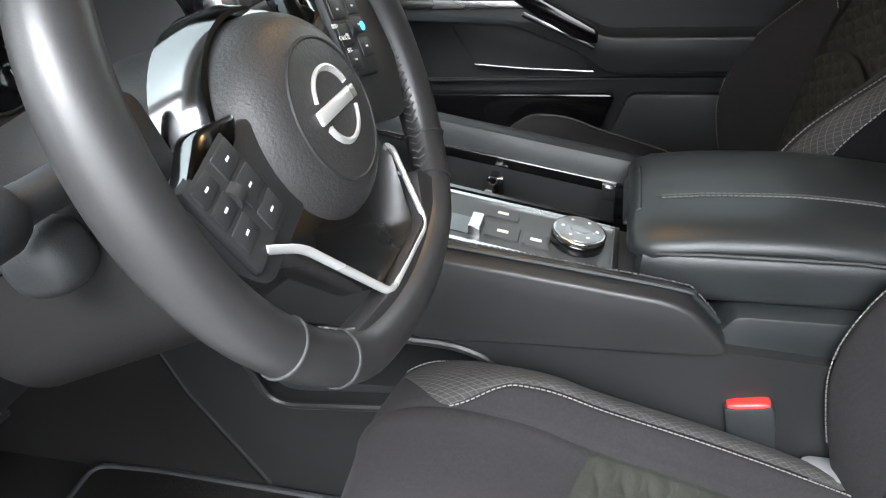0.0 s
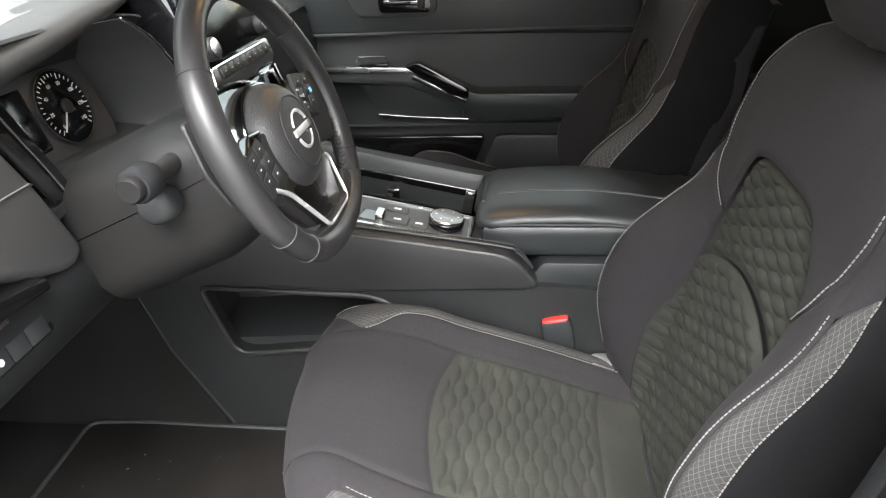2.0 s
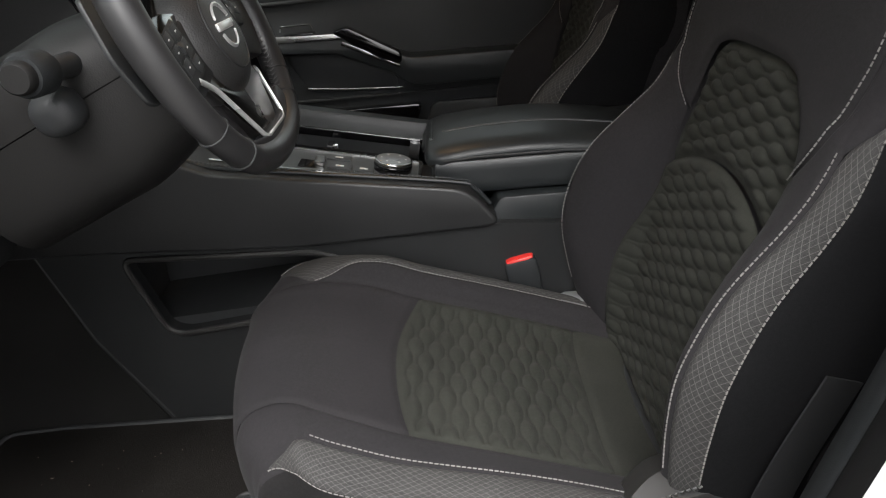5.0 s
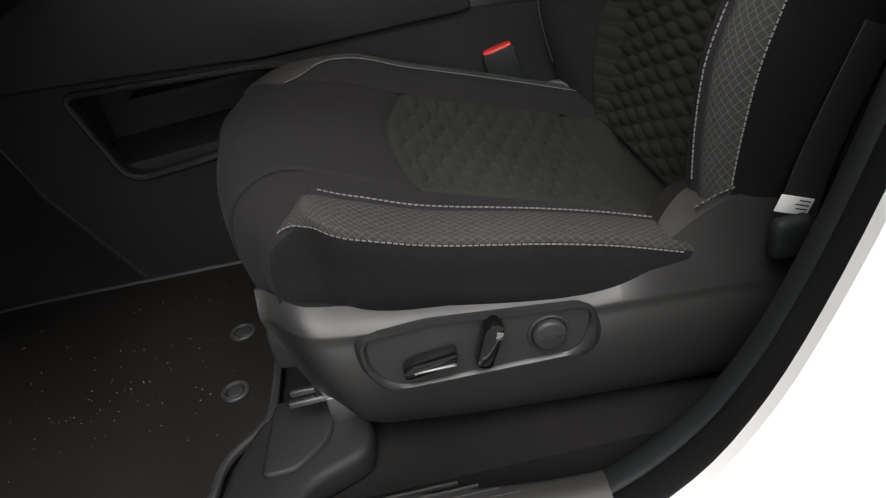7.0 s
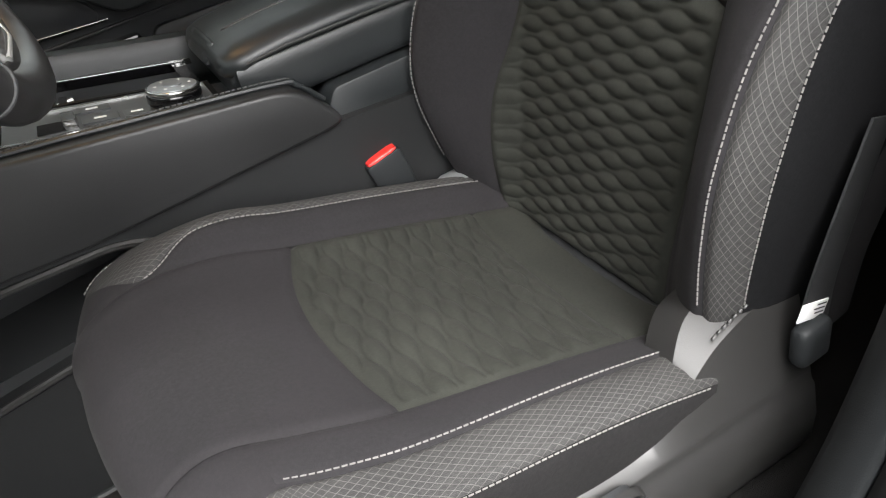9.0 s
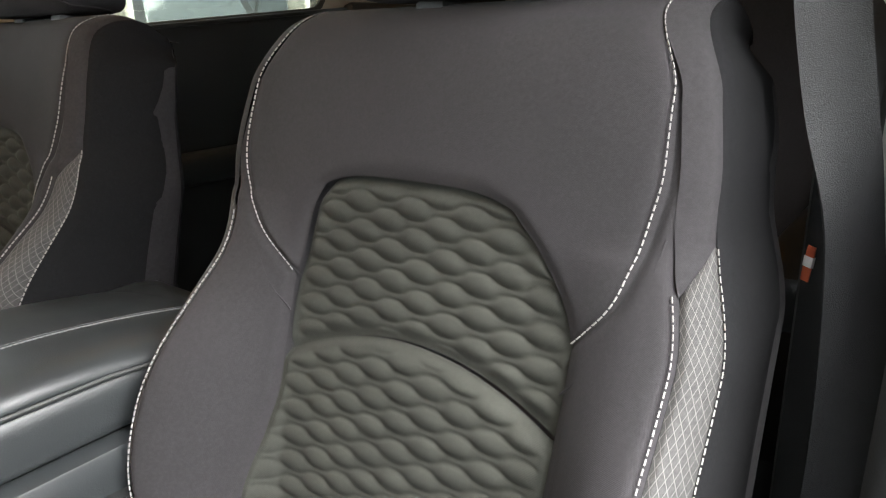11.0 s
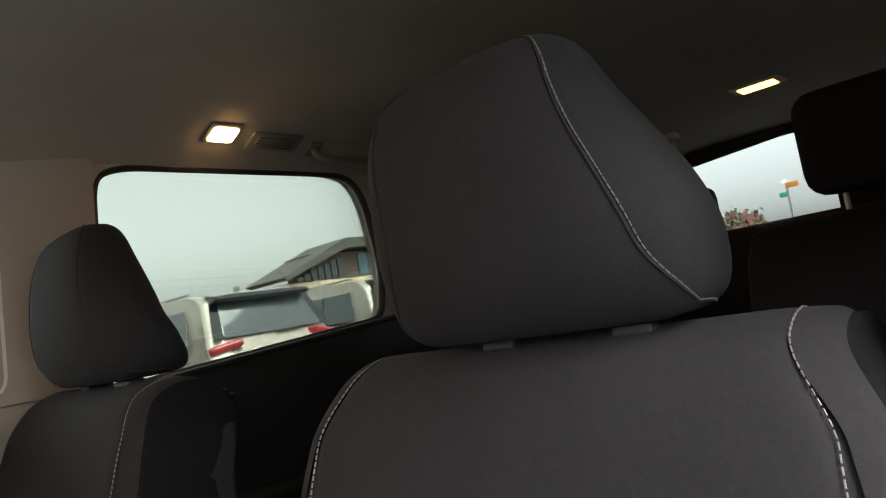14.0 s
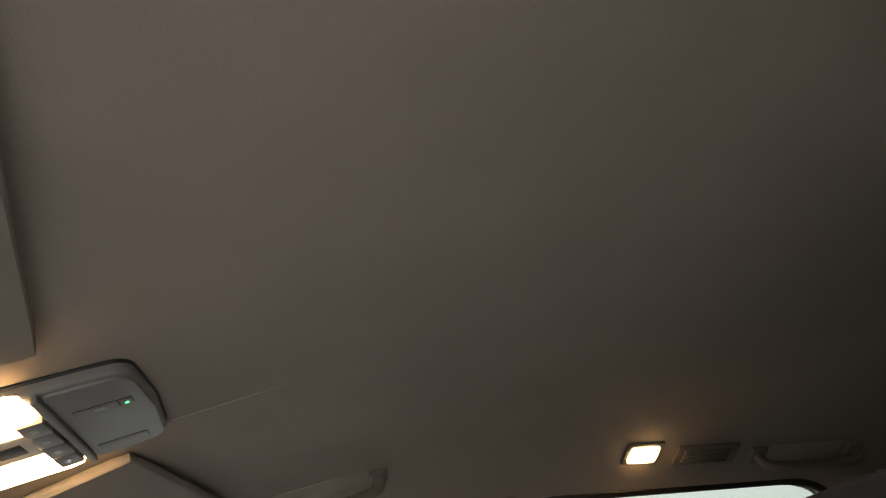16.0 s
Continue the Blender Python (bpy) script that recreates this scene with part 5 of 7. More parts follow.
# ---------------------------------------------------------------- belts and buckle
bk = thing("belt_buckle", "black seat belt buckle with a red release button", "buckle", (0.40, -0.165, 0.13))
bm_ = plane_frame((-0.040, 0.004, 0.165), (1, -0.05, 0.22), (-0.36, 0, 0.93))
part("housing", turned(prism(rounded_outline([(-0.026, -0.095), (0.020, -0.095), (0.027, -0.03), (0.027, 0.0), (-0.027, 0.0), (-0.027, -0.03)], 0.006), 2, -0.013, 0.018, 0.004), bm_), JAMB, bk, "black buckle housing")
part("release_button", turned(pillow((-0.0235, -0.012, -0.0095), (0.0235, 0.0045, 0.0165), 0.005, 4), bm_), RED, bk, "red release button")
part("stalk", turned(box((-0.014, -0.20, -0.006), (0.014, -0.09, 0.006), 0.003), bm_), RUBBER, bk)
stalk_bracket = part("bracket", box((0.022, -0.045, -0.01), (0.070, -0.004, 0.100), 0.012), PANEL, bk)


def ribbon(center, across, width, name, material, parent=None, thick=0.0022, label=""):
    """A strap along a line, with its width laid along the given directions."""
    c = smooth_curve(center, 40)
    a = smooth_curve(across, 40)
    a /= np.linalg.norm(a, axis=1)[:, None]
    bm = bmesh.new()
    rows = []
    for i, (p, s) in enumerate(zip(c, a)):
        t = c[min(i + 1, 40)] - c[max(i - 1, 0)]
        n = np.cross(t, s)
        n /= np.linalg.norm(n)
        row = []
        for f, g in ((-1, -1), (-0.5, -1.1), (0, -1.2), (0.5, -1.1), (1, -1), (1, 1), (0.5, 1), (0, 1), (-0.5, 1), (-1, 1)):
            row.append(bm.verts.new(Vector(p + s * width / 2 * f + n * thick / 2 * g)))
        rows.append(row)
    for x, y in zip(rows, rows[1:]):
        for k in range(10):
            bm.faces.new((x[k], x[(k + 1) % 10], y[(k + 1) % 10], y[k]))
    bm.faces.new(rows[0]), bm.faces.new(list(reversed(rows[-1])))
    return part(name, bm, material, parent, label)


belt = thing("seat_belt", "black woven seat belt hanging beside the middle pillar", "seat belt", (0.80, -0.66, 0.20))
B0 = np.array((-0.80, 0.66, -0.20))
ribbon(np.array([(0.735, -0.688, 0.872), (0.724, -0.676, 0.852), (0.72, -0.671, 0.803), (0.72, -0.686, 0.72), (0.72, -0.706, 0.632), (0.715, -0.720, 0.51), (0.70, -0.722, 0.39), (0.66, -0.715, 0.29)]) + B0, [(0.1, -1, 0.3), (0.1, -1, 0.2), (0.12, -1, 0), (0.3, -1, 0), (0.7, -0.7, 0), (0.3, -0.9, 0), (0.1, -1, 0), (0.1, -1, 0)], 0.046, "webbing", WEBBING, belt)
ribbon(np.array([(0.612, -0.674, 0.40), (0.582, -0.674, 0.32), (0.563, -0.674, 0.26), (0.553, -0.674, 0.205)]) + B0, [(0.9, 0.2, -0.4), (0.9, 0.15, -0.4), (0.9, 0.1, -0.35), (0.9, 0, -0.3)], 0.045, "webbing", WEBBING, belt)
part("belt_label", turned(box((-0.021, -0.009, 0), (0.019, 0.010, 0.0016), 0.0004), plane_frame(np.array((0.549, -0.6765, 0.232)) + B0, (0.92, 0.05, -0.38), (0.38, 0, 0.92))), WHITE, belt, "white printed belt label")
for k in range(3):
    part("label_bar", turned(box((0.002 - 0.003 * (k % 2), 0.006 - 0.0045 * k, 0.0016), (0.016, 0.0072 - 0.0045 * k, 0.0021), 0), plane_frame(np.array((0.549, -0.6765, 0.232)) + B0, (0.92, 0.05, -0.38), (0.38, 0, 0.92))), PLASTIC, belt)
part("anchor", turned(pillow((-0.020, -0.010, -0.024), (0.020, 0.010, 0.024), 0.008, 5), Matrix.Translation(np.array((0.546, -0.680, 0.198)) + B0)), JAMB, belt)
tongue = part("tongue", turned(pillow((-0.007, -0.034, -0.010), (0.007, 0.030, 0.010), 0.005, 5), Matrix.Translation(np.array((0.694, -0.722, 0.388)) + B0)), PLASTIC, belt, "black belt tongue")
part("tongue_loop", tube([(-0.112 + 0.004 * math.sin(w), -0.030 + 0.006 * math.cos(w), 0.188 + 0.011 * math.sin(w)) for w in np.linspace(0, 2 * math.pi, 25)[:-1]], 0.0035, 8, closed=True), SHIELD, tongue)
part("tongue_blade", turned(box((-0.002, -0.016, -0.046), (0.002, 0.014, -0.006), 0.001), Matrix.Translation(np.array((0.692, -0.722, 0.388)) + B0)), PLASTIC, tongue)
tag = tagged(part("warning_tag", turned(pillow((-0.0045, -0.001, -0.018), (0.0045, 0.001, 0.016), 0.001, 4), Matrix.Translation((0.832, -0.664, 0.568)) @ pose(0, 0, 0, 0, -6, 60)), surface("orange_tag", (0.62, 0.13, 0.06), 0.5, grain=300, bump=0.05)), "small orange tag on the rear belt behind the seat", "tag")
part("tag_band", turned(box((-0.0048, -0.0016, -0.004), (0.0048, 0.0016, 0.006), 0.0004), Matrix.Translation((0.832, -0.664, 0.568)) @ pose(0, 0, 0, 0, -6, 60)), WHITE, tag)

# ---------------------------------------------------------------- steering wheel and column
TH = radians(20)
WC = Vector((0.007, -0.410, 0.743))
WM = Matrix(((0, -math.sin(TH), math.cos(TH), WC.x), (1, 0, 0, WC.y), (0, math.cos(TH), math.sin(TH), WC.z), (0, 0, 0, 1)))
wheel = thing("steering_wheel", "black leather three-spoke steering wheel with silver trim", "steering wheel", WC)
WL = Matrix.Translation(-WC) @ WM


def rim_point(w, r=0.170):
    x, y = r * math.cos(w), r * math.sin(w)
    if y < -0.145:
        y = -0.145 + (y + 0.145) * 0.6
    return (x, y, 0.0)


def wheel_part(name, bm, material, parent=None, label=""):
    return part(name, turned(bm, WL), material, parent or wheel, label)


angs = np.linspace(0, 2 * math.pi, 121)[:-1]
rad = [0.0160 + 0.0022 * math.exp(-(((math.degrees(a) + 180) % 360 - 180 - 10) / 28) ** 2) + 0.0022 * math.exp(-((math.degrees(a) - 170) / 28) ** 2) for a in angs]
rim = wheel_part("rim", tube([rim_point(a) for a in angs], rad, 18, closed=True), WHEELSKIN, None, "black leather rim")
for deg in (146, 34, -34, -146, -130, -47):
    a = radians(deg)
    c, t = Vector(rim_point(a)), (Vector(rim_point(a + 0.02)) - Vector(rim_point(a - 0.02))).normalized()
    o = t.orthogonal().normalized()
    b = t.cross(o)
    wheel_part("rim_seam", tube([c + 0.0168 * (math.cos(w) * o + math.sin(w) * b) for w in np.linspace(0, 2 * math.pi, 25)[:-1]], 0.0011, 6, closed=True), RUBBER, rim)
for lo, hi in ((-50, 30), (150, 200), (225, 245)):
    bm = bmesh.new()
    for deg in np.arange(lo, hi, 2.4):
        for sgn in (1, -1):
            a, b = radians(deg), radians(deg + 1.2)
            p0, p1 = Vector(rim_point(a, 0.1532)), Vector(rim_point(b, 0.1540))
            p0.z, p1.z = 0.0, 0.0055 * sgn
            tube([p0, p1], 0.0009, 5, bm=bm)
    wheel_part("lacing", bm, DARKTHREAD, rim)
prof = [(0.0, 0.038), (0.03, 0.0375), (0.048, 0.0355), (0.060, 0.030), (0.069, 0.020), (0.074, 0.004), (0.074, -0.022), (0.060, -0.035)]
prof = smooth_curve(prof, 28) - np.array((0, 0.018))
bm = bmesh.new()
rings = []
for r_, z_ in prof[1:]:
    rings.append([bm.verts.new((r_ * math.cos(w) - 0.006, r_ * math.sin(w) * 0.96 - 0.018, z_)) for w in np.linspace(0, 2 * math.pi, 49)[:-1]])
tip = bm.verts.new((-0.006, -0.018, prof[0][1]))
for a, b in zip(rings, rings[1:]):
    for k in range(48):
        bm.faces.new((a[k], b[k], b[(k + 1) % 48], a[(k + 1) % 48]))
for k in range(48):
    bm.faces.new((tip, rings[0][k], rings[0][(k + 1) % 48]))
HUBSKIN = surface("hub_grain", (0.032, 0.0315, 0.0315), 0.45, grain=420, bump=0.5, mottle=0.1, distance=0.0012)
hub = wheel_part("airbag_cover", bm, HUBSKIN, None, "round grained airbag cover")
wheel_part("cover_groove", tube([(0.047 * math.cos(w) - 0.006, 0.047 * 0.96 * math.sin(w) - 0.018, 0.0179) for w in np.linspace(0, 2 * math.pi, 61)[:-1]], 0.0012, 6, closed=True), RUBBER, hub)
for lo, hi in ((20, 160), (200, 340)):
    ws_ = np.radians(np.linspace(lo, hi, 24))
    wheel_part("emblem_arc", tube([(0.0235 * math.cos(w) - 0.006, 0.0235 * math.sin(w) - 0.016, 0.0202) for w in ws_], [0.0026] * 24, 8, squash=0.6), EMBLEM, hub)
wheel_part("emblem_bar", box((-0.034, -0.0205, 0.0185), (0.022, -0.0115, 0.0225), 0.0015), EMBLEM, hub)
for sgn in (-1, 1):
    # side spoke with a switch pad
    sp = [(sgn * 0.050, 0.022), (sgn * 0.105, 0.034), (sgn * 0.155, 0.030), (sgn * 0.160, -0.020), (sgn * 0.125, -0.068), (sgn * 0.050, -0.050)] if sgn > 0 else [(-0.050, 0.004), (-0.095, 0.012), (-0.148, -0.006), (-0.158, -0.030), (-0.125, -0.070), (-0.050, -0.050)]
    if sgn < 0:
        sp = sp[::-1]
    spoke = wheel_part("spoke", prism(rounded_outline(sp, 0.012), 2, -0.020, 0.003, 0.004), RUBBER)
    if sgn < 0:
        wheel_part("gloss_strip", prism(rounded_outline([(-0.083, 0.014), (-0.118, 0.018), (-0.148, -0.004), (-0.137, -0.020), (-0.090, 0.004)], 0.005), 2, -0.006, 0.0075, 0.002), CHROME, spoke, "smoked gloss strip")
    padm = (Matrix.Translation((-0.117, -0.022, 0.004)) @ Matrix.Rotation(radians(16), 4, "Z")) if sgn < 0 else (Matrix.Translation((0.086, 0.009, 0.004)) @ Matrix.Rotation(radians(-12), 4, "Z"))
    wheel_part("switch_pad", turned(box((-0.025, -0.030, -0.004), (0.025, 0.030, 0.0040), 0.0035), padm), RUBBER, spoke)
    for cx, cy, w, h in ((0.012, 0.018, 0.020, 0.014), (0.012, 0.000, 0.020, 0.016), (0.012, -0.018, 0.020, 0.014), (-0.013, 0.020, 0.018, 0.012), (-0.013, 0.006, 0.018, 0.012), (-0.013, -0.010, 0.018, 0.014)):
        wheel_part("switch", turned(box((-sgn * cx - w / 2, cy - h / 2, 0.0030), (-sgn * cx + w / 2, cy + h / 2, 0.0051), 0.0012), padm), PLASTIC, spoke)
        wheel_part("switch_mark", turned(box((-sgn * cx - 0.0018, cy - 0.0007, 0.0049), (-sgn * cx + 0.0018, cy + 0.0007, 0.0053), 0), padm), WHITE, spoke)
    wheel_part("roller", turned(tube([(-0.004, 0, 0), (0.004, 0, 0)], 0.007, 16), padm @ Matrix.Translation((0, 0.004, 0.001))), RUBBER, spoke)
    cheek = [(sgn * 0.068, 0.060), (sgn * 0.088, 0.066), (sgn * 0.100, 0.020), (sgn * 0.092, -0.030), (sgn * 0.075, -0.020)]
    if sgn < 0:
        cheek = cheek[::-1]
    if sgn > 0:
        wheel_part("spoke_cheek", prism(rounded_outline(cheek, 0.008), 2, -0.035, -0.010, 0.004), CHROME, spoke)
    paddle = [(sgn * 0.085, 0.045), (sgn * 0.140, 0.060), (sgn * 0.150, 0.00), (sgn * 0.135, -0.050), (sgn * 0.110, -0.055), (sgn * 0.085, -0.01)]
    if sgn < 0:
        paddle = paddle[::-1]
    wheel_part("shift_paddle", prism(rounded_outline(paddle, 0.01), 2, -0.046, -0.040, 0.002), PLASTIC)
# blue lit button and plus sign
wheel_part("assist_button", disc((0.104, 0.010, 0.0088), (0, 0, 1), 0.0034, 0.0012, 0.0003, 16), glowing("blue_button", (0.05, 0.25, 0.55), 0.5), None, "blue assist button")
for text, x, y in (("RES+", 0.062, 0.0205), ("CANCEL", 0.068, 0.0105), ("SET-", 0.067, 0.0015)):
    lettering(text, 0.0044, WL @ Matrix.Translation((x, y, 0.0095)) @ Matrix.Rotation(radians(-12), 4, "Z"), WHITE, wheel, "switch_lettering", 0.0002)
# gloss bands round the back of the airbag cover
for lo, hi in ((75, 212), (-32, 60)):
    ws_ = np.radians(np.linspace(lo, hi, 26))
    bm = bmesh.new()
    rings = []
    for w in ws_:
        c_, s_ = math.cos(w), math.sin(w)
        rings.append([bm.verts.new((r_ * c_ - 0.006, r_ * s_ - 0.018, z_)) for r_, z_ in ((0.074, -0.014), (0.077, -0.015), (0.083, -0.028), (0.085, -0.048), (0.070, -0.048))])
    for a, b in zip(rings, rings[1:]):
        for k in range(5):
            bm.faces.new((a[k], a[(k + 1) % 5], b[(k + 1) % 5], b[k]))
    bm.faces.new(rings[0]), bm.faces.new(list(reversed(rings[-1])))
    wheel_part("gloss_band", bm, CHROME, None, "smoked gloss band behind the airbag cover")
# lower spoke: dark panel framed by a silver band
low = [(-0.108, -0.052), (-0.036, -0.134), (0.052, -0.134), (0.074, -0.075), (0.050, -0.045), (-0.060, -0.045)]
wheel_part("lower_spoke", prism(rounded_outline(low, 0.010), 2, -0.030, 0.001, 0.004), DARKMETAL, None, "dark satin lower spoke")
wheel_part("lower_neck", prism(rounded_outline([(-0.10, -0.125), (-0.035, -0.137), (0.055, -0.132), (0.085, -0.10), (0.11, -0.125), (0.06, -0.158), (-0.06, -0.158)], 0.01), 2, -0.012, 0.008, 0.005), WHEELSKIN)
frame_line = np.array(rounded_outline([(-0.130, -0.044), (-0.112, -0.054), (-0.092, -0.066), (-0.034, -0.139), (0.056, -0.138), (0.078, -0.078), (0.050, -0.060)], 0.010, 6)[7:-7])
frame_line = np.array([(p[0], p[1], 0.0065 - 0.006 * float(smoothstep(-0.118, -0.085, p[1])) * (p[0] > 0)) for p in frame_line])
wheel_part("silver_frame", tube(frame_line, 0.0029, 10, squash=0.8), EMBLEM, None, "satin silver spoke trim")

column = thing("steering_column", "grained plastic steering column shroud with control stalks", "steering column", WC)


def col(u, w, rx, ry, z0, z1):
    z = z0 + (z1 - z0) * u
    k = 1 - 0.18 * smoothstep(0.6, 1.0, u)
    e = 2 / 2.8
    cx = rx * k * math.copysign(abs(math.cos(w)) ** e, math.cos(w))
    cy = ry * k * math.copysign(abs(math.sin(w)) ** e, math.sin(w))
    return WL @ Vector((cx, cy - 0.012 - 0.015 * (1 - u), z))


for name, lo, hi in (("upper_shroud", 0.0003, 0.9997), ("lower_shroud", 1.0003, 1.9997)):
    me = thick_sheet(lambda u, v: col(u, math.pi * (lo + (hi - lo) * v), 0.097, 0.078 if lo < 1 else 0.117, -0.30, -0.046), 16, 24, (0, 0, 0.002 if lo < 1 else -0.002), name)
    part(name, me, PLASTIC_WARM, column)
part("shroud_face", turned(disc((0, -0.025, -0.056), (0, 0, 1), 0.074, 0.006, 0.002, 36), WL), PLASTIC, column)
stalk = part("light_stalk", turned(tube([(-0.07, 0.016, -0.086), (-0.12, 0.018, -0.083), (-0.155, 0.020, -0.080)], [0.013, 0.012, 0.013], 16), WL @ Matrix.Translation((0, 0, -0.028))), PLASTIC, column, "black light stalk")
part("stalk_knob", turned(tube([(-0.140, 0.020, -0.080), (-0.148, 0.020, -0.080), (-0.172, 0.021, -0.079), (-0.178, 0.021, -0.079)], [0.017, 0.0205, 0.0205, 0.0180], 28), WL @ Matrix.Translation((0, 0, -0.028))), JAMB, stalk)
part("stalk_end", turned(tube([(-0.177, 0.021, -0.079), (-0.186, 0.021, -0.079), (-0.189, 0.021, -0.079)], [0.0150, 0.0150, 0.0125], 24), WL @ Matrix.Translation((0, 0, -0.028))), PLASTIC_WARM, stalk)
part("stalk_boot", turned(pillow((-0.135, -0.040, -0.135), (-0.090, 0.006, -0.085), 0.020, 6), WL @ Matrix.Translation((0, 0, -0.028))), PLASTIC, stalk)
part("wiper_stalk", turned(tube([(0.07, -0.012, -0.086), (0.15, -0.008, -0.083), (0.19, -0.006, -0.08)], [0.013, 0.012, 0.018], 16), WL), PLASTIC, column)

# ---------------------------------------------------------------- dashboard
dash = thing("dashboard", "black grained dashboard with a hooded instrument cluster", "dashboard", (-0.5, 0, 0.4))
D0 = Matrix.Translation((0.5, 0, -0.4))


def dpart(name, data, material, parent=None, label=""):
    if isinstance(data, bpy.types.Mesh):
        data.transform(D0)
    else:
        turned(data, D0)
    return part(name, data, material, parent or dash, label)


# main body: a rounded section drawn across the car, stepped back behind the cluster
full = rounded_outline([(-0.95, 0.50), (-0.95, 0.80), (-0.60, 0.862), (-0.42, 0.855), (-0.315, 0.80), (-0.285, 0.72), (-0.270, 0.63), (-0.30, 0.56), (-0.42, 0.50)], 0.03, 5)
low_ = rounded_outline([(-0.95, 0.50), (-0.95, 0.66), (-0.50, 0.665), (-0.30, 0.66), (-0.262, 0.64), (-0.262, 0.60), (-0.30, 0.56), (-0.42, 0.50)], 0.02, 5)
dpart("passenger_pad", prism(full, 1, 0.145, 0.70, 0.004), LEATHER)
dpart("driver_base", prism(low_, 1, -0.66, -0.14, 0.004), TUNNEL)
dpart("top_pad", thick_sheet(lambda u, v: (-0.97 + 0.47 * u, -0.76 + 1.52 * v, 0.815 + 0.065 * math.sin(u * 1.5) - 0.05 * (2 * v - 1) ** 4), 12, 40, (0, 0, -0.02), "top_pad"), DASHTOP_GLARE, label="soft grained dash top, paled for windscreen glare")


# hood over the cluster: a long blade whose lip grows towards a pointed end
HOOD_Z = curve_of([-0.74, -0.65, -0.553, -0.454, -0.30, -0.18, -0.115, -0.05], [0.806, 0.818, 0.832, 0.844, 0.864, 0.879, 0.882, 0.868])
HOOD_LIP = curve_of([-0.74, -0.60, -0.50, -0.35, -0.20, -0.10, -0.05], [0.038, 0.040, 0.041, 0.039, 0.034, 0.018, 0.004])


def hood_at(y):
    back = 0.045 * float(smoothstep(-0.14, -0.05, y)) - 0.03 * float(smoothstep(-0.50, -0.72, y))
    return float(HOOD_Z(y)), float(HOOD_LIP(y)), back


BLADE = ((-0.405, 0.008), (-0.365, 0.004), (-0.332, -0.001), (-0.324, -0.25), (-0.321, -0.6), (-0.326, -1.0), (-0.345, -1.02), (-0.44, -0.5), (-0.46, 0.002))


def hood(u, v):
    """The blade's section: a flat top, a rounded lip and an underside."""
    y = -0.72 + 0.668 * v
    z, lip, back = hood_at(y)
    x, dz = BLADE[int(round(u * 8))]
    return (x - back, y, z + (dz if dz > -0.2 else dz * lip))


def hood_top(u, v):
    """The skin from the blade back up to the dash top."""
    y = -0.72 + 0.672 * v
    z, lip, back = hood_at(y)
    pad = 0.8845 - 0.05 * (2 * (y + 0.76) / 1.52 - 1) ** 4
    x = -0.376 - back + (-0.132 + back) * u
    return (x, y, z + 0.0045 + (pad - z - 0.0045) * float(smoothstep(-0.15, 1.0, u)))


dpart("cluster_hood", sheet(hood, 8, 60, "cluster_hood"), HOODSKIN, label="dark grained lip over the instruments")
# paler than the lip because its colour holds the sky glare
dpart("hood_top", thick_sheet(hood_top, 14, 60, (0, 0, -0.006), "hood_top"), DASHTOP_GLARE, label="soft dash top over the instruments, paled for windscreen glare")
RECESS = smooth_curve([(-0.29, -0.225, 0.846), (-0.29, -0.205, 0.836), (-0.29, -0.148, 0.801), (-0.288, -0.112, 0.762), (-0.285, -0.091, 0.728), (-0.28, -0.080, 0.684), (-0.27, -0.078, 0.655)], 30)
dpart("recess_wall", thick_sheet(lambda u, v: (RECESS[round(30 * u)][0] - 0.125 * v, RECESS[round(30 * u)][1] - 0.075 * v, RECESS[round(30 * u)][2] - 0.012 * v), 30, 6, (-0.002, 0.004, 0), "recess_wall"), CLUSTER)
dpart("recess_chrome", tube(RECESS + (0.003, 0.002, 0.001), 0.0018, 6), CHROME)


def under(u, v):
    y = -0.60 + 0.50 * v
    return (-0.44 + 0.115 * (1 - u) ** 1.5, y, 0.715 + 0.135 * (1 - u) - 0.02 * abs(2 * v - 1) ** 3)


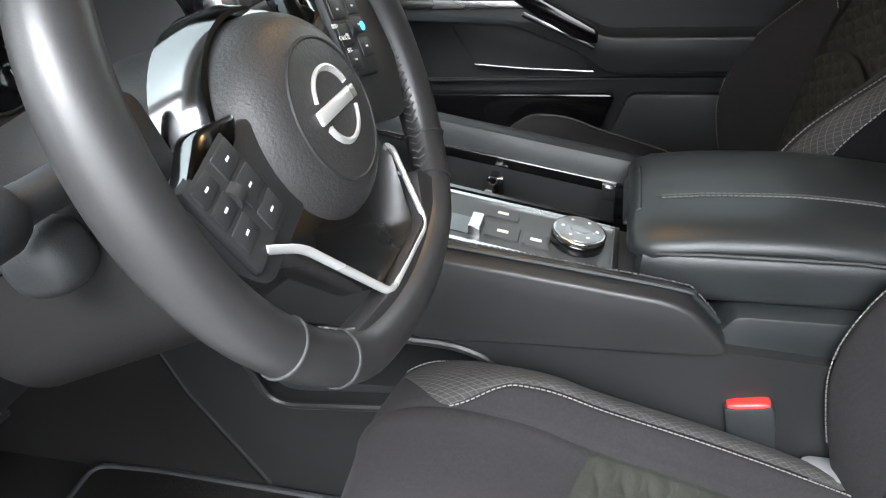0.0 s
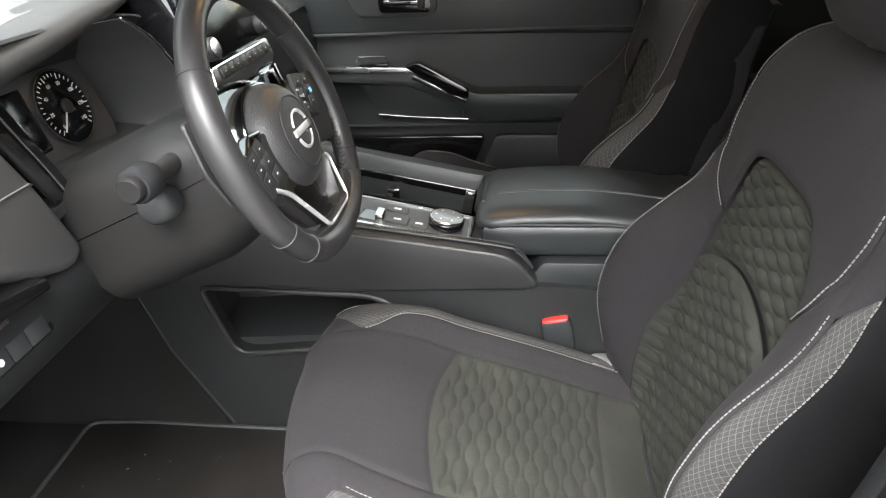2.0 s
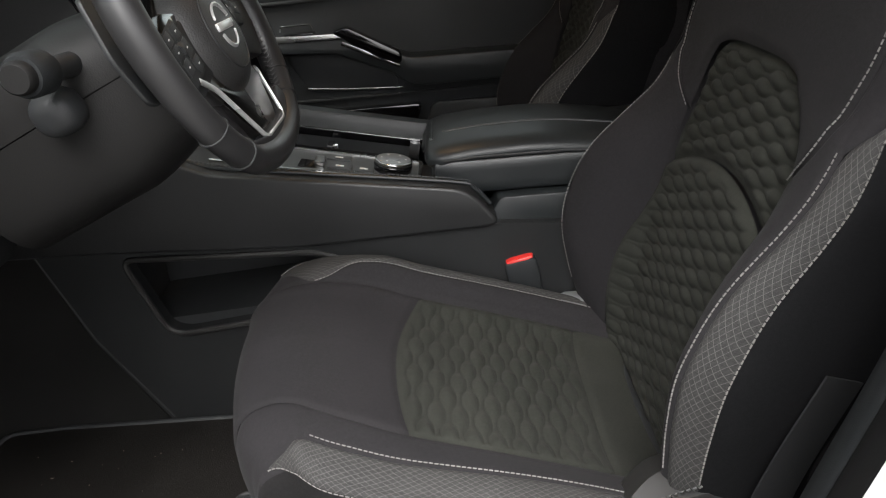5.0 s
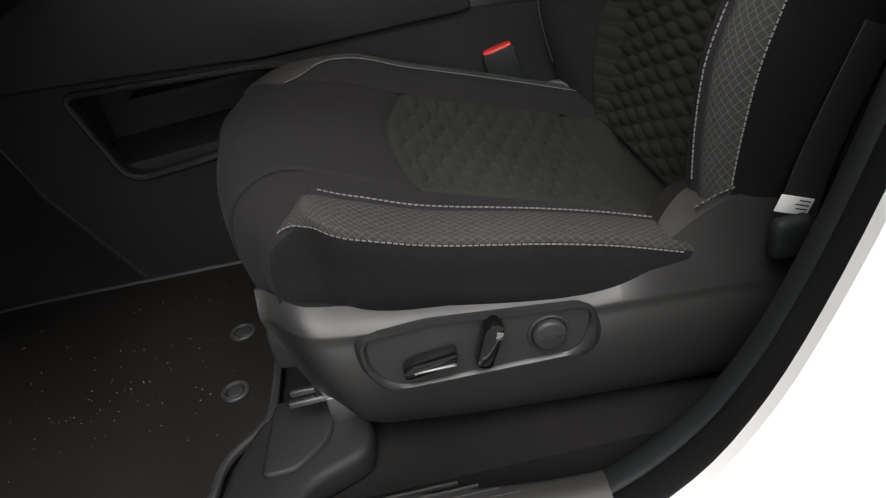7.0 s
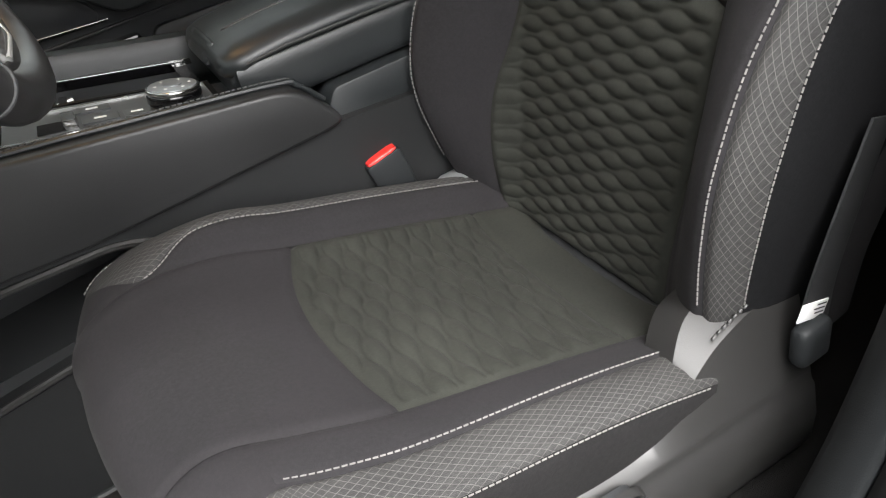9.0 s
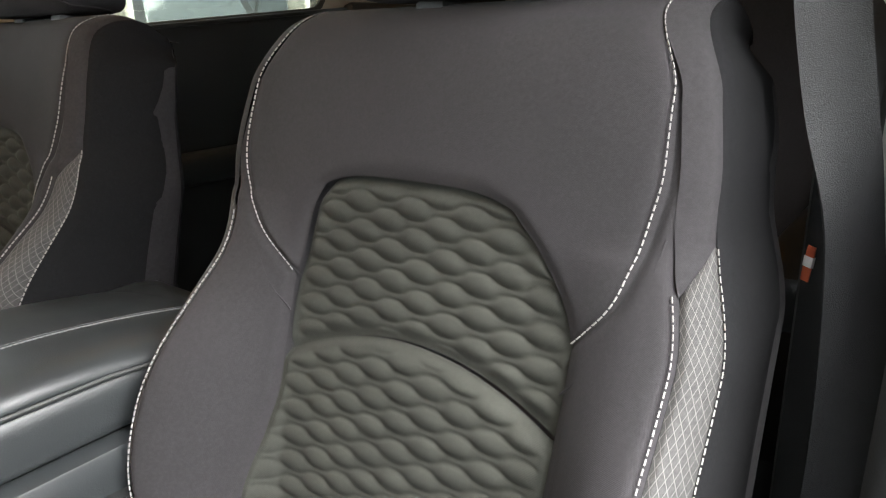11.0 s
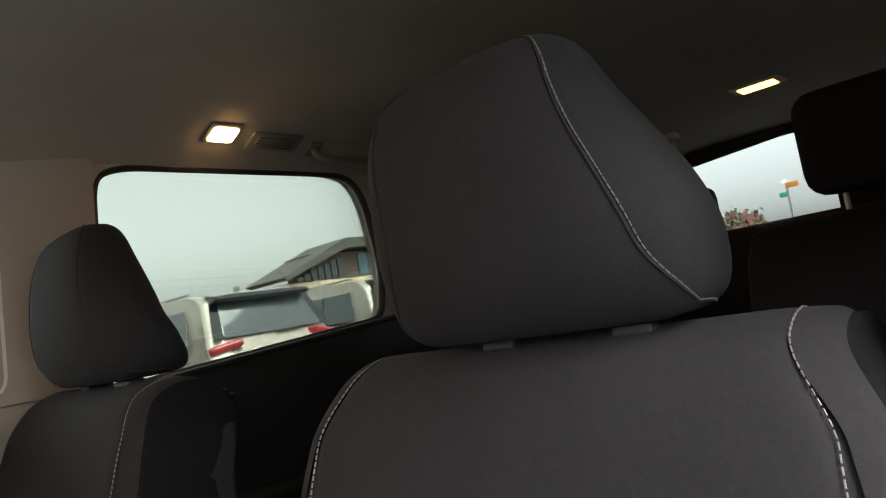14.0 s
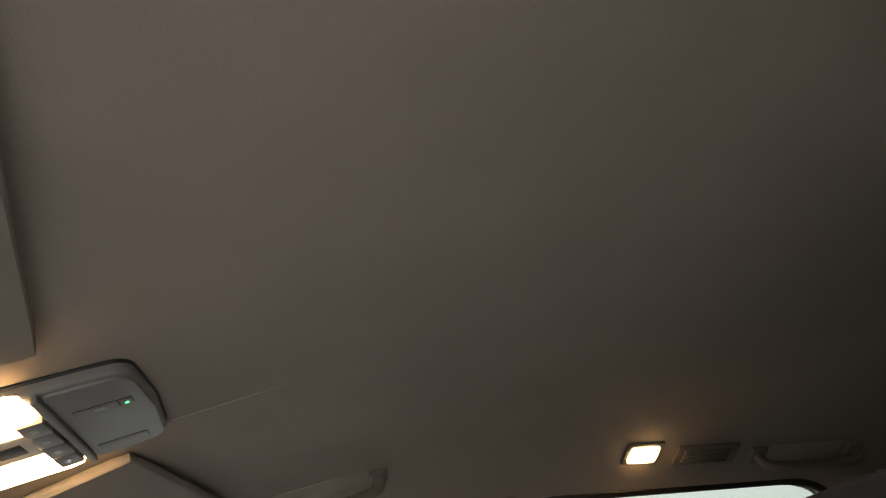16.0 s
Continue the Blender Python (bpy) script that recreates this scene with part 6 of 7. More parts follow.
dpart("cluster_brow", thick_sheet(under, 10, 20, (-0.004, 0, 0.004), "cluster_brow"), PLASTIC)
CX = -0.375
tilt = plane_frame((CX, -0.396, 0.733), (0, 1, 0), (-0.28, 0, 0.96))
dpart("cluster_face", turned(prism(rounded_outline([(-0.20, -0.075), (-0.19, 0.07), (0.19, 0.07), (0.20, -0.075)], 0.03), 2, -0.012, 0.0, 0.002), tilt), CLUSTER, label="dark instrument face")
for gx in (-0.105, 0.108):
    g = dpart("gauge", turned(disc((gx, 0, 0.0), (0, 0, 1), 0.054, 0.004, 0.001, 48), tilt), SCREEN, label="round analogue gauge")
    dpart("gauge_ring", turned(tube([(gx + 0.056 * math.cos(w), 0.056 * math.sin(w), 0.004) for w in np.linspace(0, 2 * math.pi, 61)[:-1]], 0.0016, 8, closed=True), tilt), PLASTIC, g)
    marks = bmesh.new()
    for k in range(29):
        w = radians(225 - k * 270 / 28)
        a, b = (0.045 if k % 4 else 0.042), 0.050
        box((a, -0.0007, 0), (b, 0.0007, 0.0006), 0, bm=marks)
        bmesh.ops.transform(marks, matrix=Matrix.Rotation(w, 4, "Z"), verts=marks.verts[-8:])
    dpart("gauge_marks", turned(marks, tilt @ Matrix.Translation((gx, 0, 0.0042))), WHITE, g)
    dpart("needle", turned(turned(box((-0.010, -0.0012, 0.006), (0.044, 0.0008, 0.0075), 0.0004), Matrix.Rotation(radians(228), 4, "Z")), tilt @ Matrix.Translation((gx, 0, 0))), WHITE, g)
    dpart("gauge_hub", turned(disc((gx, 0, 0.004), (0, 0, 1), 0.011, 0.006, 0.002, 24), tilt), PLASTIC, g)
    for k in range(8):
        w = radians(225 - k * 270 / 7)
        if gx > 0:
            m = D0 @ tilt @ Matrix.Translation((gx + 0.035 * math.cos(w), 0.035 * math.sin(w), 0.0046))
            lettering(str(20 * k), 0.0085, m, WHITE, g, "gauge_number", 0.0002)
dpart("cluster_display", turned(box((-0.040, -0.045, 0.0), (0.042, 0.045, 0.003), 0.003), tilt), SCREEN)
# left cheek of the cluster with chrome edge, lower ledge
dpart("cluster_cheek", prism(rounded_outline([(-0.596, 0.816), (-0.548, 0.826), (-0.462, 0.668), (-0.500, 0.650)], 0.008), 0, -0.40, -0.259, 0.004), PIANO, label="gloss black edge of the cluster")
dpart("cheek_chrome", tube([(-0.2575, -0.556, 0.802), (-0.2575, -0.514, 0.728), (-0.2575, -0.476, 0.660)], 0.0016, 8), SILVER)
dpart("cluster_ledge", thick_sheet(lambda u, v: (-0.39 + 0.135 * u, -0.57 + 0.42 * v, 0.668 + 0.030 * math.sin(math.pi * min(1, v * 1.1)) * u - 0.012 * u), 10, 24, (0, 0, -0.012), "cluster_ledge"), PLASTIC)
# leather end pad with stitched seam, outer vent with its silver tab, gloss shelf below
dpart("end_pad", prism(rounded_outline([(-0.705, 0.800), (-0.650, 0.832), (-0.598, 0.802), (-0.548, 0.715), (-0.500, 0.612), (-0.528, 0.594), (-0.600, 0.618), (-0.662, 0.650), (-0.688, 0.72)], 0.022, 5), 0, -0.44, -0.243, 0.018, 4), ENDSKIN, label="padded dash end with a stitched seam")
part("seam", tube([(0.2575, y, 0.3185) for y in np.linspace(-0.668, -0.556, 8)], 0.0012, 6), RUBBER, dash)
seam_thread("stitching", None, [(0.2580, y, 0.3215) for y in np.linspace(-0.668, -0.556, 40)], None, dash, STITCH, 0.0052, 0.0038, 0.0013)
vent = dpart("side_vent", prism(rounded_outline([(-0.80, 0.775), (-0.712, 0.772), (-0.690, 0.715), (-0.668, 0.662), (-0.722, 0.640), (-0.80, 0.655)], 0.012), 0, -0.42, -0.250, 0.006, 3), PIANO, label="gloss black side air vent")
for k in range(3):
    dpart("vent_slat", prism(rounded_outline([(-0.795 + 0.030 * k, 0.762), (-0.770 + 0.030 * k, 0.760), (-0.748 + 0.030 * k, 0.668), (-0.772 + 0.030 * k, 0.660)], 0.006), 0, -0.262, -0.244, 0.004), SHIELD, vent)
dpart("vent_tab", prism(rounded_outline([(-0.708, 0.744), (-0.688, 0.742), (-0.671, 0.712), (-0.672, 0.698), (-0.690, 0.694), (-0.692, 0.700), (-0.684, 0.708), (-0.694, 0.728), (-0.708, 0.732)], 0.003, 3), 0, -0.246, -0.234, 0.002), EMBLEM, vent, "bright silver vent tab")
dpart("vent_shelf", prism(rounded_outline([(-0.78, 0.652), (-0.722, 0.646), (-0.600, 0.624), (-0.598, 0.608), (-0.735, 0.622), (-0.78, 0.630)], 0.006), 0, -0.32, -0.226, 0.005, 3), PIANO, vent)
dpart("vent_wheel", box((-0.250, -0.700, 0.604), (-0.232, -0.664, 0.613), 0.003), SILVER, vent)
# knee panel with a strip of switches
knee = prism(rounded_outline([(-0.40, 0.615), (-0.272, 0.612), (-0.248, 0.596), (-0.241, 0.560), (-0.252, 0.520), (-0.288, 0.485), (-0.40, 0.455)], 0.026, 5), 1, -0.775, -0.445, 0.010, 3)
dpart("knee_panel", knee, TUNNEL, label="grained knee panel")
km = plane_frame((-0.2465, -0.672, 0.567), (0, 1, 0), (-0.22, 0, 0.97))
strip = dpart("switch_strip", turned(prism(rounded_outline([(-0.074, -0.014), (-0.074, 0.014), (0.072, 0.014), (0.072, -0.014)], 0.005), 2, -0.004, 0.003, 0.001), km), PIANO)
for k, (a, b) in enumerate(((-0.068, -0.030), (-0.028, 0.000), (0.002, 0.030), (0.032, 0.064))):
    dpart("switch", turned(box((a, -0.0115, 0.001), (b, 0.0115, 0.0055), 0.0015), km), PLASTIC, strip)
dpart("switch_mark", turned(disc((-0.014, 0, 0.0052), (0, 0, 1), 0.0042, 0.0006, 0, 18), km), WHITE, strip)
for x in (-0.060, -0.049, -0.038):
    dpart("switch_mark", turned(box((x - 0.0025, -0.001, 0.0053), (x + 0.0025, 0.001, 0.0058), 0), km), WHITE, strip)
# centre stack: screen above a row of climate keys in a silver frame
cm = plane_frame((-0.215, -0.005, 0.735), (0, 1, 0), (-0.25, 0, 0.97))
dpart("centre_fascia", prism(rounded_outline([(-0.60, 0.45), (-0.60, 0.86), (-0.30, 0.865), (-0.245, 0.75), (-0.225, 0.71), (-0.26, 0.62), (-0.27, 0.50)], 0.02), 1, -0.070, 0.14, 0.004), PIANO)
dpart("centre_pad", prism([(-0.60, 0.862), (-0.60, 0.870), (-0.300, 0.875), (-0.258, 0.795), (-0.264, 0.792), (-0.303, 0.866)], 1, -0.078, 0.145, 0.0), DASHTOP_GLARE, label="soft pad behind the screen, paled for windscreen glare")
dpart("touch_screen", turned(box((-0.128, 0.018, -0.012), (0.125, 0.150, 0.012), 0.004), cm), SCREEN, label="dark touch screen")
st = dpart("climate_panel", turned(prism(rounded_outline([(-0.140, -0.022), (-0.132, 0.014), (0.132, 0.014), (0.140, -0.022), (0.115, -0.034), (-0.115, -0.034)], 0.008), 2, -0.01, 0.014, 0.003), cm), SILVER, label="silver climate control bar")
dpart("key_row", turned(box((-0.112, -0.012, 0.012), (0.112, 0.010, 0.0165), 0.002), cm), PLASTIC, st)
for k in range(8):
    x = -0.098 + 0.028 * k
    dpart("climate_key", turned(box((x - 0.0125, -0.010, 0.015), (x + 0.0125, 0.008, 0.019), 0.0015), cm), DECKGREY, st)
    dpart("key_mark", turned(box((x - 0.003, -0.0015, 0.0188), (x + 0.003, 0.0, 0.0193), 0), cm), WHITE, st)
for sx in (-1, 1):
    kn = dpart("rotary_knob", turned(disc((sx * 0.118, 0.040, 0.010), (0, 0, 1), 0.019, 0.020, 0.003, 28), cm), PLASTIC, st)
    dpart("knob_ring", turned(disc((sx * 0.118, 0.040, 0.028), (0, 0, 1), 0.0165, 0.003, 0.001, 28), cm), SILVER, kn)
    vt = dpart("centre_vent", turned(box((min(sx * 0.01, sx * 0.125), -0.085, -0.02), (max(sx * 0.01, sx * 0.125), -0.040, 0.004), 0.004), cm), PIANO, label="centre air vent")
    for k in range(3):
        dpart("vent_slat", turned(box((min(sx * 0.014, sx * 0.12), -0.080 + 0.013 * k, 0.0), (max(sx * 0.014, sx * 0.12), -0.0755 + 0.013 * k, 0.008), 0.001), cm), SHIELD, vt)
dpart("dash_band", prism([(-0.33, 0.775), (-0.296, 0.785), (-0.284, 0.74), (-0.31, 0.73)], 1, 0.15, 0.69, 0.003), SILVER, label="silver band across the dash")
seam_thread("stitching", None, [(0.2145, y, 0.412) for y in np.linspace(0.16, 0.69, 60)], None, dash, STITCH, 0.007, 0.005, 0.0014)

# pedals
for nm, y, w, h, z in (("brake_pedal", -0.34, 0.080, 0.050, 0.17), ("accelerator_pedal", -0.225, 0.042, 0.11, 0.19)):
    pd = thing(nm, "black ribbed rubber foot pedal under the dashboard", "pedal", (-0.74, y, z))
    mm = plane_frame((0, 0, 0), (0, 1, 0), (-0.5, 0, 0.86))
    part("pad", turned(box((-w / 2, -h / 2, 0), (w / 2, h / 2, 0.012), 0.004), mm), RUBBER, pd)
    for k in range(5):
        x = -w / 2 + w * (k + 0.5) / 5
        part("rib", turned(box((x - 0.003, -h / 2 + 0.006, 0.011), (x + 0.003, h / 2 - 0.006, 0.0145), 0.001), mm), SHIELD, pd)
    part("arm", tube([(0, 0, 0), (-0.06, 0, 0.10), (-0.10, 0, 0.30)], 0.009, 8), METAL, pd)

# ---------------------------------------------------------------- passenger door panel
door = thing("passenger_door", "black padded passenger door panel with silver trim", "door", (0.1, 0.70, 0.0))
P0 = Matrix.Translation((-0.1, -0.70, 0.0))


def ppart(name, data, material, parent=None, label=""):
    turned(data, P0)
    return part(name, data, material, parent or door, label)


DOORSKIN = surface("door_soft_trim", (0.019, 0.0205, 0.0215), 0.5, grain=500, bump=0.3, mottle=0.1)
base = rounded_outline([(-0.52, 0.06), (-0.50, 0.80), (-0.40, 0.838), (0.60, 0.842), (0.60, 0.10), (0.52, 0.05)], 0.03)
ppart("panel", prism(base, 1, 0.672, 0.702, 0.008), DOORSKIN)
ppart("upper_pad", prism(rounded_outline([(-0.50, 0.665), (-0.48, 0.832), (0.595, 0.836), (0.595, 0.640)], 0.02), 1, 0.652, 0.69, 0.012, 3), LEATHER)
bez = ppart("handle_bezel", prism(rounded_outline([(-0.145, 0.705), (-0.185, 0.785), (-0.165, 0.795), (0.052, 0.768), (0.072, 0.745), (0.066, 0.703)], 0.018), 1, 0.645, 0.66, 0.004), PLASTIC)
ppart("handle_cup", prism(rounded_outline([(-0.085, 0.714), (-0.085, 0.772), (0.052, 0.758), (0.055, 0.712)], 0.015), 1, 0.642, 0.647, 0.001), PIANO, bez)
ppart("door_handle", pillow((-0.070, 0.630, 0.730), (0.030, 0.644, 0.748), 0.007, 5), CHROME, bez, "dark satin inner door handle")
ppart("lock_lever", pillow((0.020, 0.628, 0.722), (0.040, 0.645, 0.760), 0.006, 4), PLASTIC, bez)
ppart("speaker_rib", box((-0.49, 0.650, 0.655), (0.59, 0.662, 0.664), 0.003), RUBBER)
# armrest ledge, rising forward, with its silver strip and switch
ledge = prism(rounded_outline([(-0.30, 0.548), (-0.28, 0.575), (0.0, 0.568), (0.10, 0.535), (0.17, 0.505), (0.60, 0.500), (0.60, 0.435), (0.17, 0.430), (0.12, 0.470), (-0.02, 0.530)], 0.016), 1, 0.600, 0.685, 0.012, 3)
ppart("armrest", ledge, LEATHER, None, "black padded door armrest")
ppart("grip", prism(rounded_outline([(-0.02, 0.585), (0.02, 0.595), (0.150, 0.520), (0.150, 0.495), (0.10, 0.505)], 0.01), 1, 0.585, 0.62, 0.006), PIANO, None, "gloss black pull grip")
ppart("silver_strip", prism([(-0.285, 0.572), (-0.275, 0.588), (-0.005, 0.580), (0.005, 0.566)], 1, 0.594, 0.602, 0.002), SILVER)
ppart("silver_strip", prism([(0.0, 0.552), (0.005, 0.562), (0.145, 0.492), (0.143, 0.484)], 1, 0.585, 0.592, 0.0015), SILVER)
sw = ppart("window_switch", box((-0.15, 0.625, 0.575), (-0.07, 0.655, 0.585), 0.003), PIANO)
ppart("switch_edge", tube([(-0.155, 0.622, 0.592), (-0.15, 0.622, 0.605), (-0.075, 0.622, 0.605), (-0.07, 0.622, 0.592)], 0.002, 6), SILVER, sw)
ppart("recess", prism(rounded_outline([(-0.17, 0.53), (0.06, 0.515), (0.13, 0.44), (0.12, 0.415), (-0.11, 0.425)], 0.02), 1, 0.664, 0.675, 0.003), PLASTIC)
ppart("recess_trim", tube([(-0.115, 0.660, 0.436), (-0.02, 0.660, 0.427), (0.14, 0.660, 0.418)], 0.0028, 8), SILVER)
ppart("crease", box((-0.40, 0.660, 0.398), (0.60, 0.673, 0.404), 0.002), RUBBER)
pock = prism(rounded_outline([(-0.42, 0.12), (-0.40, 0.375), (0.19, 0.375), (0.16, 0.30), (0.08, 0.12)], 0.02), 1, 0.640, 0.675, 0.006)
ppart("map_pocket", pock, PIANO, None, "dark door map pocket")
ppart("lower_pad", prism(rounded_outline([(0.215, 0.372), (0.59, 0.368), (0.59, 0.12), (0.12, 0.12)], 0.02), 1, 0.652, 0.676, 0.006), DOORSKIN)
# rear passenger door, plain dark trim
rdoor = thing("rear_door", "black rear passenger door trim below the window", "door", (1.2, 0.70, 0.0))
part("panel", turned(prism(rounded_outline([(0.66, 0.05), (0.66, 0.777), (1.62, 0.842), (1.62, 0.05)], 0.02), 1, 0.655, 0.702, 0.010), Matrix.Translation((-1.2, -0.70, 0))), DOORSKIN, rdoor)
part("armrest", turned(pillow((0.80, 0.59, 0.46), (1.45, 0.67, 0.53), 0.02, 6), Matrix.Translation((-1.2, -0.70, 0))), LEATHER, rdoor)
part("sill_strip", prism([(-0.50, 0.776), (0.40, 0.836), (0.40, 0.846), (-0.50, 0.786)], 1, -0.05, 0.0, 0.004), RUBBER, rdoor)
ldoor = thing("rear_door", "black rear driver-side door trim", "door", (1.2, -0.70, 0.0))
part("panel", turned(prism(rounded_outline([(0.84, 0.05), (0.84, 0.815), (1.62, 0.815), (1.62, 0.05)], 0.02), 1, -0.702, -0.655, 0.010), Matrix.Translation((-1.2, 0.70, 0))), DOORSKIN, ldoor)
part("armrest", turned(pillow((0.90, -0.67, 0.46), (1.45, -0.59, 0.53), 0.02, 6), Matrix.Translation((-1.2, 0.70, 0))), LEATHER, ldoor)
for sgn in (-1, 1):
    q = thing("quarter_trim", "black load bay side trim", "trim", (2.4, sgn * 0.68, 0.0), kind="structure")
    part("panel", box((-0.78, -0.03, 0.03), (0.80, 0.02, 0.86), 0.02), PLASTIC, q)

# ---------------------------------------------------------------- rear seats


def bench_seat(label, at, width, back_h, group, rest_z):
    s = thing("rear_seat", label, "car seat", at, group)
    part("cushion", pillow((-0.46, -width / 2, 0.16), (0.05, width / 2, 0.36), 0.05, 8), CLOTH, s)
    me = pillow((-0.07, -width / 2, 0.22), (0.07, width / 2, back_h), 0.05, 8)
    for v in me.verts:
        v.co.x += 0.35 * (v.co.z - 0.25)
    part("backrest", me, CLOTH, s)
    hx = 0.35 * (back_h - 0.25) + 0.02
    hr = pillow((hx - 0.05, -0.125, rest_z), (hx + 0.05, 0.125, rest_z + 0.215), 0.045, 8)
    part("headrest", hr, CLOTH, s)
    for sgn in (-1, 1):
        part("post", tube([(hx, sgn * 0.06, back_h - 0.03), (hx, sgn * 0.06, rest_z + 0.03)], 0.006, 10), METAL, s)
    part("base", box((-0.40, -width / 2 + 0.03, 0.0), (0.08, width / 2 - 0.03, 0.18), 0.01), PLASTIC, s)
    return s


bench_seat("charcoal cloth second-row seat behind the driver", (1.56, -0.475, 0), 0.50, 0.89, "second-row seats", 0.925)
bench_seat("charcoal cloth second-row seat behind the passenger", (1.56, 0.385, 0), 0.50, 0.80, "second-row seats", 0.80)
for y in (-0.36, 0.26):
    bench_seat("charcoal cloth third-row seat with a low headrest", (2.42, y, 0.0), 0.60, 0.93, "third-row seats", 0.885)

# ---------------------------------------------------------------- roof fittings


def roof_frame(x, y, drop=0.0):
    e = 0.01
    dx = Vector((2 * e, 0, roof_z(x + e, y) - roof_z(x - e, y)))
    dy = Vector((0, 2 * e, roof_z(x, y + e) - roof_z(x, y - e)))
    n = -dx.cross(dy).normalized()
    m = Matrix((dx.normalized(), n.cross(dx.normalized()), n)).transposed().to_4x4()
    m.translation = Vector((x, y, roof_z(x, y))) + n * drop
    return m


def fitting(name, label, category, x, y, group=""):
    t = thing(name, label, category, (x, y, roof_z(x, y)), group)
    return t, Matrix.Translation((-x, -y, -roof_z(x, y))) @ roof_frame(x, y)


lamp, m = fitting("reading_lamp", "lit warm reading lamp over the rear passenger window", "lamp", 1.075, 0.600, "cabin lamps")
part("bezel", turned(box((-0.040, -0.034, -0.004), (0.040, 0.034, 0.006), 0.004), m), SHADED_TRIM, lamp)
part("lens", turned(pillow((-0.030, -0.024, 0.002), (0.030, 0.024, 0.012), 0.006, 4), m), LAMP_GLOW, lamp, "glowing warm lens")
lamp2, m = fitting("reading_lamp", "lit warm cargo lamp in the headliner", "lamp", 2.50, -0.12, "cabin lamps")
part("bezel", turned(box((-0.05, -0.075, -0.004), (0.05, 0.075, 0.006), 0.004), m), CREAM, lamp2)
part("lens", turned(pillow((-0.035, -0.055, 0.002), (0.035, 0.055, 0.010), 0.006, 4), m), LAMP_DIM, lamp2, "glowing amber lens")
vent2, m = fitting("roof_vent", "slatted roof air vent beside the lamp", "vent", 1.225, 0.615)
part("frame", turned(box((-0.075, -0.030, -0.004), (0.065, 0.030, 0.007), 0.005), m), SHADED_TRIM, vent2)
part("opening", turned(box((-0.060, -0.020, 0.004), (0.045, 0.020, 0.0085), 0.002), m), DARKLINER, vent2)
for k in range(4):
    part("slat", turned(box((-0.058, -0.016 + 0.010 * k, 0.007), (0.043, -0.012 + 0.010 * k, 0.011), 0.001), m), DARKLINER, vent2)


def grab_handle(label, x, y, length=0.20):
    t, m = fitting("grab_handle", label, "handle", x, y, "grab handles")
    h = length / 2
    bar = smooth_curve([(-h, 0, 0.0), (-h + 0.006, 0, 0.026), (-h + 0.035, 0, 0.036), (0, 0, 0.038), (h - 0.035, 0, 0.036), (h - 0.006, 0, 0.026), (h, 0, 0.0)], 28)
    part("bar", turned(tube(bar, 0.010, 10, squash=1.4), m), SHADED_TRIM, t)
    for sgn in (-1, 1):
        part("foot", turned(pillow((sgn * h - 0.018, -0.022, -0.004), (sgn * h + 0.018, 0.022, 0.012), 0.006, 4), m), SHADED_TRIM, t)
    part("backing", turned(box((-h + 0.02, -0.028, -0.004), (h - 0.02, 0.028, 0.003), 0.002), m), LINER, t)
    return t


grab_handle("grey folding grab handle over the rear passenger door", 1.455, 0.625, 0.23)
grab_handle("grey folding grab handle over the front passenger door", 0.43, 0.56, 0.22)
hook, m = fitting("coat_hook", "small grey roof belt guide with clip", "hook", 2.80, 0.30)
part("base", turned(box((-0.03, -0.03, -0.004), (0.03, 0.03, 0.02), 0.006), m), CREAM, hook)
part("clip", turned(pillow((-0.018, -0.015, 0.018), (0.018, 0.015, 0.085), 0.006, 4), m), LINER, hook)

ohc, m = fitting("overhead_console", "grey overhead console with lit map lamps and buttons", "console", 0.205, 0.008)
OHC_GREY = surface("overhead_grey", (0.20, 0.20, 0.195), 0.5, grain=600, bump=0.15)
shape = rounded_outline([(-0.19, -0.105), (-0.02, -0.099), (0.048, -0.096), (0.060, -0.084), (0.065, 0.0), (0.060, 0.084), (0.048, 0.096), (-0.02, 0.099), (-0.19, 0.105)], 0.010)
part("housing", turned(prism(shape, 2, -0.004, 0.015, 0.005, 3), m), OHC_GREY, ohc)
part("rear_lid", turned(prism(rounded_outline([(-0.016, -0.094), (0.048, -0.091), (0.058, -0.078), (0.063, 0.0), (0.058, 0.078), (0.048, 0.091), (-0.016, 0.094)], 0.008), 2, 0.010, 0.0185, 0.003), m), OHC_GREY, ohc, "dark grey overhead lid")
part("shadow_gap", turned(tube([(p[0] * 1.01, p[1] * 1.01, 0.002) for p in shape], 0.0018, 6, closed=True), m), RUBBER, ohc)
part("crossbar", turned(pillow((-0.025, -0.097, 0.010), (-0.017, 0.097, 0.0225), 0.003, 5), m), OHC_GREY, ohc)
part("garnish", turned(box((-0.004, 0.031, 0.0175), (0.036, 0.046, 0.0193), 0.001), m), PLASTIC, ohc)
part("garnish_face", turned(box((-0.0032, 0.0318, 0.0185), (0.0355, 0.0452, 0.0198), 0.0005), m), OHC_GREY, ohc)
part("garnish_mark", turned(box((0.014, 0.036, 0.0194), (0.023, 0.041, 0.0201), 0), m), PANEL, ohc)
part("indicator", turned(box((0.0365, 0.031, 0.0175), (0.049, 0.046, 0.0193), 0.001), m), PLASTIC, ohc)
part("indicator_face", turned(box((0.0372, 0.0318, 0.0185), (0.0482, 0.0452, 0.0198), 0.0005), m), OHC_GREY, ohc)
part("indicator_light", turned(box((0.041, 0.0345, 0.0195), (0.0445, 0.0380, 0.0204), 0.0003), m), glowing("green_light", (0.02, 0.6, 0.1), 1.0), ohc, "green indicator light")
part("slot", turned(box((-0.008, -0.074, 0.0175), (0.043, -0.056, 0.0190), 0.001), m), PLASTIC, ohc)
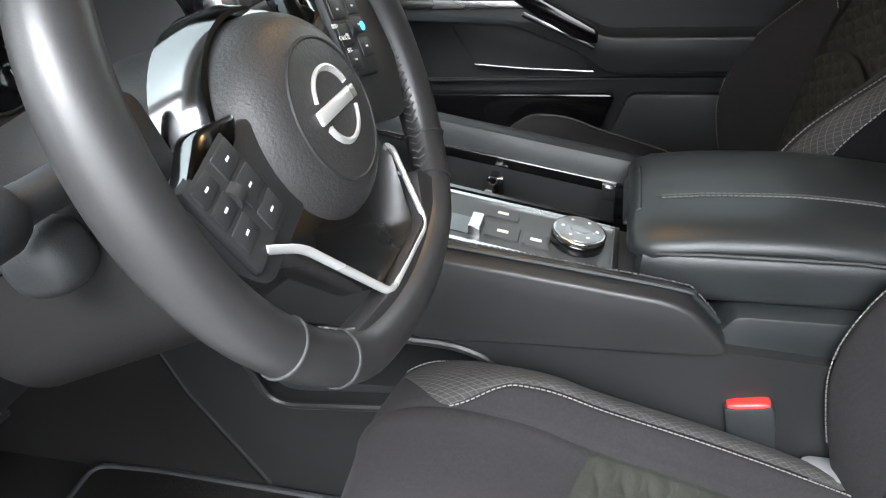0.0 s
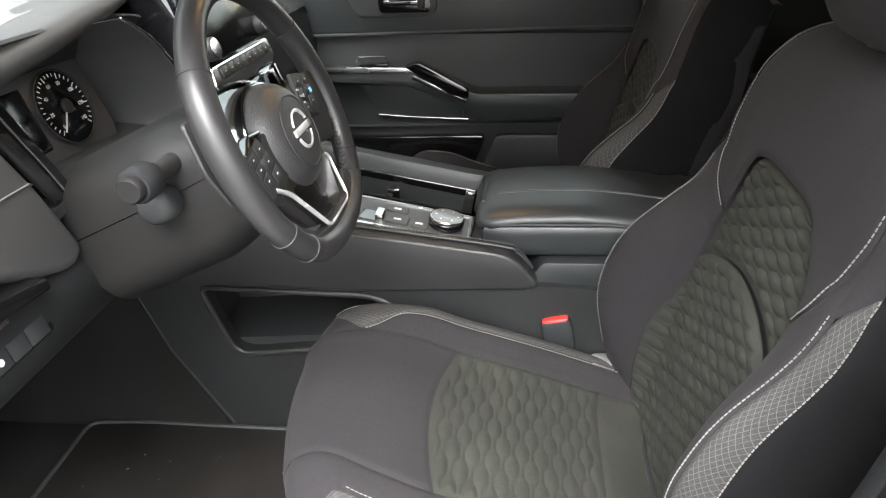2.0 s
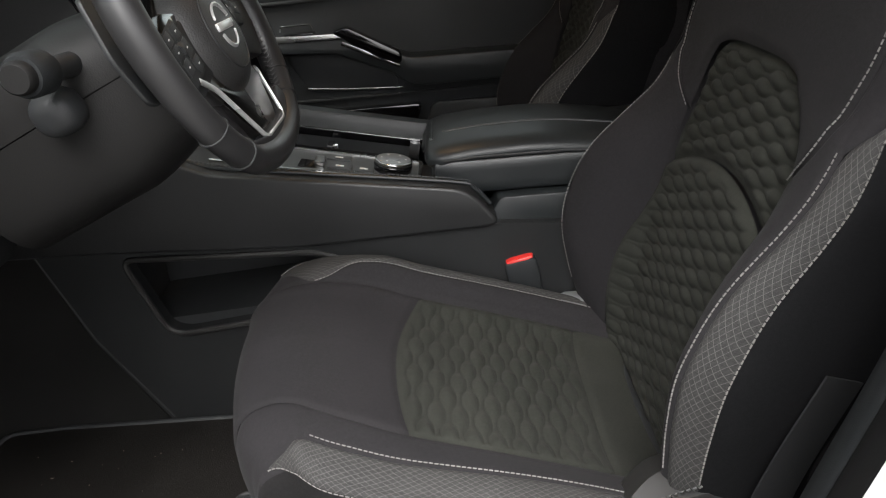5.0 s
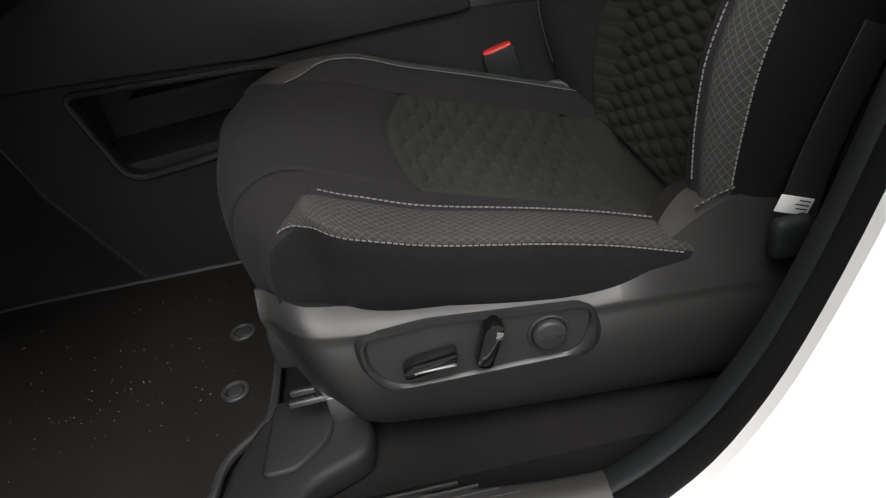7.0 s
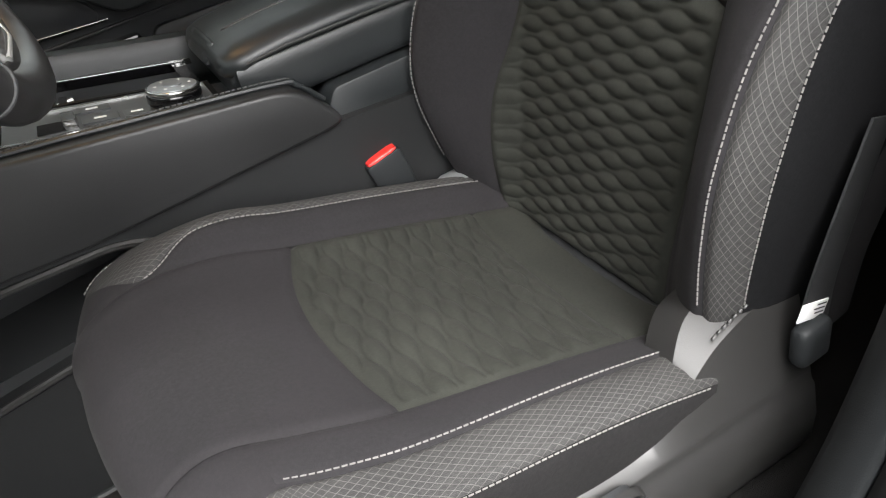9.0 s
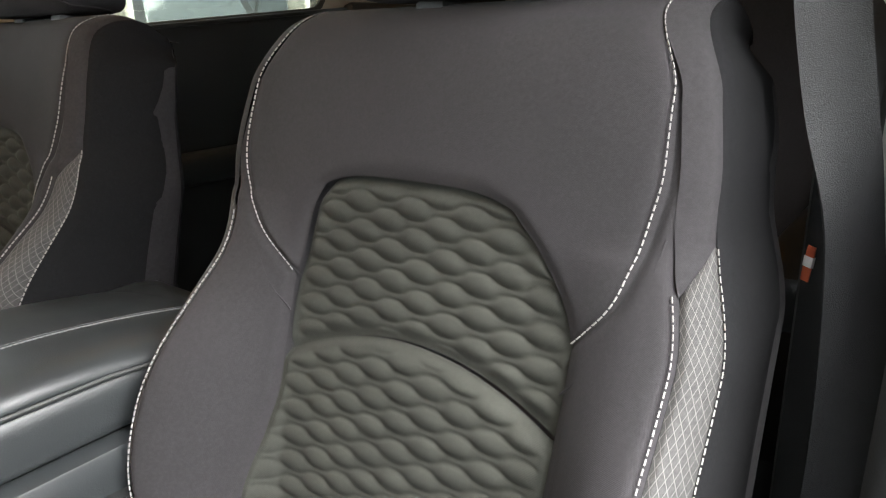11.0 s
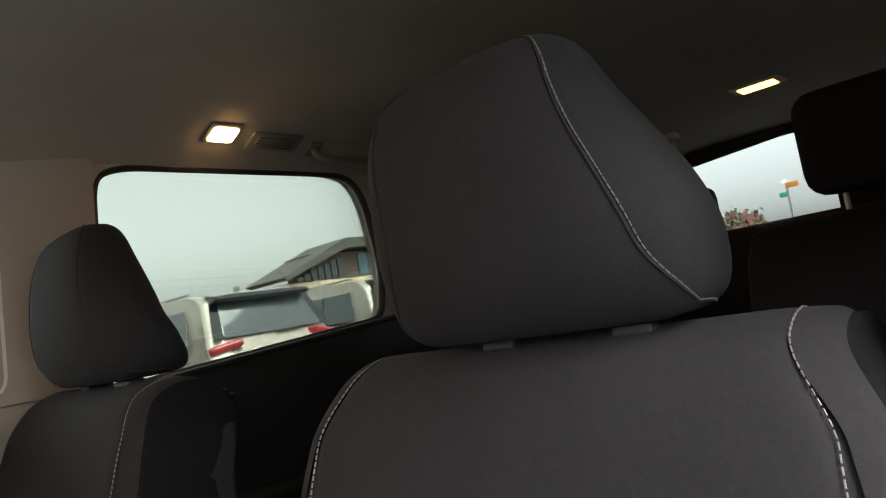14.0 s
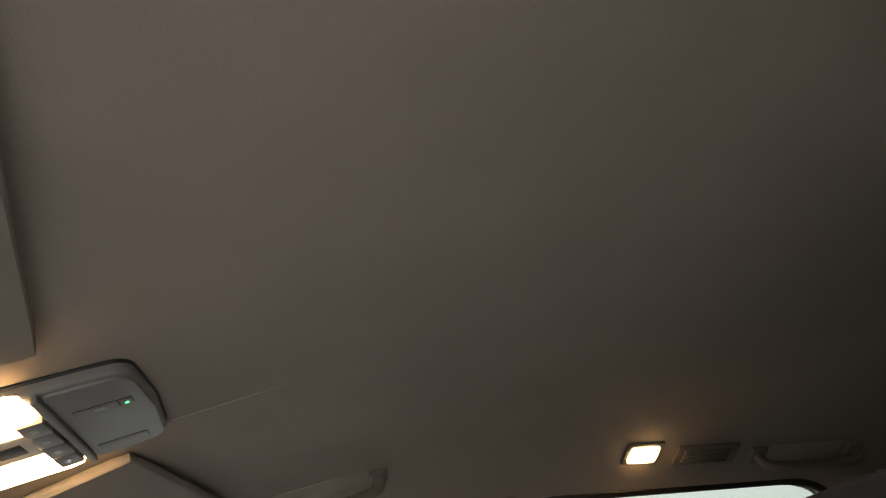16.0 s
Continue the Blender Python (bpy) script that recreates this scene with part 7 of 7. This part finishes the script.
part("slot_face", turned(box((-0.0073, -0.0733, 0.0180), (0.0423, -0.0567, 0.0195), 0.0006), m), OHC_GREY, ohc)
for sgn in (-1, 1):
    part("map_lamp", turned(pillow((-0.135, sgn * 0.066 - 0.036, 0.006), (-0.028, sgn * 0.066 + 0.036, 0.021), 0.010, 6), m), LAMP_GLOW, ohc, "glowing map lamp lens")
for k, y in enumerate((-0.061, -0.027, 0.007, 0.041)):
    b = part("button", turned(box((-0.049, y - 0.0162, 0.012), (-0.026, y + 0.0162, 0.0245), 0.002), m), OHC_GREY, ohc)
    part("button_mark", turned(box((-0.041, y - 0.005, 0.0243), (-0.035, y + 0.005, 0.0248), 0), m), PANEL, b)
part("centre_bar", turned(box((-0.135, -0.032, 0.008), (-0.050, 0.028, 0.0205), 0.003), m), CREAM, ohc)
part("sensor", turned(box((-0.085, -0.014, 0.019), (-0.060, 0.012, 0.0215), 0.001), m), PLASTIC, ohc)
VISOR = surface("visor_cloth", (0.30, 0.275, 0.24), 0.9, grain=700, bump=0.4, mottle=0.06, spec=0.1)
for sgn, lab in ((-1, "driver's"), (1, "passenger's")):
    vis, m = fitting("sun_visor", f"pale grey folded {lab} sun visor under the headliner", "sun visor", 0.142, sgn * 0.390, "sun visors")
    m = m @ Matrix.Rotation(radians(sgn * 13.0), 4, "Z")
    part("board", turned(pillow((-0.10, -0.21, 0.010), (0.125, 0.21, 0.030), 0.010, 8), m), VISOR, vis)
    part("hinge", turned(tube([(-0.08, -sgn * 0.16, 0.015), (-0.08, sgn * 0.25, 0.015)], 0.006, 8), m), VISOR, vis)
    part("arm_mount", turned(pillow((-0.10, sgn * 0.235, 0.0), (-0.06, sgn * 0.265, 0.022), 0.006, 3) if sgn > 0 else pillow((-0.10, -0.265, 0.0), (-0.06, -0.235, 0.022), 0.006, 3), m), VISOR, vis)

# ---------------------------------------------------------------- outside: car park
GLASSDARK = surface("parked_car_glass", (0.06, 0.07, 0.075), 0.08, grain=20, bump=0, mottle=0.1, coat=0.5)
TAIL = surface("tail_lamp_red", (0.32, 0.015, 0.022), 0.2, grain=60, bump=0, mottle=0.15, coat=0.5)
CLADDING = surface("grey_cladding", (0.05, 0.05, 0.05), 0.7, grain=120, bump=0.2)


def parked_suv(label, x, y, paint, group, height=1.0):
    """An estate car seen from behind, its nose away along +y."""
    car = thing("parked_car", label, "car", (x, y, -0.38), group)
    side = [(0.0, 0.35), (-0.05, 0.55), (-0.02, 0.98), (0.16, 1.16), (0.42, 1.66), (0.62, 1.74), (1.6, 1.78), (2.6, 1.70), (3.45, 1.20), (4.4, 1.06), (4.62, 0.85), (4.65, 0.40), (4.4, 0.28), (0.3, 0.28)]
    bm = bmesh.new()
    rings = []
    for f in (-1, -0.985, -0.93, -0.8, -0.4, 0, 0.4, 0.8, 0.93, 0.985, 1):
        rings.append([])
        for yy, zz in rounded_outline(side, 0.10, 3):
            zz *= height
            narrow = 0.17 * smoothstep(0.95, 1.75, zz)
            inset = 0.10 * max(0, abs(f) - 0.8) / 0.2
            rings[-1].append(bm.verts.new((f * (0.93 - narrow), yy + inset * (1 if yy < 2 else -1), zz - 0.02 * (abs(f) > 0.99))))
    for a, b in zip(rings, rings[1:]):
        for k in range(len(a)):
            bm.faces.new((a[k], a[(k + 1) % len(a)], b[(k + 1) % len(a)], b[k]))
    bm.faces.new(rings[0]), bm.faces.new(list(reversed(rings[-1])))
    part("body", bm, paint, car)
    h = height
    slope = Matrix.Translation((0, 0.262, 1.42 * h)) @ pose(0, 0, 0, -27, 0, 0)
    part("rear_window", turned(prism(rounded_outline([(-0.70, -0.235), (-0.60, 0.25), (0.60, 0.25), (0.70, -0.235)], 0.05), 1, -0.010, 0.012, 0.004), slope), GLASSDARK, car, "dark rear window")
    part("spoiler", turned(pillow((-0.66, -0.20, -0.060), (0.66, 0.16, 0.040), 0.05, 6), Matrix.Translation((0, 0.42, 1.685 * h)) @ pose(0, 0, 0, 8, 0, 0)), PIANO, car, "gloss black roof spoiler")
    for sgn in (-1, 1):
        part("pillar_garnish", turned(prism([(sgn * 0.70, -0.235), (sgn * 0.60, 0.25), (sgn * 0.70, 0.25), (sgn * 0.82, -0.22)], 1, -0.004, 0.016, 0.0), slope), PIANO, car)
    part("rear_wiper", tube([(0.02, 0.13, 1.215 * h), (0.42, 0.145, 1.24 * h)], 0.016, 6), CLADDING, car)
    for sgn in (-1, 1):
        lampm = turned(pillow((-0.20, -0.05, -0.050), (0.20, 0.15, 0.045), 0.040, 6), Matrix.Translation((sgn * 0.71, 0.10, 1.130 * h)) @ pose(0, 0, 0, 0, sgn * 10, sgn * 18))
        part("tail_lamp", lampm, TAIL, car, "red tail lamp")
        win = prism([(0.62, 1.18 * h), (0.80, 1.60 * h), (2.35, 1.60 * h), (3.0, 1.18 * h)], 0, -0.008, 0.008, 0.0)
        part("side_window", turned(win, Matrix.Translation((sgn * 0.902, 0, 0)) @ Matrix.Translation((0, 0, 1.18 * h)) @ pose(0, 0, 0, 0, sgn * -16.5, 0) @ Matrix.Translation((0, 0, -1.18 * h))), GLASSDARK, car)
        part("window_strip", turned(tube([(0, 0.80, 1.61 * h), (0, 2.35, 1.61 * h)], 0.014, 6), Matrix.Translation((sgn * 0.906, 0, 1.18 * h)) @ pose(0, 0, 0, 0, sgn * -16.5, 0) @ Matrix.Translation((0, 0, -1.18 * h))), SILVER, car)
        for yy in (0.95, 3.75):
            wh = part("wheel", disc((sgn * 0.93, yy, 0.36), (sgn, 0, 0), 0.35, 0.02, 0.01, 28), RUBBER, car)
            part("wheel_rim", disc((sgn * 0.945, yy, 0.36), (sgn, 0, 0), 0.23, 0.015, 0.006, 20), PANEL, wh)
        part("roof_rail", tube([(sgn * 0.70, 0.8, 1.78 * h), (sgn * 0.70, 2.5, 1.79 * h)], 0.018, 6), SILVER, car)
        part("pillar_strip", turned(box((-0.01, -0.02, -0.2), (0.012, 0.03, 0.2), 0.004), Matrix.Translation((sgn * 0.848, 1.45, 1.39 * h)) @ pose(0, 0, 0, 0, sgn * -16.5, 0)), CLADDING, car)
    part("bumper", pillow((-0.88, -0.10, 0.34), (0.88, 0.12, 0.60), 0.06, 5), CLADDING, car)
    pl = part("number_plate", box((-0.17, -0.062, 0.74), (0.17, -0.05, 0.90), 0.004), WHITE, car, "white plate with red bars")
    part("plate_bar", box((-0.11, -0.066, 0.79), (0.11, -0.061, 0.84), 0), RED, pl)
    part("badge", disc((0, 0.02, 1.06 * h), (0, -1, 0.1), 0.04, 0.02, 0.004, 16), SILVER, car)
    part("fin", turned(pillow((-0.02, -0.08, 0), (0.02, 0.08, 0.07), 0.015, 3), Matrix.Translation((0.0, 0.85, 1.77 * h))), paint, car)
    return car


SILVERP = surface("champagne_paint", (0.36, 0.33, 0.275), 0.3, 0.2, grain=900, bump=0.0, mottle=0.04, coat=0.6)
WHITEP = surface("pale_paint", (0.40, 0.39, 0.36), 0.25, grain=30, bump=0, mottle=0.03, coat=0.6)
parked_suv("champagne silver parked estate car seen from behind", 5.1, 6.3, SILVERP, "parked cars", 1.07)
parked_suv("pale silver parked estate car beside the building", 7.95, 6.6, SILVERP, "parked cars", 1.07)
parked_suv("white parked estate car with dark rear window", 2.75, 6.1, WHITEP, "parked cars", 1.04)
parked_suv("white parked estate car in the next bay", -0.7, 6.1, WHITEP, "parked cars", 1.04)
parked_suv("dark parked car far behind the tailgate", 13.0, 2.6, surface("dark_paint", (0.05, 0.055, 0.06), 0.25, coat=0.6, grain=30, bump=0), "parked cars", 0.9)
parked_suv("champagne parked car far behind the tailgate", 13.5, 5.6, SILVERP, "parked cars", 0.9)

# low building with a broad sloping roof
bld = thing("building", "brown low building with a broad overhanging roof", "building", (33.4, 38.0, -0.38))
WALLB = surface("brown_render", (0.16, 0.13, 0.10), 0.85, grain=20, bump=0.3, mottle=0.1, wear=0.6)
SAND = surface("sand_band", (0.55, 0.45, 0.30), 0.85, grain=20, bump=0.2, mottle=0.1, wear=0.6)
ROOFB = surface("dark_roof", (0.085, 0.08, 0.07), 0.8, grain=15, bump=0.3, mottle=0.15, wear=0.6)
part("wall", box((-3.2, 0, 0), (22, 3, 6.6), 0), WALLB, bld)
part("band", box((-6.0, -0.6, 0), (22.3, 2.8, 4.6), 0.05), SAND, bld)
part("roof", prism([(-6.8, 4.95), (-1.0, 7.4), (26, 7.7), (26, 7.2), (-1.0, 6.7), (-6.4, 4.75)], 1, -1.6, 3.0, 0.0), ROOFB, bld)
for k in range(7):
    wn_ = part("window", box((-4.6 + 0.62 * k, -0.15, 4.7), (-4.1 + 0.62 * k, 0.05, 5.0 + 0.20 * k), 0), GLASSDARK, bld)
for k in range(6):
    wn_ = part("window", box((1.2 + 3.6 * k, -0.10, 4.8), (3.2 + 3.6 * k, 0.05, 6.4), 0), surface("sky_blue_glass", (0.10, 0.19, 0.26), 0.1, coat=0.5, grain=5, bump=0) if k == 0 else bpy.data.materials["sky_blue_glass"], bld)
    part("mullion", box((-0.03, -0.14, 4.8), (0.03, 0.06, 6.4), 0), WALLB, wn_).location = (2.2 + 3.6 * k, 0, 0)
shop = thing("shop", "small sandy shop building with a pale sign", "building", (9.5, 34, -0.38))
part("wall", box((-3.0, 0, 0), (5.0, 8, 4.2), 0), SAND, shop)
part("parapet", box((-1.2, -0.2, 4.2), (2.2, 8, 5.0), 0), SAND, shop)
part("sign", box((-0.6, -0.35, 3.2), (1.6, -0.2, 4.0), 0.02), WHITE, shop, "pale sign board")
part("sign_bar", box((-0.3, -0.37, 3.5), (1.2, -0.34, 3.7), 0), RED, shop)
sign = thing("roof_sign", "small red sign on a post beyond the cars", "sign", (15.5, 34.0, -0.38))
part("post", tube([(0, 0, 0), (0, 0, 4.6)], 0.10, 8), CLADDING, sign)
part("board", box((-0.5, -0.1, 4.55), (0.5, 0.1, 4.82), 0.03), RED, sign, "red sign board")


def pole(label, x, y, h, arms):
    p = thing("utility_pole", label, "pole", (x, y, -0.38), "utility poles")
    WOOD = bpy.data.materials.get("weathered_pole") or surface("weathered_pole", (0.16, 0.13, 0.10), 0.9, grain=40, bump=0.3)
    part("post", tube([(0, 0, 0), (0, 0, h)], [0.17, 0.11], 10), WOOD, p)
    for z, w in arms:
        part("crossarm", box((-w, -0.06, z - 0.06), (w, 0.06, z + 0.06), 0.01), WOOD, p)
    part("transformer", disc((0.28, 0, h * 0.72), (0, 0, 1), 0.2, 0.7, 0.03, 12), PANEL, p)
    return p


pole("weathered wooden utility pole with crossarms", 12.8, 30.0, 5.1, ((4.9, 0.7), (4.3, 0.5)))
pole("weathered wooden utility pole further off", 14.4, 34.0, 4.6, ((4.4, 0.5),))
for z in (4.2, 4.6):
    w_ = tagged(part("power_line", tube(smooth_curve([(-30, 30, z + 1.2), (-8, 30, z - 0.1), (12.8, 30, z - 0.2), (35, 32, z - 0.4), (70, 36, z + 1.5)], 30), 0.005, 5), CLADDING), "thin overhead power line", "cable")
lamp3 = thing("street_lamp", "slim grey street lamp behind the car park", "street lamp", (30.0, 10.9, -0.38))
part("post", tube([(0, 0, 0), (0, 0.0, 5.2), (0, -0.3, 5.7), (0, -1.4, 5.9)], 0.09, 8), PANEL, lamp3)
part("head", pillow((-0.12, -2.0, 5.84), (0.12, -1.3, 5.98), 0.05, 3), PANEL, lamp3)
rs = thing("road_sign", "orange and green road signs on a thin post", "sign", (30.0, 6.7, -0.38))
part("post", tube([(0, 0, 0), (0, 0, 3.6)], 0.05, 8), PANEL, rs)
part("board", box((-0.05, -0.45, 3.55), (-0.01, 0.05, 3.77), 0.01), surface("orange_sign", (0.7, 0.28, 0.05), 0.5), rs, "orange board")
part("board", box((-0.05, 0.02, 3.22), (-0.01, 0.32, 3.42), 0.01), surface("green_sign", (0.05, 0.35, 0.28), 0.5), rs, "green board")


LEAF = surface("leaves", (0.075, 0.105, 0.035), 0.7, grain=3, bump=0, mottle=0.5, wear=1.5)
BLOOM = surface("pink_blossom", (0.42, 0.20, 0.20), 0.8, grain=3, bump=0, mottle=0.3)
BARK = surface("bark", (0.11, 0.085, 0.065), 0.9, grain=20, bump=0.5)


def tree(label, x, y, h, spread, seed, bloom=False):
    rnd = random.Random(seed)
    t = thing("tree", label, "tree", (x, y, -0.38), "trees")
    bm = bmesh.new()
    tube([(0, 0, 0), (0.05, 0.02, h * 0.35), (0.0, 0.0, h * 0.6)], [0.14, 0.10, 0.06], 8, bm=bm)
    tips = []
    for k in range(9):
        a, e = rnd.uniform(0, 6.28), rnd.uniform(0.45, 1.0)
        tip_ = (spread * 0.6 * math.cos(a), spread * 0.6 * math.sin(a), h * e * 0.92)
        tube([(0, 0, h * rnd.uniform(0.3, 0.55)), (tip_[0] * 0.5, tip_[1] * 0.5, tip_[2] * 0.85), tip_], [0.05, 0.035, 0.012], 6, bm=bm)
        tips.append(tip_)
    part("trunk", bm, BARK, t)
    verts, faces = [], []
    for k in range(2600):
        c = rnd.choice(tips)
        p = np.array([c[0] + rnd.gauss(0, spread * 0.22), c[1] + rnd.gauss(0, spread * 0.22), c[2] + rnd.gauss(0, h * 0.09)])
        s = rnd.uniform(0.06, 0.15)
        u = np.array([rnd.gauss(0, 1) for _ in range(3)])
        u /= np.linalg.norm(u)
        w = np.cross(u, [rnd.gauss(0, 1) for _ in range(3)])
        w /= np.linalg.norm(w)
        i = len(verts)
        verts += [p - u * s, p + w * s * 0.45, p + u * s, p - w * s * 0.45]
        faces.append((i, i + 1, i + 2, i + 3))
    crown_ = part("crown", mesh_from("crown", verts, faces, smooth=False), LEAF, t)
    if bloom:
        verts, faces = [], []
        for k in range(500):
            c = rnd.choice(tips)
            p = np.array([c[0] + rnd.gauss(0, spread * 0.2), c[1] + rnd.gauss(0, spread * 0.2), c[2] + abs(rnd.gauss(0, h * 0.08)) + 0.1])
            i, s = len(verts), 0.10
            verts += [p + (0, -s, 0), p + (0, 0, s), p + (0, s, 0), p + (s, 0, -s)]
            faces += [(i, i + 1, i + 2), (i + 1, i + 2, i + 3)]
        part("blossom", mesh_from("blossom", verts, faces, smooth=False), BLOOM, crown_)
    return t


tree("flowering shrub tree behind the car park", 29.0, 8.1, 2.75, 0.9, 3, True)
tree("green leafy tree beyond the front window", 2.0, 25.0, 3.0, 1.7, 5)
tree("green leafy tree beyond the front window", -1.5, 27.0, 2.9, 1.6, 8)
tree("green leafy tree far behind the parked cars", 26.0, 13.0, 3.0, 1.6, 9)
